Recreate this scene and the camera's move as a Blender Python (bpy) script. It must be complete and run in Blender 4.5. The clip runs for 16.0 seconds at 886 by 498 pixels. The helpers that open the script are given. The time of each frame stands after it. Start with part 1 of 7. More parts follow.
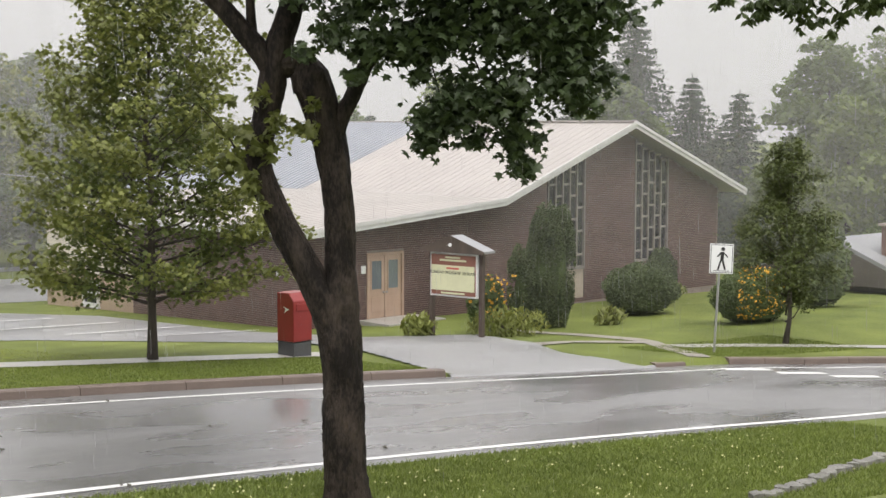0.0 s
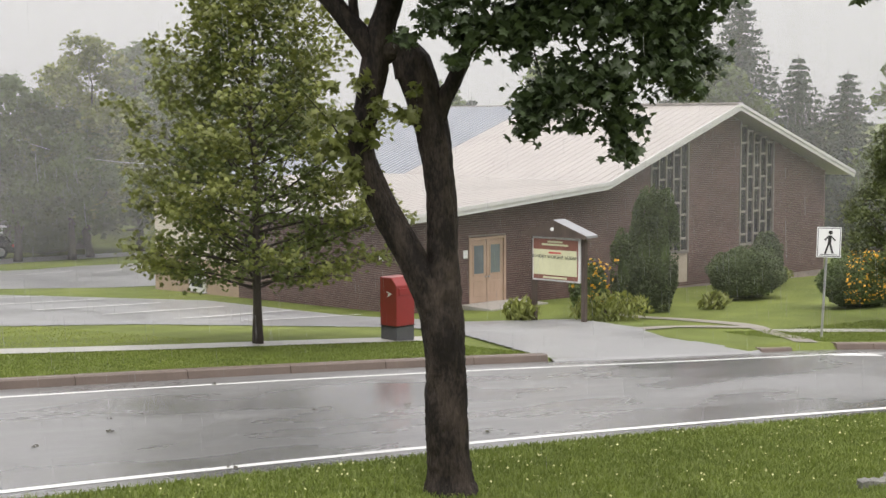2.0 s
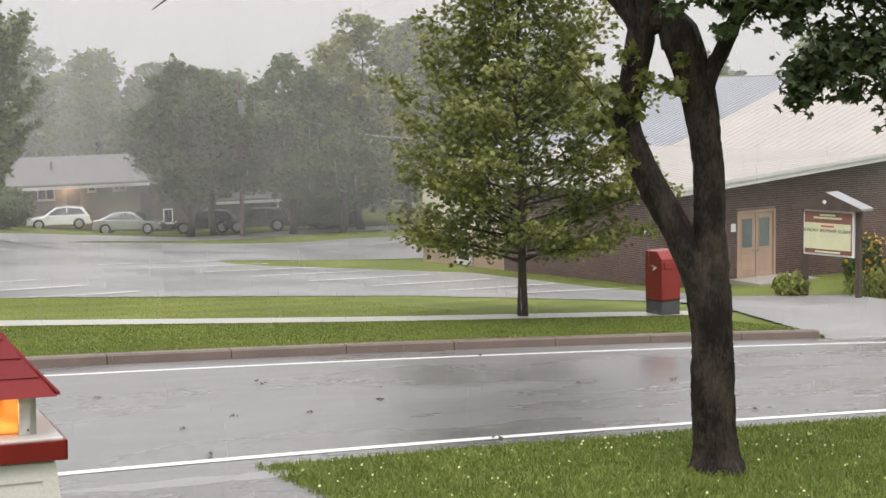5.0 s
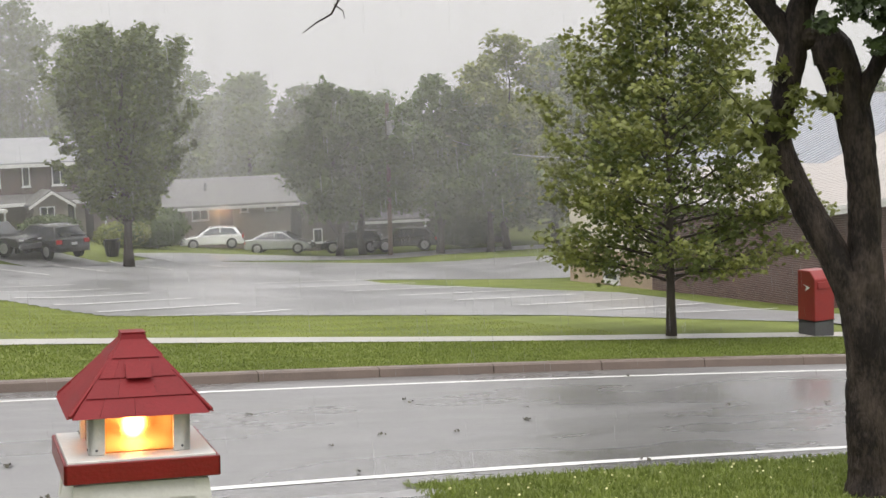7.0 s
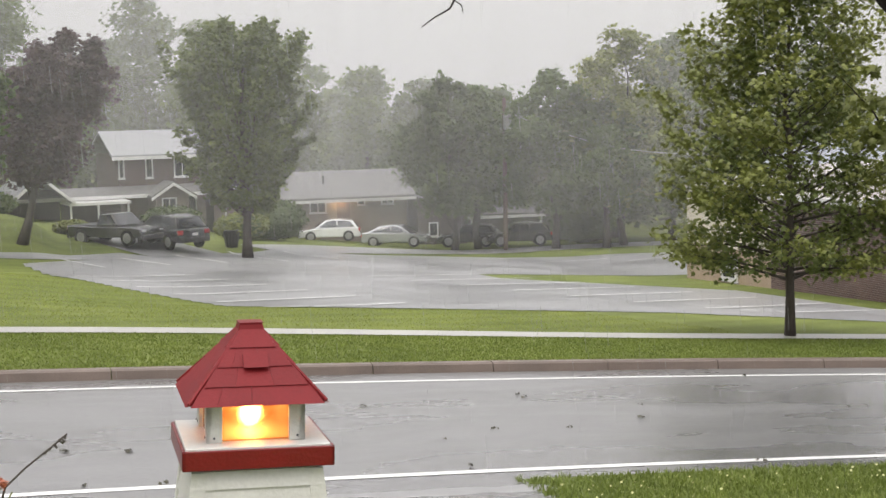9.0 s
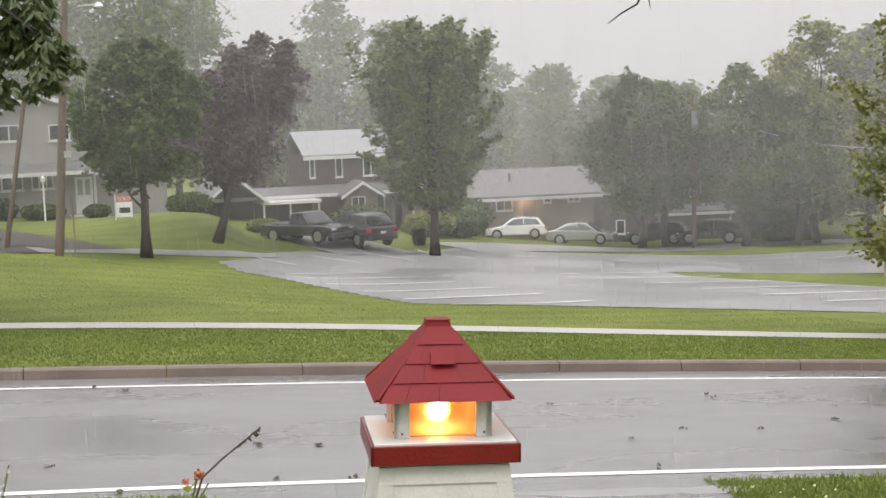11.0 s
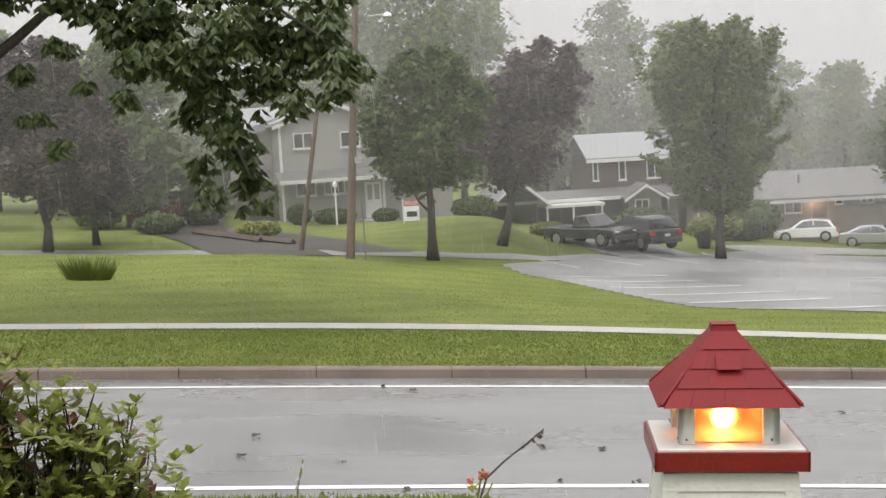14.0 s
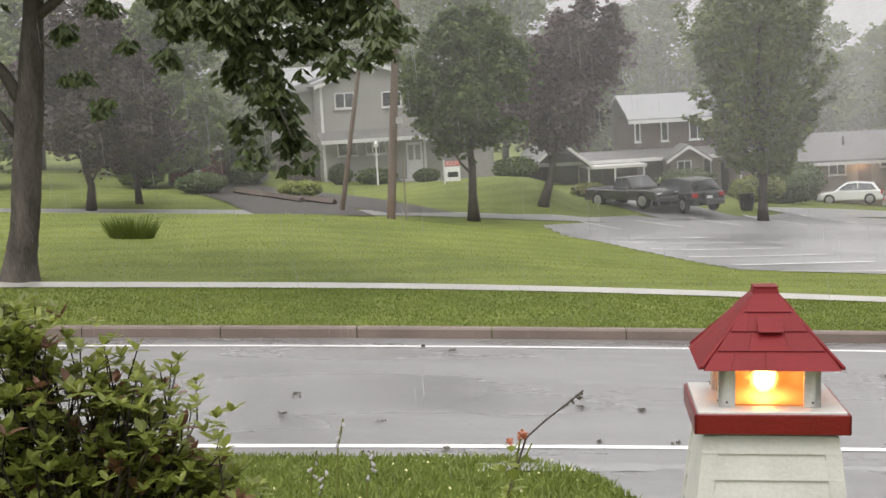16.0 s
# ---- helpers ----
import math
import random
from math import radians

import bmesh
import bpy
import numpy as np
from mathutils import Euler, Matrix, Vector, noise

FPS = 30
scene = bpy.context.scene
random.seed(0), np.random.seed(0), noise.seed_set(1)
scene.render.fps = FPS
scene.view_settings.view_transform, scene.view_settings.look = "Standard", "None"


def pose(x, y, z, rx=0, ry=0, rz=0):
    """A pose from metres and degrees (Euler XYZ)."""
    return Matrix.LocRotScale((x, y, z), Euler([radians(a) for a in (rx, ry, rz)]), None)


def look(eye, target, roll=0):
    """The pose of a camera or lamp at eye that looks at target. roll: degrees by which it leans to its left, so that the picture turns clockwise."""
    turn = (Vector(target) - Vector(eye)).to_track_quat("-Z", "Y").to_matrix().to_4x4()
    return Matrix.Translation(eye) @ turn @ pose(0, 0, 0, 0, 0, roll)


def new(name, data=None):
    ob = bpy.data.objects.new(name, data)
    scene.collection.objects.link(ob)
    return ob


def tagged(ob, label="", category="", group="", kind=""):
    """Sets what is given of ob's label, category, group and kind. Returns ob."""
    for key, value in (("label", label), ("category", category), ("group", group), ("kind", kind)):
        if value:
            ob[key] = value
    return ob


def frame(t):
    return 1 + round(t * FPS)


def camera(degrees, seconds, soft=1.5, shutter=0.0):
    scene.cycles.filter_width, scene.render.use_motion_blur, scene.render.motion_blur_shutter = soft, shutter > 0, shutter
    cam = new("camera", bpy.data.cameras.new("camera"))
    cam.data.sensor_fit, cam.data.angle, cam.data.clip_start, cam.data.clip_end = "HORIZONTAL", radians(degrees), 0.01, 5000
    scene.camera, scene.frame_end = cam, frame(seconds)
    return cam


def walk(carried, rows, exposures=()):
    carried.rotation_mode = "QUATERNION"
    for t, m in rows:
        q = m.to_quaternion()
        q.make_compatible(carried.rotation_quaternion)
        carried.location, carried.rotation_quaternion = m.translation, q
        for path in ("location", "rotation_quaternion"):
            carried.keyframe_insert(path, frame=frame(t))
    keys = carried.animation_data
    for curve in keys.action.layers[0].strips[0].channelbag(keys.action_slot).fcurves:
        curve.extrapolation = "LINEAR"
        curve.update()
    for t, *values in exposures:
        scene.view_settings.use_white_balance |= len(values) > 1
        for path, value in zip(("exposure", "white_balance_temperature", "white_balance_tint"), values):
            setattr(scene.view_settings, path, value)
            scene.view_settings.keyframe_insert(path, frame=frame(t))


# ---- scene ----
EYE = (0.0, 0.0, 3.64)


def aim(yaw, pitch, roll):
    """The camera's pose at the window, turned by degrees: yaw to the left, pitch up, roll."""
    a, b = radians(yaw), radians(pitch)
    d = Vector((-math.sin(a) * math.cos(b), math.cos(a) * math.cos(b), math.sin(b)))
    return look(EYE, Vector(EYE) + 10 * d, roll)


cam = camera(34.25, 16.0)
walk(cam, [
    (0, aim(-43.75, -4.73, 0.17)),
    (0.5, aim(-43.25, -4.78, 0.08)),
    (1, aim(-42.36, -4.87, -0.06)),
    (1.5, aim(-41.07, -5.07, -0.22)),
    (2, aim(-39.67, -5.34, -0.35)),
    (2.5, aim(-37.93, -5.70, -0.48)),
    (3, aim(-36.08, -6.06, -0.63)),
    (3.5, aim(-34.13, -6.38, -0.89)),
    (4, aim(-32.28, -6.53, -0.99)),
    (6.5, aim(-24.71, -5.46, -1.79)),
    (7, aim(-23.23, -5.33, -1.86)),
    (7.5, aim(-22.08, -5.25, -1.73)),
    (8, aim(-21.01, -5.23, -1.49)),
    (8.5, aim(-19.74, -5.29, -1.47)),
    (10.8, aim(-12.39, -5.38, -2.17)),
    (11, aim(-11.17, -5.25, -2.27)),
    (11.5, aim(-9.06, -5.06, -2.47)),
    (12, aim(-7.03, -4.90, -2.76)),
    (12.5, aim(-5.07, -4.69, -2.94)),
    (13, aim(-3.25, -4.60, -3.03)),
    (13.5, aim(-1.52, -4.58, -3.06)),
    (14, aim(0.10, -4.59, -3.22)),
    (14.5, aim(1.02, -4.81, -3.21)),
    (15, aim(1.44, -5.27, -3.18)),
    (15.5, aim(1.63, -5.75, -3.12)),
    (16, aim(1.81, -6.07, -3.05)),
])

# ---- world, light ----
scene.view_settings.exposure = 0.35
world = bpy.data.worlds.new("overcast")
scene.world = world
world.use_nodes = True
wn, wl = world.node_tree.nodes, world.node_tree.links
wn.clear()
sky = wn.new("ShaderNodeTexSky")
sky.sky_type, sky.sun_disc = "NISHITA", False
sky.sun_elevation, sky.sun_rotation = radians(50), radians(200)
sky.dust_density, sky.air_density = 5.0, 1.0
grey = wn.new("ShaderNodeHueSaturation")
grey.inputs["Saturation"].default_value = 0.06
cover = wn.new("ShaderNodeMix")
cover.data_type = "RGBA"
cover.inputs["Factor"].default_value = 0.8
dome = wn.new("ShaderNodeTexCoord")
rise = wn.new("ShaderNodeSeparateXYZ")
lift_up = wn.new("ShaderNodeMapRange")
lift_up.inputs["From Min"].default_value, lift_up.inputs["From Max"].default_value = 0.12, 0.9
lift_up.inputs["To Min"].default_value, lift_up.inputs["To Max"].default_value = 6.5, 19.0
tone = wn.new("ShaderNodeMix")
tone.data_type, tone.blend_type = "RGBA", "MULTIPLY"
tone.inputs["Factor"].default_value = 1.0
tone.inputs["A"].default_value = (1.0, 0.978, 1.0, 1)
wl.new(dome.outputs["Generated"], rise.inputs[0])
wl.new(rise.outputs["Z"], lift_up.inputs["Value"])
wl.new(lift_up.outputs[0], tone.inputs["B"])
wl.new(tone.outputs["Result"], cover.inputs["B"])
back = wn.new("ShaderNodeBackground")
back.inputs["Strength"].default_value = 0.1
wout = wn.new("ShaderNodeOutputWorld")
wl.new(sky.outputs[0], grey.inputs["Color"])
wl.new(grey.outputs[0], cover.inputs["A"])
wl.new(cover.outputs["Result"], back.inputs["Color"])
wl.new(back.outputs[0], wout.inputs["Surface"])
sun = new("sun", bpy.data.lights.new("sun", "SUN"))
sun.data.energy, sun.data.angle, sun.data.color = 1.3, radians(40), (1.0, 0.93, 0.84)
sun.matrix_world = look((0, 0, 30), (8, 14, 0))


# ---- materials ----
def material(name, color, color2=None, rough=0.7, scale=6.0, fine=60.0, bump=0.2, metal=0.0, spec=0.5,
             stretch=(1, 1, 1), vary=0.0, translucent=0.0, bump_scale=None, coat=0.0, rough2=None, contrast=(0.35, 0.65), mown=0.0):
    """A surface with two scales of colour variation, a fine bump and, where wanted, a shift per object."""
    m = bpy.data.materials.new(name)
    m.use_nodes = True
    n, k = m.node_tree.nodes, m.node_tree.links
    b = n["Principled BSDF"]
    b.inputs["Roughness"].default_value = rough
    b.inputs["Metallic"].default_value = metal
    b.inputs["Specular IOR Level"].default_value = spec
    b.inputs["Coat Weight"].default_value = coat
    color2 = color2 or tuple(c * 0.7 for c in color)
    tc = n.new("ShaderNodeTexCoord")
    mp = n.new("ShaderNodeMapping")
    mp.inputs["Scale"].default_value = stretch
    k.new(tc.outputs["Object"], mp.inputs["Vector"])
    big = n.new("ShaderNodeTexNoise")
    big.inputs["Scale"].default_value, big.inputs["Detail"].default_value = scale, 6
    small = n.new("ShaderNodeTexNoise")
    small.inputs["Scale"].default_value, small.inputs["Detail"].default_value = fine, 4
    for t in (big, small):
        k.new(mp.outputs[0], t.inputs["Vector"])
    mix = n.new("ShaderNodeMix")
    mix.data_type = "FLOAT"
    mix.inputs["Factor"].default_value = 0.4
    k.new(big.outputs["Fac"], mix.inputs["A"])
    k.new(small.outputs["Fac"], mix.inputs["B"])
    ramp = n.new("ShaderNodeMapRange")
    ramp.inputs["From Min"].default_value, ramp.inputs["From Max"].default_value = contrast
    k.new(mix.outputs["Result"], ramp.inputs["Value"])
    col = n.new("ShaderNodeMix")
    col.data_type = "RGBA"
    col.inputs["A"].default_value = (*color2, 1)
    col.inputs["B"].default_value = (*color, 1)
    k.new(ramp.outputs[0], col.inputs["Factor"])
    last = col.outputs["Result"]
    if vary:
        info = n.new("ShaderNodeObjectInfo")
        geo = n.new("ShaderNodeNewGeometry")
        add = n.new("ShaderNodeMath")
        add.operation = "ADD"
        k.new(info.outputs["Random"], add.inputs[0])
        k.new(geo.outputs["Random Per Island"], add.inputs[1])
        val = n.new("ShaderNodeMapRange")
        val.inputs["From Max"].default_value = 2.0
        val.inputs["To Min"].default_value, val.inputs["To Max"].default_value = 1 - vary, 1 + vary
        k.new(add.outputs[0], val.inputs["Value"])
        hs = n.new("ShaderNodeHueSaturation")
        k.new(val.outputs[0], hs.inputs["Value"])
        k.new(last, hs.inputs["Color"])
        last = hs.outputs[0]
    if mown:
        turn = n.new("ShaderNodeMapping")
        turn.inputs["Rotation"].default_value = (0, 0, radians(62))
        k.new(tc.outputs["Object"], turn.inputs["Vector"])
        band = n.new("ShaderNodeTexWave")
        band.inputs["Scale"].default_value, band.inputs["Distortion"].default_value = 0.17, 9.0
        band.inputs["Detail"].default_value, band.inputs["Detail Scale"].default_value = 2.5, 0.9
        k.new(turn.outputs[0], band.inputs["Vector"])
        amount = n.new("ShaderNodeMapRange")
        amount.inputs["To Min"].default_value, amount.inputs["To Max"].default_value = 1 - mown, 1 + mown
        k.new(band.outputs["Fac"], amount.inputs["Value"])
        swath = n.new("ShaderNodeHueSaturation")
        k.new(amount.outputs[0], swath.inputs["Value"])
        k.new(last, swath.inputs["Color"])
        last = swath.outputs[0]
    k.new(last, b.inputs["Base Color"])
    if rough2 is not None:
        rr = n.new("ShaderNodeMapRange")
        rr.inputs["From Min"].default_value, rr.inputs["From Max"].default_value = 0.4, 0.6
        rr.inputs["To Min"].default_value, rr.inputs["To Max"].default_value = rough2, rough
        k.new(big.outputs["Fac"], rr.inputs["Value"])
        k.new(rr.outputs[0], b.inputs["Roughness"])
    if bump:
        bp = n.new("ShaderNodeBump")
        bp.inputs["Strength"].default_value, bp.inputs["Distance"].default_value = bump, 0.02
        k.new(small.outputs["Fac"], bp.inputs["Height"])
        k.new(bp.outputs[0], b.inputs["Normal"])
    if translucent:
        tr = n.new("ShaderNodeBsdfTranslucent")
        k.new(last, tr.inputs["Color"])
        ms = n.new("ShaderNodeMixShader")
        ms.inputs[0].default_value = translucent
        k.new(b.outputs[0], ms.inputs[1])
        k.new(tr.outputs[0], ms.inputs[2])
        k.new(ms.outputs[0], n["Material Output"].inputs["Surface"])
    return m


def glow(name, color, strength):
    m = bpy.data.materials.new(name)
    m.use_nodes = True
    b = m.node_tree.nodes["Principled BSDF"]
    b.inputs["Base Color"].default_value = (*color, 1)
    b.inputs["Emission Color"].default_value = (*color, 1)
    b.inputs["Emission Strength"].default_value = strength
    return m


M = {
    "grass": material("grass", (0.158, 0.186, 0.046), (0.092, 0.118, 0.028), 0.85, 0.4, 20, 0.8, spec=0.2, contrast=(0.38, 0.62), stretch=(1, 0.45, 1), mown=0.08),
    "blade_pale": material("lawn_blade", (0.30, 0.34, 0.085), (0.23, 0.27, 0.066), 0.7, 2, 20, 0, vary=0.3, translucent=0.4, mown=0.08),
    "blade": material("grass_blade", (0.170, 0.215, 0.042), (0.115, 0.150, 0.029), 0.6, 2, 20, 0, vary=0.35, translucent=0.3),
    "asphalt": material("wet_asphalt", (0.185, 0.184, 0.183), (0.125, 0.124, 0.124), 0.46, 0.5, 40, 0.15, rough2=0.14, spec=1.0, stretch=(0.3, 1, 1)),
    "lot": material("wet_lot", (0.25, 0.25, 0.25), (0.18, 0.18, 0.18), 0.46, 0.25, 40, 0.2, rough2=0.32, spec=0.95),
    "line": material("road_paint", (0.72, 0.72, 0.70), (0.5, 0.5, 0.49), 0.4, 3, 60, 0.1, contrast=(0.25, 0.5)),
    "kerb": material("kerb_concrete", (0.17, 0.13, 0.108), (0.11, 0.086, 0.072), 0.5, 1.5, 50, 0.3),
    "walk": material("sidewalk_concrete", (0.42, 0.408, 0.38), (0.32, 0.312, 0.29), 0.42, 2, 50, 0.2, rough2=0.3),
    "path": material("worn_path_concrete", (0.30, 0.27, 0.23), (0.20, 0.185, 0.155), 0.5, 1.5, 40, 0.3),
    "bark": material("wet_bark", (0.062, 0.048, 0.038), (0.012, 0.0095, 0.008), 0.75, 5, 34, 1.0, stretch=(1, 1, 0.42), contrast=(0.42, 0.68), spec=0.2),
    "bark_grey": material("grey_bark", (0.115, 0.102, 0.088), (0.050, 0.044, 0.038), 0.8, 5, 30, 0.9, stretch=(1, 1, 0.25), spec=0.2),
    "bark_far": material("far_bark", (0.075, 0.062, 0.052), (0.04, 0.033, 0.028), 0.8, 6, 30, 0.5, stretch=(1, 1, 0.25)),
    "leaf_dark": material("maple_leaf_dark", (0.072, 0.102, 0.042), (0.042, 0.064, 0.026), 0.45, 1.5, 9, 0, vary=0.4, translucent=0.35),
    "leaf_mid": material("hanging_maple_leaf", (0.108, 0.140, 0.050), (0.064, 0.088, 0.034), 0.42, 1.5, 9, 0, vary=0.4, translucent=0.4),
    "clover": material("clover_head", (0.55, 0.55, 0.28), (0.45, 0.45, 0.2), 0.7, 5, 30, 0),
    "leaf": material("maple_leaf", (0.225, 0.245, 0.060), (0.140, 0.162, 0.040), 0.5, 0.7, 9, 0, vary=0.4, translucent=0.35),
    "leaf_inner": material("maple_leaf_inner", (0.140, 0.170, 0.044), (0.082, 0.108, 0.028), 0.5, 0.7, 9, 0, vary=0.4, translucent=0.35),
    "leaf_green": material("tree_leaf_green", (0.100, 0.138, 0.040), (0.056, 0.082, 0.024), 0.6, 0.7, 9, 0, vary=0.35, translucent=0.4),
    "leaf_purple": material("plum_leaf", (0.092, 0.062, 0.062), (0.052, 0.038, 0.040), 0.6, 0.7, 9, 0, vary=0.3, translucent=0.4),
    "leaf_blue": material("conifer_needle", (0.060, 0.084, 0.056), (0.040, 0.058, 0.040), 0.7, 0.7, 9, 0, vary=0.3, translucent=0.3),
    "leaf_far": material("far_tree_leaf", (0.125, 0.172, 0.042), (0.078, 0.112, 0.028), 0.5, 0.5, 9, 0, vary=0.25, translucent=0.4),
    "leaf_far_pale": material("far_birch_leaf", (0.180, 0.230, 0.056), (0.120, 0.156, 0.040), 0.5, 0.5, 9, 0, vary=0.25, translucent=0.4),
    "cedar": material("cedar_leaf", (0.105, 0.135, 0.050), (0.062, 0.086, 0.032), 0.7, 2, 12, 0, vary=0.4, translucent=0.2),
    "shrub": material("shrub_leaf", (0.32, 0.365, 0.085), (0.20, 0.235, 0.058), 0.38, 3, 20, 0, vary=0.4, translucent=0.5),
    "shrub_red": material("shrub_leaf_red", (0.17, 0.075, 0.045), (0.09, 0.05, 0.03), 0.45, 3, 20, 0, vary=0.4, translucent=0.25),
    "flower_yellow": material("yellow_flower", (0.75, 0.42, 0.03), (0.55, 0.3, 0.02), 0.6, 3, 20, 0, vary=0.2, translucent=0.2),
    "flower_orange": material("orange_flower", (0.52, 0.19, 0.11), (0.40, 0.13, 0.08), 0.6, 10, 60, 0, vary=0.2, translucent=0.2),
    "flower_white": material("white_flower", (0.50, 0.47, 0.50), (0.38, 0.36, 0.38), 0.6, 10, 60, 0, translucent=0.3),
    "brick": material("brown_brick", (0.150, 0.090, 0.078), (0.098, 0.060, 0.054), 0.75, 1.2, 30, 0.3, vary=0.3),
    "mortar": material("mortar", (0.30, 0.25, 0.225), (0.2, 0.17, 0.15), 0.9, 3, 40, 0.3),
    "roof_beige": material("beige_metal_roof", (0.39, 0.362, 0.337), (0.335, 0.31, 0.288), 0.42, 0.6, 20, 0.05),
    "roof_blue": material("blue_grey_metal_roof", (0.33, 0.35, 0.385), (0.27, 0.29, 0.325), 0.35, 0.6, 20, 0.05),
    "white": material("white_trim", (0.60, 0.60, 0.59), (0.50, 0.50, 0.49), 0.45, 3, 30, 0.05),
    "white_wood": material("white_painted_wood", (0.55, 0.545, 0.515), (0.45, 0.445, 0.42), 0.4, 5, 60, 0.15),
    "beige_wall": material("beige_siding", (0.62, 0.57, 0.47), (0.5, 0.46, 0.38), 0.7, 1, 30, 0.1),
    "tan_wall": material("tan_stucco", (0.44, 0.335, 0.245), (0.33, 0.25, 0.185), 0.8, 0.8, 30, 0.2),
    "door_tan": material("tan_door", (0.46, 0.33, 0.25), (0.38, 0.27, 0.2), 0.5, 2, 30, 0.05),
    "stone_panel": material("pale_panel", (0.42, 0.36, 0.29), (0.33, 0.28, 0.23), 0.7, 2, 30, 0.1),
    "grey_siding": material("grey_siding", (0.28, 0.272, 0.258), (0.235, 0.228, 0.216), 0.7, 1, 30, 0.1),
    "dark_siding": material("dark_brown_siding", (0.10, 0.085, 0.075), (0.07, 0.06, 0.053), 0.8, 1, 30, 0.1),
    "red_siding": material("red_brown_siding", (0.085, 0.055, 0.048), (0.062, 0.042, 0.038), 0.7, 1, 30, 0.1),
    "tan_siding": material("tan_siding", (0.23, 0.195, 0.165), (0.185, 0.155, 0.132), 0.7, 1, 30, 0.1),
    "shingle_grey": material("grey_shingles", (0.15, 0.148, 0.145), (0.105, 0.104, 0.103), 0.5, 2, 30, 0.3),
    "shingle_pale": material("pale_shingles", (0.27, 0.275, 0.285), (0.215, 0.22, 0.23), 0.4, 2, 30, 0.2),
    "glass": material("dark_window_glass", (0.03, 0.035, 0.04), (0.02, 0.024, 0.03), 0.06, 1, 3, 0, spec=0.8),
    # Door glass: the pale blue-grey base stands in for a reflection of the sky.
    "door_glass": material("sky_tinted_door_glass", (0.17, 0.20, 0.215), (0.13, 0.155, 0.17), 0.12, 1, 3, 0, spec=0.8),
    "stained": material("leaded_glass", (0.035, 0.035, 0.04), (0.02, 0.02, 0.024), 0.15, 3, 20, 0.1, spec=0.6),
    "frame_grey": material("grey_mullion", (0.23, 0.205, 0.185), (0.17, 0.155, 0.14), 0.6, 3, 30, 0.1),
    "red_paint": material("red_shingle_paint", (0.165, 0.006, 0.009), (0.125, 0.005, 0.007), 0.55, 4, 90, 0.1, vary=0.12, spec=0.3),
    "red_dark": material("dark_red_trim", (0.16, 0.005, 0.007), (0.12, 0.004, 0.005), 0.3, 7, 70, 0.15),
    "post_red": material("letterbox_red", (0.27, 0.028, 0.025), (0.22, 0.022, 0.02), 0.35, 2, 30, 0.05),
    "post_grey": material("letterbox_grey", (0.09, 0.09, 0.095), (0.06, 0.06, 0.065), 0.5, 2, 30, 0.1),
    "steel": material("galvanised_steel", (0.42, 0.42, 0.42), (0.33, 0.33, 0.33), 0.45, 5, 30, 0.05, metal=0.7),
    "sign_white": material("sign_white", (0.78, 0.79, 0.79), (0.72, 0.73, 0.73), 0.4, 3, 30, 0),
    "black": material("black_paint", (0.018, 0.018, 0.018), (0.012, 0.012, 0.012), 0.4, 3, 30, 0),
    "rubber": material("tyre_rubber", (0.02, 0.02, 0.02), (0.012, 0.012, 0.012), 0.8, 3, 30, 0.1),
    "wood_dark": material("dark_brown_wood", (0.10, 0.075, 0.06), (0.06, 0.045, 0.038), 0.6, 3, 30, 0.2, stretch=(1, 1, 0.2)),
    "pole": material("weathered_pole", (0.15, 0.105, 0.08), (0.09, 0.066, 0.053), 0.8, 3, 30, 0.3, stretch=(1, 1, 0.1)),
    "board_yellow": material("board_cream", (0.66, 0.66, 0.44), (0.58, 0.58, 0.38), 0.3, 2, 20, 0),
    "board_red": material("board_maroon", (0.27, 0.115, 0.085), (0.22, 0.095, 0.072), 0.4, 2, 20, 0),
    "text_red": material("letter_red", (0.55, 0.12, 0.10), (0.5, 0.1, 0.09), 0.5, 2, 20, 0),
    "car_white": material("white_car_paint", (0.75, 0.76, 0.77), (0.7, 0.71, 0.72), 0.2, 1, 10, 0, coat=0.8),
    "car_silver": material("silver_car_paint", (0.48, 0.49, 0.51), (0.43, 0.44, 0.46), 0.25, 1, 10, 0, metal=0.5, coat=0.8),
    "car_black": material("black_car_paint", (0.02, 0.02, 0.022), (0.015, 0.015, 0.017), 0.2, 1, 10, 0, coat=0.8),
    "car_maroon": material("maroon_car_paint", (0.13, 0.025, 0.025), (0.10, 0.02, 0.02), 0.25, 1, 10, 0, coat=0.8),
    "tail_red": material("tail_light", (0.45, 0.02, 0.02), (0.35, 0.015, 0.015), 0.2, 2, 20, 0),
    "head_clear": material("head_light", (0.7, 0.7, 0.7), (0.6, 0.6, 0.6), 0.1, 2, 20, 0),
    "drive": material("worn_drive_asphalt", (0.062, 0.056, 0.050), (0.038, 0.034, 0.031), 0.55, 1.2, 60, 0.3, spec=0.35),
    "rock": material("grey_stone", (0.22, 0.215, 0.19), (0.11, 0.108, 0.095), 0.6, 7, 40, 0.6, vary=0.25),
    "mulch": material("bare_soil", (0.10, 0.075, 0.055), (0.06, 0.045, 0.035), 0.9, 3, 30, 0.5),
    "debris": material("wet_leaf_litter", (0.06, 0.055, 0.03), (0.035, 0.03, 0.018), 0.6, 5, 30, 0.2, vary=0.4),
    "lamp_white": material("lamp_post_white", (0.7, 0.7, 0.68), (0.6, 0.6, 0.58), 0.5, 3, 30, 0),
    "bulb": glow("lit_bulb", (1.0, 0.80, 0.50), 45.0),
    "porch_lit": glow("lit_porch_lamp", (1.0, 0.62, 0.26), 9.0),
}


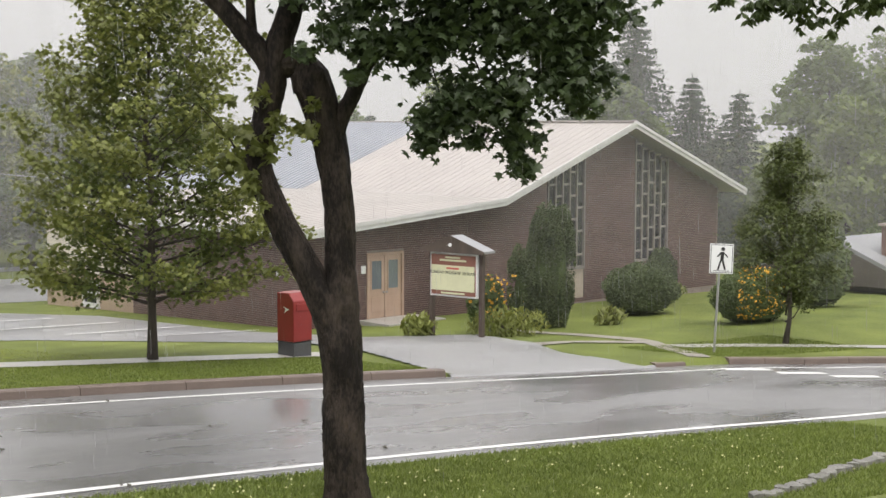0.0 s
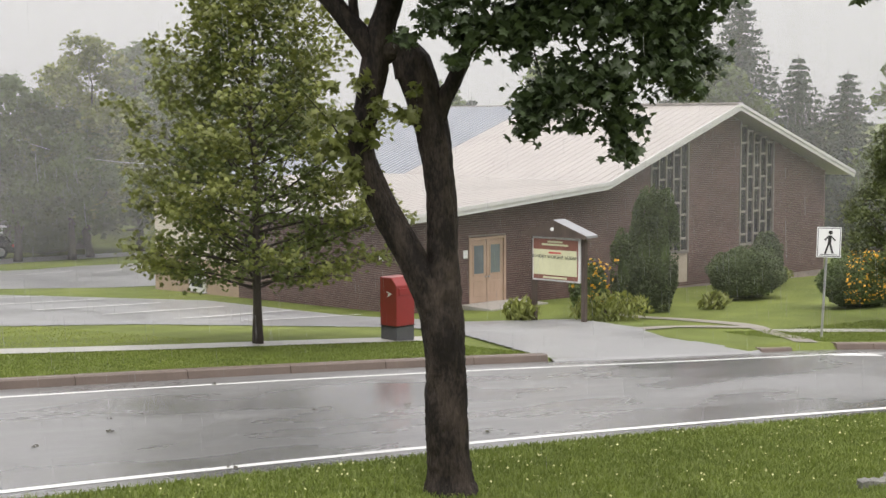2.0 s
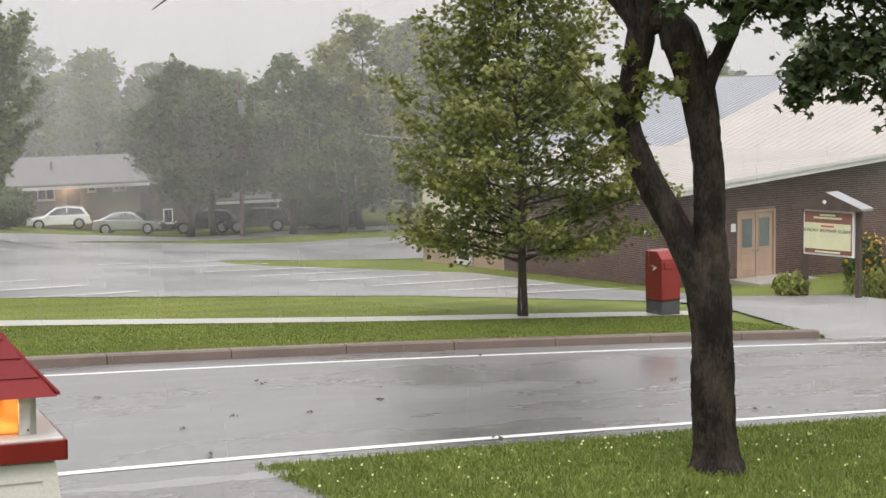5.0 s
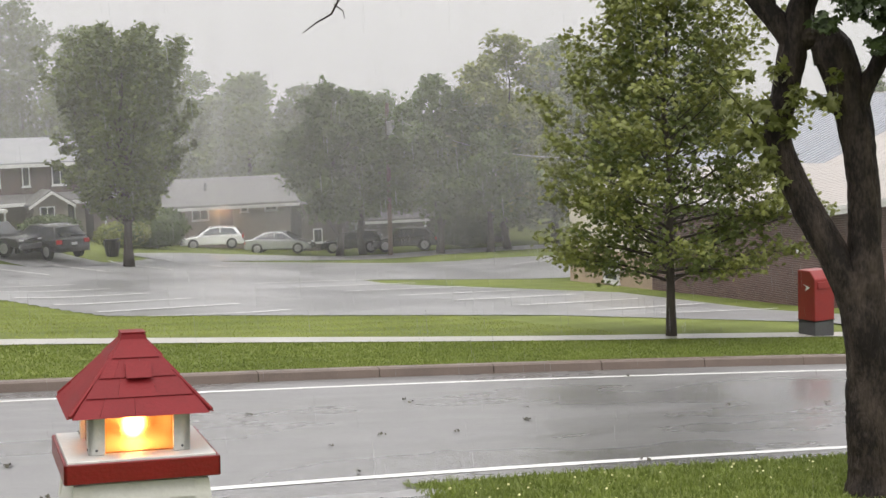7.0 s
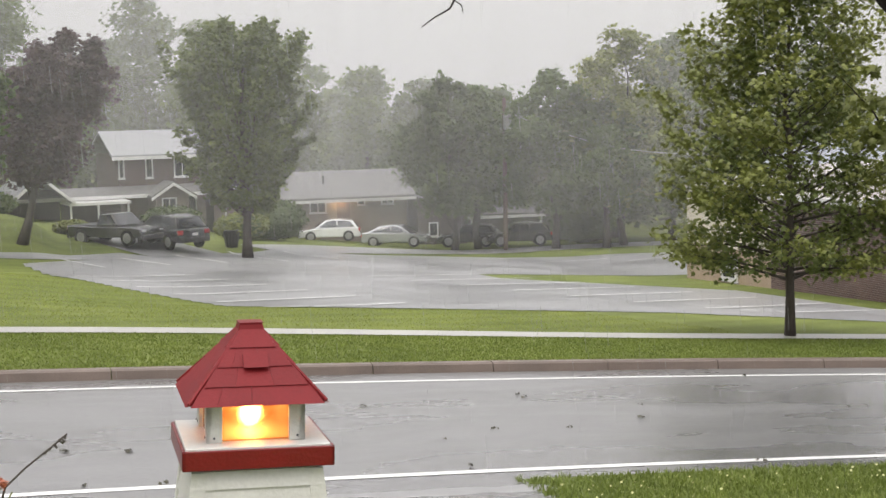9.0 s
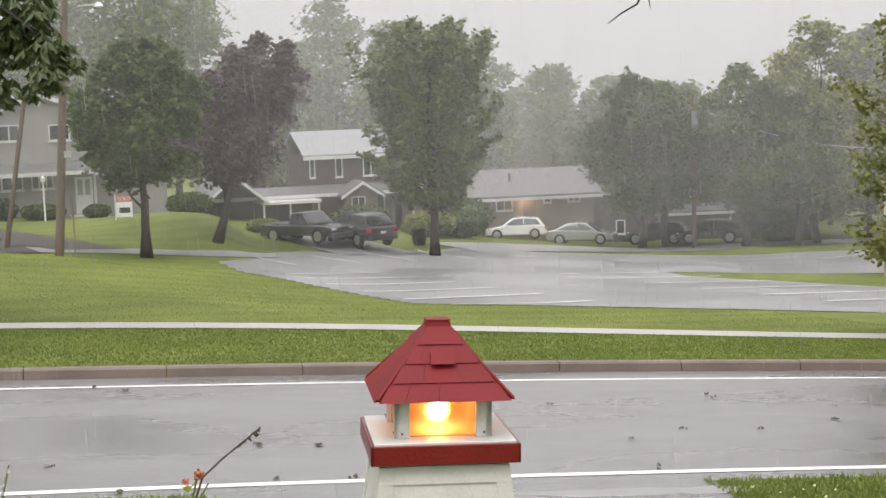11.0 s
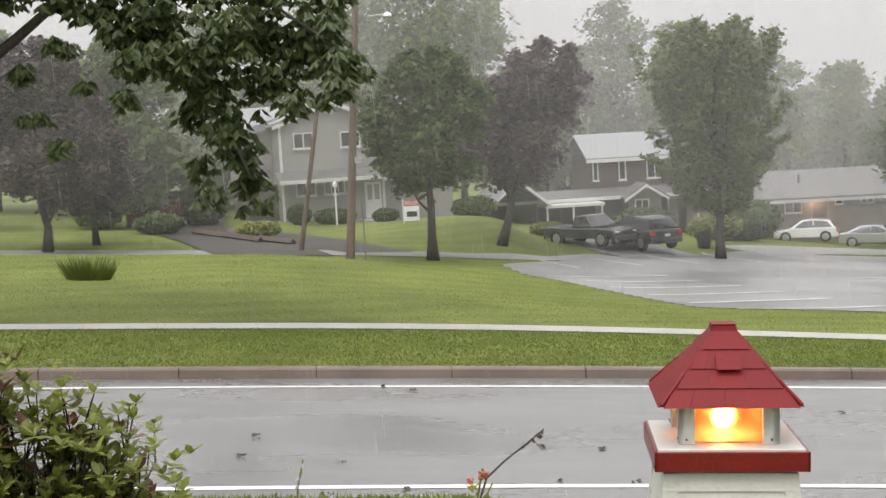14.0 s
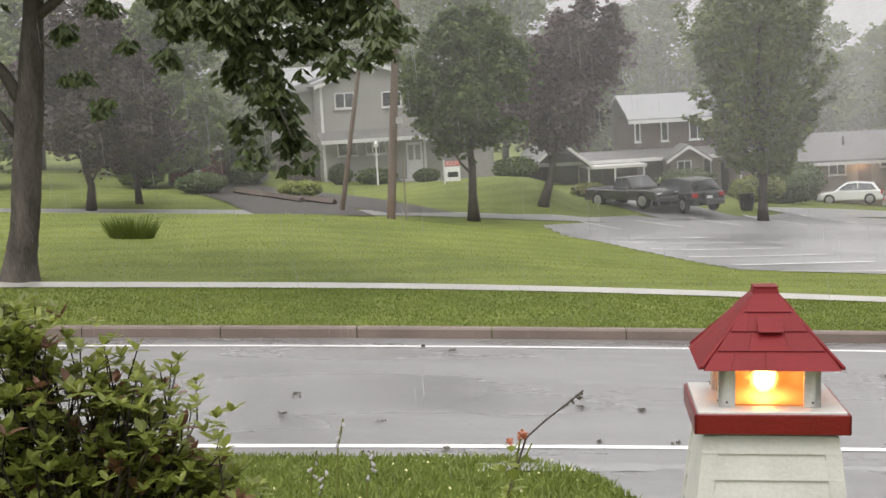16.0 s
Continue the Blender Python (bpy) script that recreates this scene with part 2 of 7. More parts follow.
# ---- mesh tools ----
class Shape:
    """Collects points and faces of one mesh."""

    def __init__(self):
        self.v, self.f = [], []

    def add(self, pts, faces):
        o = len(self.v)
        self.v += [tuple(p) for p in pts]
        self.f += [tuple(i + o for i in q) for q in faces]
        return self

    def box(self, x0, x1, y0, y1, z0, z1, m=None):
        p = [Vector((x, y, z)) for z in (z0, z1) for x, y in ((x0, y0), (x1, y0), (x1, y1), (x0, y1))]
        if m is not None:
            p = [m @ q for q in p]
        return self.add(p, [(3, 2, 1, 0), (4, 5, 6, 7), (0, 1, 5, 4), (1, 2, 6, 5), (2, 3, 7, 6), (3, 0, 4, 7)])

    def prism(self, outline, a, b):
        """An outline of points extruded from offset a to offset b (vectors)."""
        n = len(outline)
        a, b = Vector(a), Vector(b)
        pts = [Vector(p) + a for p in outline] + [Vector(p) + b for p in outline]
        sides = [(i, (i + 1) % n, n + (i + 1) % n, n + i) for i in range(n)]
        return self.add(pts, [tuple(range(n))[::-1], tuple(range(n, 2 * n))] + sides)

    def tube(self, path, radii, seg=8, wobble=0.0, caps=True):
        path = [Vector(p) for p in path]
        rings, o = [], len(self.v)
        side = Vector((1, 0, 0))
        for i, p in enumerate(path):
            d = (path[min(i + 1, len(path) - 1)] - path[max(i - 1, 0)]).normalized()
            side = (side - d * side.dot(d))
            if side.length < 1e-4:
                side = Vector((0, 1, 0)) - d * d.y
            side.normalize()
            other = d.cross(side)
            r = radii[i]
            for j in range(seg):
                a = 2 * math.pi * j / seg
                k = r * (1 + wobble * (noise.noise(p * 3 + Vector((math.cos(a), math.sin(a), 0)) * 2)))
                self.v.append(tuple(p + (side * math.cos(a) + other * math.sin(a)) * k))
        for i in range(len(path) - 1):
            for j in range(seg):
                a, b = o + i * seg + j, o + i * seg + (j + 1) % seg
                self.f.append((a, b, b + seg, a + seg))
        if caps:
            self.f.append(tuple(o + j for j in range(seg))[::-1])
            e = o + (len(path) - 1) * seg
            self.f.append(tuple(e + j for j in range(seg)))
        return self

    def lathe(self, rings, center, seg=16):
        """Rings of (radius, z) round an upright axis at center."""
        c = Vector(center)
        return self.tube([c + Vector((0, 0, z)) for r, z in rings], [r for r, z in rings], seg)


def mesh_of(name, s, mat, smooth=False):
    me = bpy.data.meshes.new(name)
    me.from_pydata(s.v, [], s.f)
    me.materials.append(mat)
    if smooth:
        me.polygons.foreach_set("use_smooth", [True] * len(me.polygons))
    me.update()
    return me


def bevelled(me, width, seg=1):
    bm = bmesh.new()
    bm.from_mesh(me)
    bmesh.ops.bevel(bm, geom=bm.edges[:], offset=width, segments=seg, affect="EDGES", clamp_overlap=True)
    bm.to_mesh(me)
    bm.free()


def part(name, s, mat, parent=None, label="", smooth=False, bevel=0.0):
    ob = new(name, mesh_of(name, s, M[mat] if isinstance(mat, str) else mat, smooth))
    if bevel:
        bevelled(ob.data, bevel)
    if parent is not None:
        ob.parent = parent
        ob.matrix_parent_inverse = parent.matrix_basis.inverted()
    if label:
        tagged(ob, label)
    return ob


def thing(name, at, label, category, group="", kind=""):
    ob = new(name)
    ob.matrix_basis = Matrix.Translation(at)
    ob.empty_display_size = 0.2
    return tagged(ob, label, category, group, kind)


def structure(name, s, mat, label="", smooth=False):
    return tagged(part(name, s, mat, None, label, smooth), label, kind="structure")


# ---- the lie of the land ----
def step(a, b, x):
    t = min(1.0, max(0.0, (x - a) / (b - a)))
    return t * t * (3 - 2 * t)


def bow(x):
    """How far the curved road has bent towards the house at x."""
    u = abs(x - 6.5)
    return 0.0045 * u * u if u < 16 else 0.0045 * 256 + 0.10 * (min(u, 60) - 16)


def kerb_line(x):
    """How far the road's edge lies towards the house at x: the bow, and the sharper bend beyond the crossing."""
    e = min(x, 70) - 27
    return bow(x) + (0 if e < 0 else 0.07 * e * e if e < 6 else 2.52 + 0.84 * (e - 6))


def grade(x):
    """The road's height along its length."""
    if x > 30:
        return -0.066 * 30 - 0.018 * (min(x, 80) - 30)
    return -0.066 * max(x, -40)


def ground(x, y):
    q = y + kerb_line(x)
    z = grade(x)
    if q < 14.2:
        return z + 0.05 + 1.25 * step(10.5, 4.5, q) + 0.06 * step(14.0, 12.5, q)
    if q < 21.35:
        return z - 0.05
    dip = step(-3, 15, x)
    rim = 0.27 - 0.25 * dip
    if q < 26.0:
        mouth = step(19.5, 20.1, x) * step(26.0, 25.5, x)
        foot = 0.15 - 0.148 * mouth
        return z + foot + (rim - foot) * step(21.35, 24.5, q)
    q = max(26.0, y + bow(x))
    right = rim - (rim + 0.8) * (q - 26) / 11 if q < 37 else -0.8 - 0.04 * (min(q, 95) - 37)
    right += 0.2 * step(26, 33, x) * step(28, 34, y)
    left = 0.27 - 0.02 * (q - 26) - 0.95 * step(44, 51, q)
    left = max(left, -1.15)
    far = step(62, 76, y)
    w = step(-6, 7 + 22 * far, x)
    knoll = 0.95 * math.exp(-((x - 1.5) / 5.0) ** 2 - ((y - 70) / 5.5) ** 2) * step(4.6, 2.6, x)
    return z + knoll + left * (1 - w) + right * w + 0.8 * step(86, 93, y) * step(4, 14, x)


def sheet(x0, x1, y0, y1, dx, dy, lift, inside=None, along=False):
    """A patch that follows the ground; along: y counts from the curved road's axis."""
    s = Shape()
    nx, ny = max(1, round((x1 - x0) / dx)), max(1, round((y1 - y0) / dy))
    pts = []
    for i in range(nx + 1):
        for j in range(ny + 1):
            x, y = x0 + (x1 - x0) * i / nx, y0 + (y1 - y0) * j / ny
            y = y - kerb_line(x) if along else y
            pts.append((x, y, lift(x, y)))
    faces = []
    for i in range(nx):
        for j in range(ny):
            a = i * (ny + 1) + j
            if inside is None or inside(x0 + (x1 - x0) * (i + 0.5) / nx, y0 + (y1 - y0) * (j + 0.5) / ny):
                faces.append((a, a + ny + 1, a + ny + 2, a + 1))
    return s.add(pts, faces)


def strip(path, width, lift, cuts=8):
    """A ribbon along a path of (x, y), laid on the ground."""
    s = Shape()
    pts = []
    for (ax, ay), (bx, by) in zip(path, path[1:]):
        for k in range(cuts + (1 if (bx, by) == path[-1] else 0)):
            pts.append((ax + (bx - ax) * k / cuts, ay + (by - ay) * k / cuts))
    v, fs = [], []
    for i, (x, y) in enumerate(pts):
        a, b = pts[max(i - 1, 0)], pts[min(i + 1, len(pts) - 1)]
        d = Vector((b[0] - a[0], b[1] - a[1])).normalized()
        for sgn in (-1, 1):
            px, py = x - d.y * sgn * width / 2, y + d.x * sgn * width / 2
            v.append((px, py, lift(px, py)))
        if i:
            fs.append((2 * i - 2, 2 * i, 2 * i + 1, 2 * i - 1))
    return s.add(v, fs)


def axis(lo, hi, fine_lo, fine_hi, d):
    a = list(np.arange(fine_lo, fine_hi + d / 2, d))
    x, k = fine_hi, d
    while x < hi:
        k *= 1.5
        x = min(hi, x + k)
        a.append(x)
    x, k = fine_lo, d
    while x > lo:
        k *= 1.5
        x = max(lo, x - k)
        a.insert(0, x)
    return a


gx, gy = axis(-900, 900, -24, 62, 0.6), axis(-300, 1600, 0, 96, 0.45)
gy = sorted([g for g in gy if min(abs(g - c) for c in (14.2, 21.42)) > 0.2] + [14.19, 14.21, 21.34, 21.5])
land = Shape()
land.v = [(x, g - kerb_line(x), ground(x, g - kerb_line(x))) for x in gx for g in gy]
ny = len(gy)
land.f = [(i * ny + j, (i + 1) * ny + j, (i + 1) * ny + j + 1, i * ny + j + 1) for i in range(len(gx) - 1) for j in range(ny - 1)]
structure("ground", land, "grass", "rain-soaked green lawn rolling down to the street", smooth=True)
structure("road", sheet(-70, 110, 13.8, 21.4, 1.0, 0.9, lambda x, y: grade(x) + 0.006, along=True), "asphalt", "wet dark asphalt road shining with rain", smooth=True)
for c, w, n in ((14.77, 0.14, "near"), (20.66, 0.11, "far")):
    structure("road_line_" + n, sheet(-70, 110, c - w / 2, c + w / 2, 1.0, 0.2, lambda x, y: grade(x) + 0.012, along=True), "line", "white painted edge line on the road")
kerb = Shape()
stones = [(k * 2.0, k * 2.0 + 1.985) for k in range(-35, 9)] + [(18.0, 19.78), (25.72, 26.7), (28.1, 29.085)] + [(29.1 + k, 30.085 + k) for k in range(60)]
for a, b in stones:
    pr = []
    low = 0.06 if a == 25.72 else 0.0
    for x in (a, b):
        y, z = 21.35 - kerb_line(x), grade(x)
        pr.append([(x, y, z - 0.1), (x, y + 0.03, z + 0.135 - low), (x, y + 0.06, z + 0.16 - low), (x, y + 0.2, z + 0.165 - low), (x, y + 0.22, z - 0.1)])
    kerb.add(pr[0] + pr[1], [(0, 1, 6, 5), (1, 2, 7, 6), (2, 3, 8, 7), (3, 4, 9, 8), (0, 4, 3, 2, 1), (5, 6, 7, 8, 9)])
structure("kerb", kerb, "kerb", "brownish wet concrete kerb with open joints")
structure("pavement", sheet(-60, 100, 24.8, 25.5, 1.0, 0.35, lambda x, y: ground(x, y) + 0.02, lambda x, y: not 20.4 < x < 30, along=True), "walk", "wet concrete pavement between strips of lawn")


# ---- car park, street behind ----
structure("driveway_entrance", sheet(17.5, 29.5, 21.3, 31.0, 0.1, 0.1, lambda x, y: min(ground(x, y), grade(x) + 0.02) + 0.035 if y + kerb_line(x) < 23 else ground(x, y) + 0.035,
    lambda x, q: 19.9 + 0.25 * (q - 21.3) < x < (25.7 - 0.08 * (q - 21.3) if q < 24 else 25.5 + 0.52 * (q - 24)), along=True), "lot", "wet asphalt driveway into the car park")


structure("footpath", strip([(31.2, 29.7), (30.9, 26.6), (30.1, 23.5), (28.8, 21.4), (27.5, 20.0)], 0.55, lambda x, y: ground(x, y) + 0.02), "path", "narrow worn concrete path across the church lawn")
structure("footpath_2", strip([(30.0, 23.5), (27.8, 24.4), (25.3, 24.1)], 0.5, lambda x, y: ground(x, y) + 0.025), "path", "worn concrete path to the driveway")
for k in range(4):
    cx_, cy_ = 27.6 + 0.75 * k, 18.75 - 0.95 * k
    structure(f"crossing_bar_{k + 1}", strip([(cx_ - 0.55, cy_ + 0.24), (cx_ + 0.6, cy_ - 0.26)], 0.34, lambda x, y: grade(x) + 0.014), "line", "white painted bar of the pedestrian crossing")


def in_lot(x, y):
    left = 3.2 + max(0.0, (46 - y)) * 0.35 if y < 46 else float(np.interp(y, (46, 55.7, 59.5, 64.8, 69, 71), (3.2, 2.1, 4.2, 7.6, 13.4, 15)))
    front = 36.8 - 0.32 * (x - 6.5) if x < 17.5 else 33.2 - 1.15 * (x - 17.5)
    rightside = 25.6 if y < 44 else 25.6 - (y - 44) * 1.05
    if y > 50:
        rightside = max(rightside, 40 if y > 53 else 19.3)
    back = 71 - 0.15 * abs(x - 12)
    return left < x < rightside and front < y < back


structure("car_park", sheet(2, 42, 27, 72, 0.2, 0.2, lambda x, y: ground(x, y) + 0.018, in_lot), "lot", "rain-flooded asphalt car park with painted bays")
structure("back_street", strip([(-70, 54), (-20, 55), (-6, 56.6), (1.6, 59.6), (5.2, 62.4), (7.6, 65)], 2.4, lambda x, y: ground(x, y) + 0.03), "lot", "wet asphalt side street")
structure("back_street_2", strip([(14.5, 70.5), (18, 72.5), (30, 76), (60, 78)], 4.2, lambda x, y: ground(x, y) + 0.03), "lot", "wet asphalt side street beyond the car park")


def tube_tree(name, base, h, r, crown, leaf, label, leaves=5000, size=0.16, seed=1, lean=(0, 0), clear=0.22, limbs=9, category="tree", bark="bark_far", group="", clumps=70, droop=0.25, spread=0.16):
    """A tree: tapered trunk with limbs and a crown of many single leaves in clumps.
    crown: widths (of the height) at even steps from the crown's foot to its top."""
    rnd = np.random.RandomState(seed)
    x, y = base
    z = ground(x, y)
    t = thing(name, (x, y, z), label, category, group)
    s = Shape()
    top = Vector((x + lean[0], y + lean[1], z + h * 0.93))
    path = [Vector((x, y, z - 0.1)).lerp(top, k / 7) + Vector((rnd.normal(0, 0.012 * h), rnd.normal(0, 0.012 * h), 0)) * (k > 0) for k in range(8)]
    s.tube(path, [r * 1.35] + [r * (1 - k / 7.6) for k in range(1, 8)], 9, 0.15)
    cen, rad = [], []
    z0 = clear * h
    for i in range(clumps):
        u = (i + rnd.rand()) / clumps
        u = u ** 0.85
        width = np.interp(u, np.linspace(0, 1, len(crown)), crown) * h
        a = rnd.rand() * 6.283
        rr = width * (rnd.rand() ** 0.45) * (0.85 + 0.3 * noise.noise((math.cos(a) * 2, math.sin(a) * 2, u * 5 + seed)))
        px = Vector((x + lean[0] * u + rr * math.cos(a), y + lean[1] * u + rr * math.sin(a), z + z0 + (h - z0) * u))
        cen.append(px)
        rad.append(h * spread * (0.55 + 0.6 * rnd.rand()) * (0.55 + 0.45 * math.sin(math.pi * min(1, u * 0.9 + 0.15))))
    for i in range(0, clumps, max(1, clumps // limbs)):
        c = cen[i]
        k = max(0.12, min(0.9, (c.z - z) / h - 0.12))
        st = Vector((x, y, z)).lerp(top, k)
        mid = st.lerp(c, 0.5) + Vector((0, 0, -0.02 * h))
        s.tube([st, mid, c], [r * 0.42 * (1.1 - k), r * 0.25 * (1.1 - k), r * 0.08], 6)
    part("trunk", s, bark, t, smooth=True)
    cen = np.array([tuple(c) for c in cen])
    rad = np.array(rad)
    idx = rnd.choice(clumps, leaves, p=rad ** 2 / (rad ** 2).sum())
    off = rnd.normal(0, 0.45, (leaves, 3)) * rad[idx][:, None]
    off[:, 2] = off[:, 2] * 0.6 - droop * (off[:, 0] ** 2 + off[:, 1] ** 2) / np.maximum(rad[idx], 0.01)
    part("crown", leaf_cloud(cen[idx] + off, size, rnd, simple=y > 50), leaf, t)
    return t


def leaf_cloud(pos, size, rnd, flat=0.5, long=1.0, hang=0.35, stalk=0.0, simple=False):
    """Single leaves: folded four-cornered blades with a stalk end, hanging slightly."""
    n = len(pos)
    s = Shape()
    a = rnd.rand(n) * 6.283
    d = np.stack([np.cos(a), np.sin(a), -hang - 0.5 * rnd.rand(n)], 1)
    d /= np.linalg.norm(d, axis=1)[:, None]
    up = np.stack([rnd.normal(0, flat, n), rnd.normal(0, flat, n), np.ones(n)], 1)
    pos = pos + d * size * stalk
    w = np.cross(d, up)
    w /= np.linalg.norm(w, axis=1)[:, None]
    k = (size * (0.6 + 0.8 * rnd.rand(n)))[:, None]
    nn = np.cross(w, d)
    v = np.empty((n, 5, 3))
    v[:, 0] = pos - d * k * 0.5 * long
    v[:, 1] = pos + w * k * 0.45 - nn * k * 0.12
    v[:, 2] = pos + d * k * 0.55 * long
    v[:, 3] = pos - w * k * 0.45 - nn * k * 0.12
    v[:, 4] = pos + d * k * 0.1
    s.v = v.reshape(-1, 3).tolist()
    b = (np.arange(n) * 5)[:, None]
    if simple:
        s.v = v[:, :4].reshape(-1, 3).tolist()
        b = (np.arange(n) * 4)[:, None]
        s.f = np.concatenate([b + [0, 1, 2], b + [0, 2, 3]], 0).tolist()
        return s
    tri = np.concatenate([b + [0, 1, 4], b + [4, 1, 2], b + [4, 2, 3], b + [0, 4, 3]], 0)
    s.f = tri.tolist()
    return s


def maple_leaves(pos, size, rnd, hang=0.5):
    """Single maple leaves with five pointed lobes, slightly cupped."""
    n = len(pos)
    a = rnd.rand(n) * 6.283
    d = np.stack([np.cos(a), np.sin(a), -hang - 0.7 * rnd.rand(n)], 1)
    d /= np.linalg.norm(d, axis=1)[:, None]
    up = np.stack([rnd.normal(0, 0.6, n), rnd.normal(0, 0.6, n), np.ones(n)], 1)
    w = np.cross(d, up)
    w /= np.linalg.norm(w, axis=1)[:, None]
    u = np.cross(w, d)
    k = (size * (0.65 + 0.7 * rnd.rand(n)))[:, None]
    outline = ((-0.42, 0.0), (-0.30, 0.42), (-0.06, 0.24), (0.12, 0.54), (0.22, 0.17), (0.60, 0.0), (0.22, -0.17), (0.12, -0.54), (-0.06, -0.24), (-0.30, -0.42))
    m = len(outline) + 1
    v = np.empty((n, m, 3))
    v[:, 0] = pos + u * k * 0.05
    for i, (p, q) in enumerate(outline):
        v[:, i + 1] = pos + d * k * p + w * k * q - u * k * (0.22 * q * q + 0.12 * p * p)
    s = Shape()
    s.v = v.reshape(-1, 3).tolist()
    b = (np.arange(n) * m)[:, None]
    s.f = np.concatenate([b + [0, i, i % 10 + 1] for i in range(1, 11)], 0).tolist()
    return s


def bark_limb(s, path, radii, seg=44, step_len=0.035, rough=0.10, seed=0.0):
    """A limb with furrowed bark: long uneven ridges cut into the surface."""
    path = [Vector(p) for p in path]
    pts, rr = [], []
    for i in range(len(path) - 1):
        p0, p1, p2, p3 = path[max(i - 1, 0)], path[i], path[i + 1], path[min(i + 2, len(path) - 1)]
        n = max(2, int((p2 - p1).length / step_len))
        for k in range(n):
            t = k / n
            pts.append(0.5 * (2 * p1 + (p2 - p0) * t + (2 * p0 - 5 * p1 + 4 * p2 - p3) * t * t + (3 * p1 - p0 - 3 * p2 + p3) * t ** 3))
            rr.append(radii[i] + (radii[i + 1] - radii[i]) * t)
    pts.append(path[-1])
    rr.append(radii[-1])
    o = len(s.v)
    side = Vector((1, 0, 0))
    dist = 0.0
    for i, p in enumerate(pts):
        d = (pts[min(i + 1, len(pts) - 1)] - pts[max(i - 1, 0)]).normalized()
        side = (side - d * side.dot(d)).normalized()
        other = d.cross(side)
        dist += (p - pts[i - 1]).length if i else 0
        for j in range(seg):
            a = 2 * math.pi * j / seg
            ca, sa = math.cos(a), math.sin(a)
            q = Vector((ca * 4.2 + seed, sa * 4.2, dist * 2.6))
            ridge = 1 - abs(noise.noise(q * 1.6)) * 2.4
            k = rr[i] * (1 + rough * (ridge - 0.5) + 0.10 * noise.noise(Vector((ca * 1.2, sa * 1.2, dist * 1.5 + seed))))
            s.v.append(tuple(p + (side * ca + other * sa) * k))
    for i in range(len(pts) - 1):
        for j in range(seg):
            a, b = o + i * seg + j, o + i * seg + (j + 1) % seg
            s.f.append((a, b, b + seg, a + seg))
    e = o + (len(pts) - 1) * seg
    s.f.append(tuple(e + j for j in range(seg)))
    return s



def branching_maple(name, base, h, r, profile, label, seed, branches, leaf, tip_leaf, size, per, low=14, high=64, clear=0.13, bark="bark_far", lobed=True):
    """A maple with one leader, rising boughs that carry side twigs, and a spray of leaves on every twig.
    profile: half widths (of the height) at even steps from the lowest bough to the top."""
    rnd = np.random.RandomState(seed)
    x, y = base
    z = ground(x, y)
    t = thing(name, (x, y, z), label, "tree")
    s = Shape()
    lead = [Vector((x + rnd.normal(0, 0.006 * h) * (k > 1), y + rnd.normal(0, 0.006 * h) * (k > 1), z - 0.1 + (h * 0.97 + 0.1) * k / 9)) for k in range(10)]
    s.tube(lead, [r * 1.3] + [max(0.012, r * (1 - k / 9.3)) for k in range(1, 10)], 9, 0.12)
    inner, outer = [], []
    for b in range(branches):
        u = (b + 0.5 * rnd.rand()) / branches
        zf = clear + (0.96 - clear) * u
        L = float(np.interp(u, np.linspace(0, 1, len(profile)), profile)) * h * rnd.uniform(0.72, 1.12)
        az = b * 2.39996 + rnd.normal(0, 0.25)
        el = radians(low + (high - low) * u ** 0.8 + rnd.normal(0, 6))
        st = Vector((x, y, z + h * zf))
        out = Vector((math.cos(az), math.sin(az), 0))
        rise = min(math.tan(el), 0.85 * h * (1.03 - zf) / L + 0.25)
        st.z -= 0.3 * L * rise
        st.z = max(st.z, z + h * clear * 0.9)
        path = [st + out * L * q + Vector((0, 0, L * rise * (q ** 1.2) - 0.14 * L * q * q * (1 - u))) + Vector(rnd.normal(0, 0.02, 3)) * L * q for q in (0, 0.25, 0.5, 0.75, 1.0)]
        br = 0.33 * r * (1.1 - u)
        s.tube(path, [br, br * 0.8, br * 0.55, br * 0.35, br * 0.15], 5, caps=False)
        n = max(4, int(9 * L / (0.3 * h)) + 3)
        for k in range(n):
            q = 0.22 + 0.78 * (k + rnd.rand()) / n
            i = min(3, int(q * 4))
            p = path[i].lerp(path[i + 1], q * 4 - i)
            sa = az + (1 if k % 2 else -1) * rnd.uniform(0.5, 1.3)
            tl = L * 0.34 * (1.15 - q) + 0.02 * h
            e = p + Vector((math.cos(sa), math.sin(sa), rnd.uniform(-0.15, 0.55))) * tl
            s.tube([p, e], [0.007, 0.003], 3, caps=False)
            m = int(per * rnd.uniform(0.6, 1.4))
            f = rnd.rand(m)[:, None] ** 0.6
            pts = np.array([tuple(p)]) * (1 - f) + np.array([tuple(e)]) * f + rnd.normal(0, 0.0155 * h, (m, 3)) * [1, 1, 0.75]
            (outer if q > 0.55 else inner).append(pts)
    part("trunk", s, bark, t, smooth=True)
    make = (lambda p: maple_leaves(p, size, rnd, 0.35)) if lobed else (lambda p: leaf_cloud(p, size, rnd))
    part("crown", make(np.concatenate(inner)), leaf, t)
    # Leaves on the outer half of each bough take the tip colour.
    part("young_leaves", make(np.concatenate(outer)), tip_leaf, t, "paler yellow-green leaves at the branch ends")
    return t


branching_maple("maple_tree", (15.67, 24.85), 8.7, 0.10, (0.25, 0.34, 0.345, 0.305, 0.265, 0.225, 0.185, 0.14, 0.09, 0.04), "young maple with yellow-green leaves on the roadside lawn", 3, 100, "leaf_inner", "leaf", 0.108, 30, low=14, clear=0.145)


# ---- church ----
def moved(s, m):
    s.v = [tuple(m @ Vector(p)) for p in s.v]
    return s


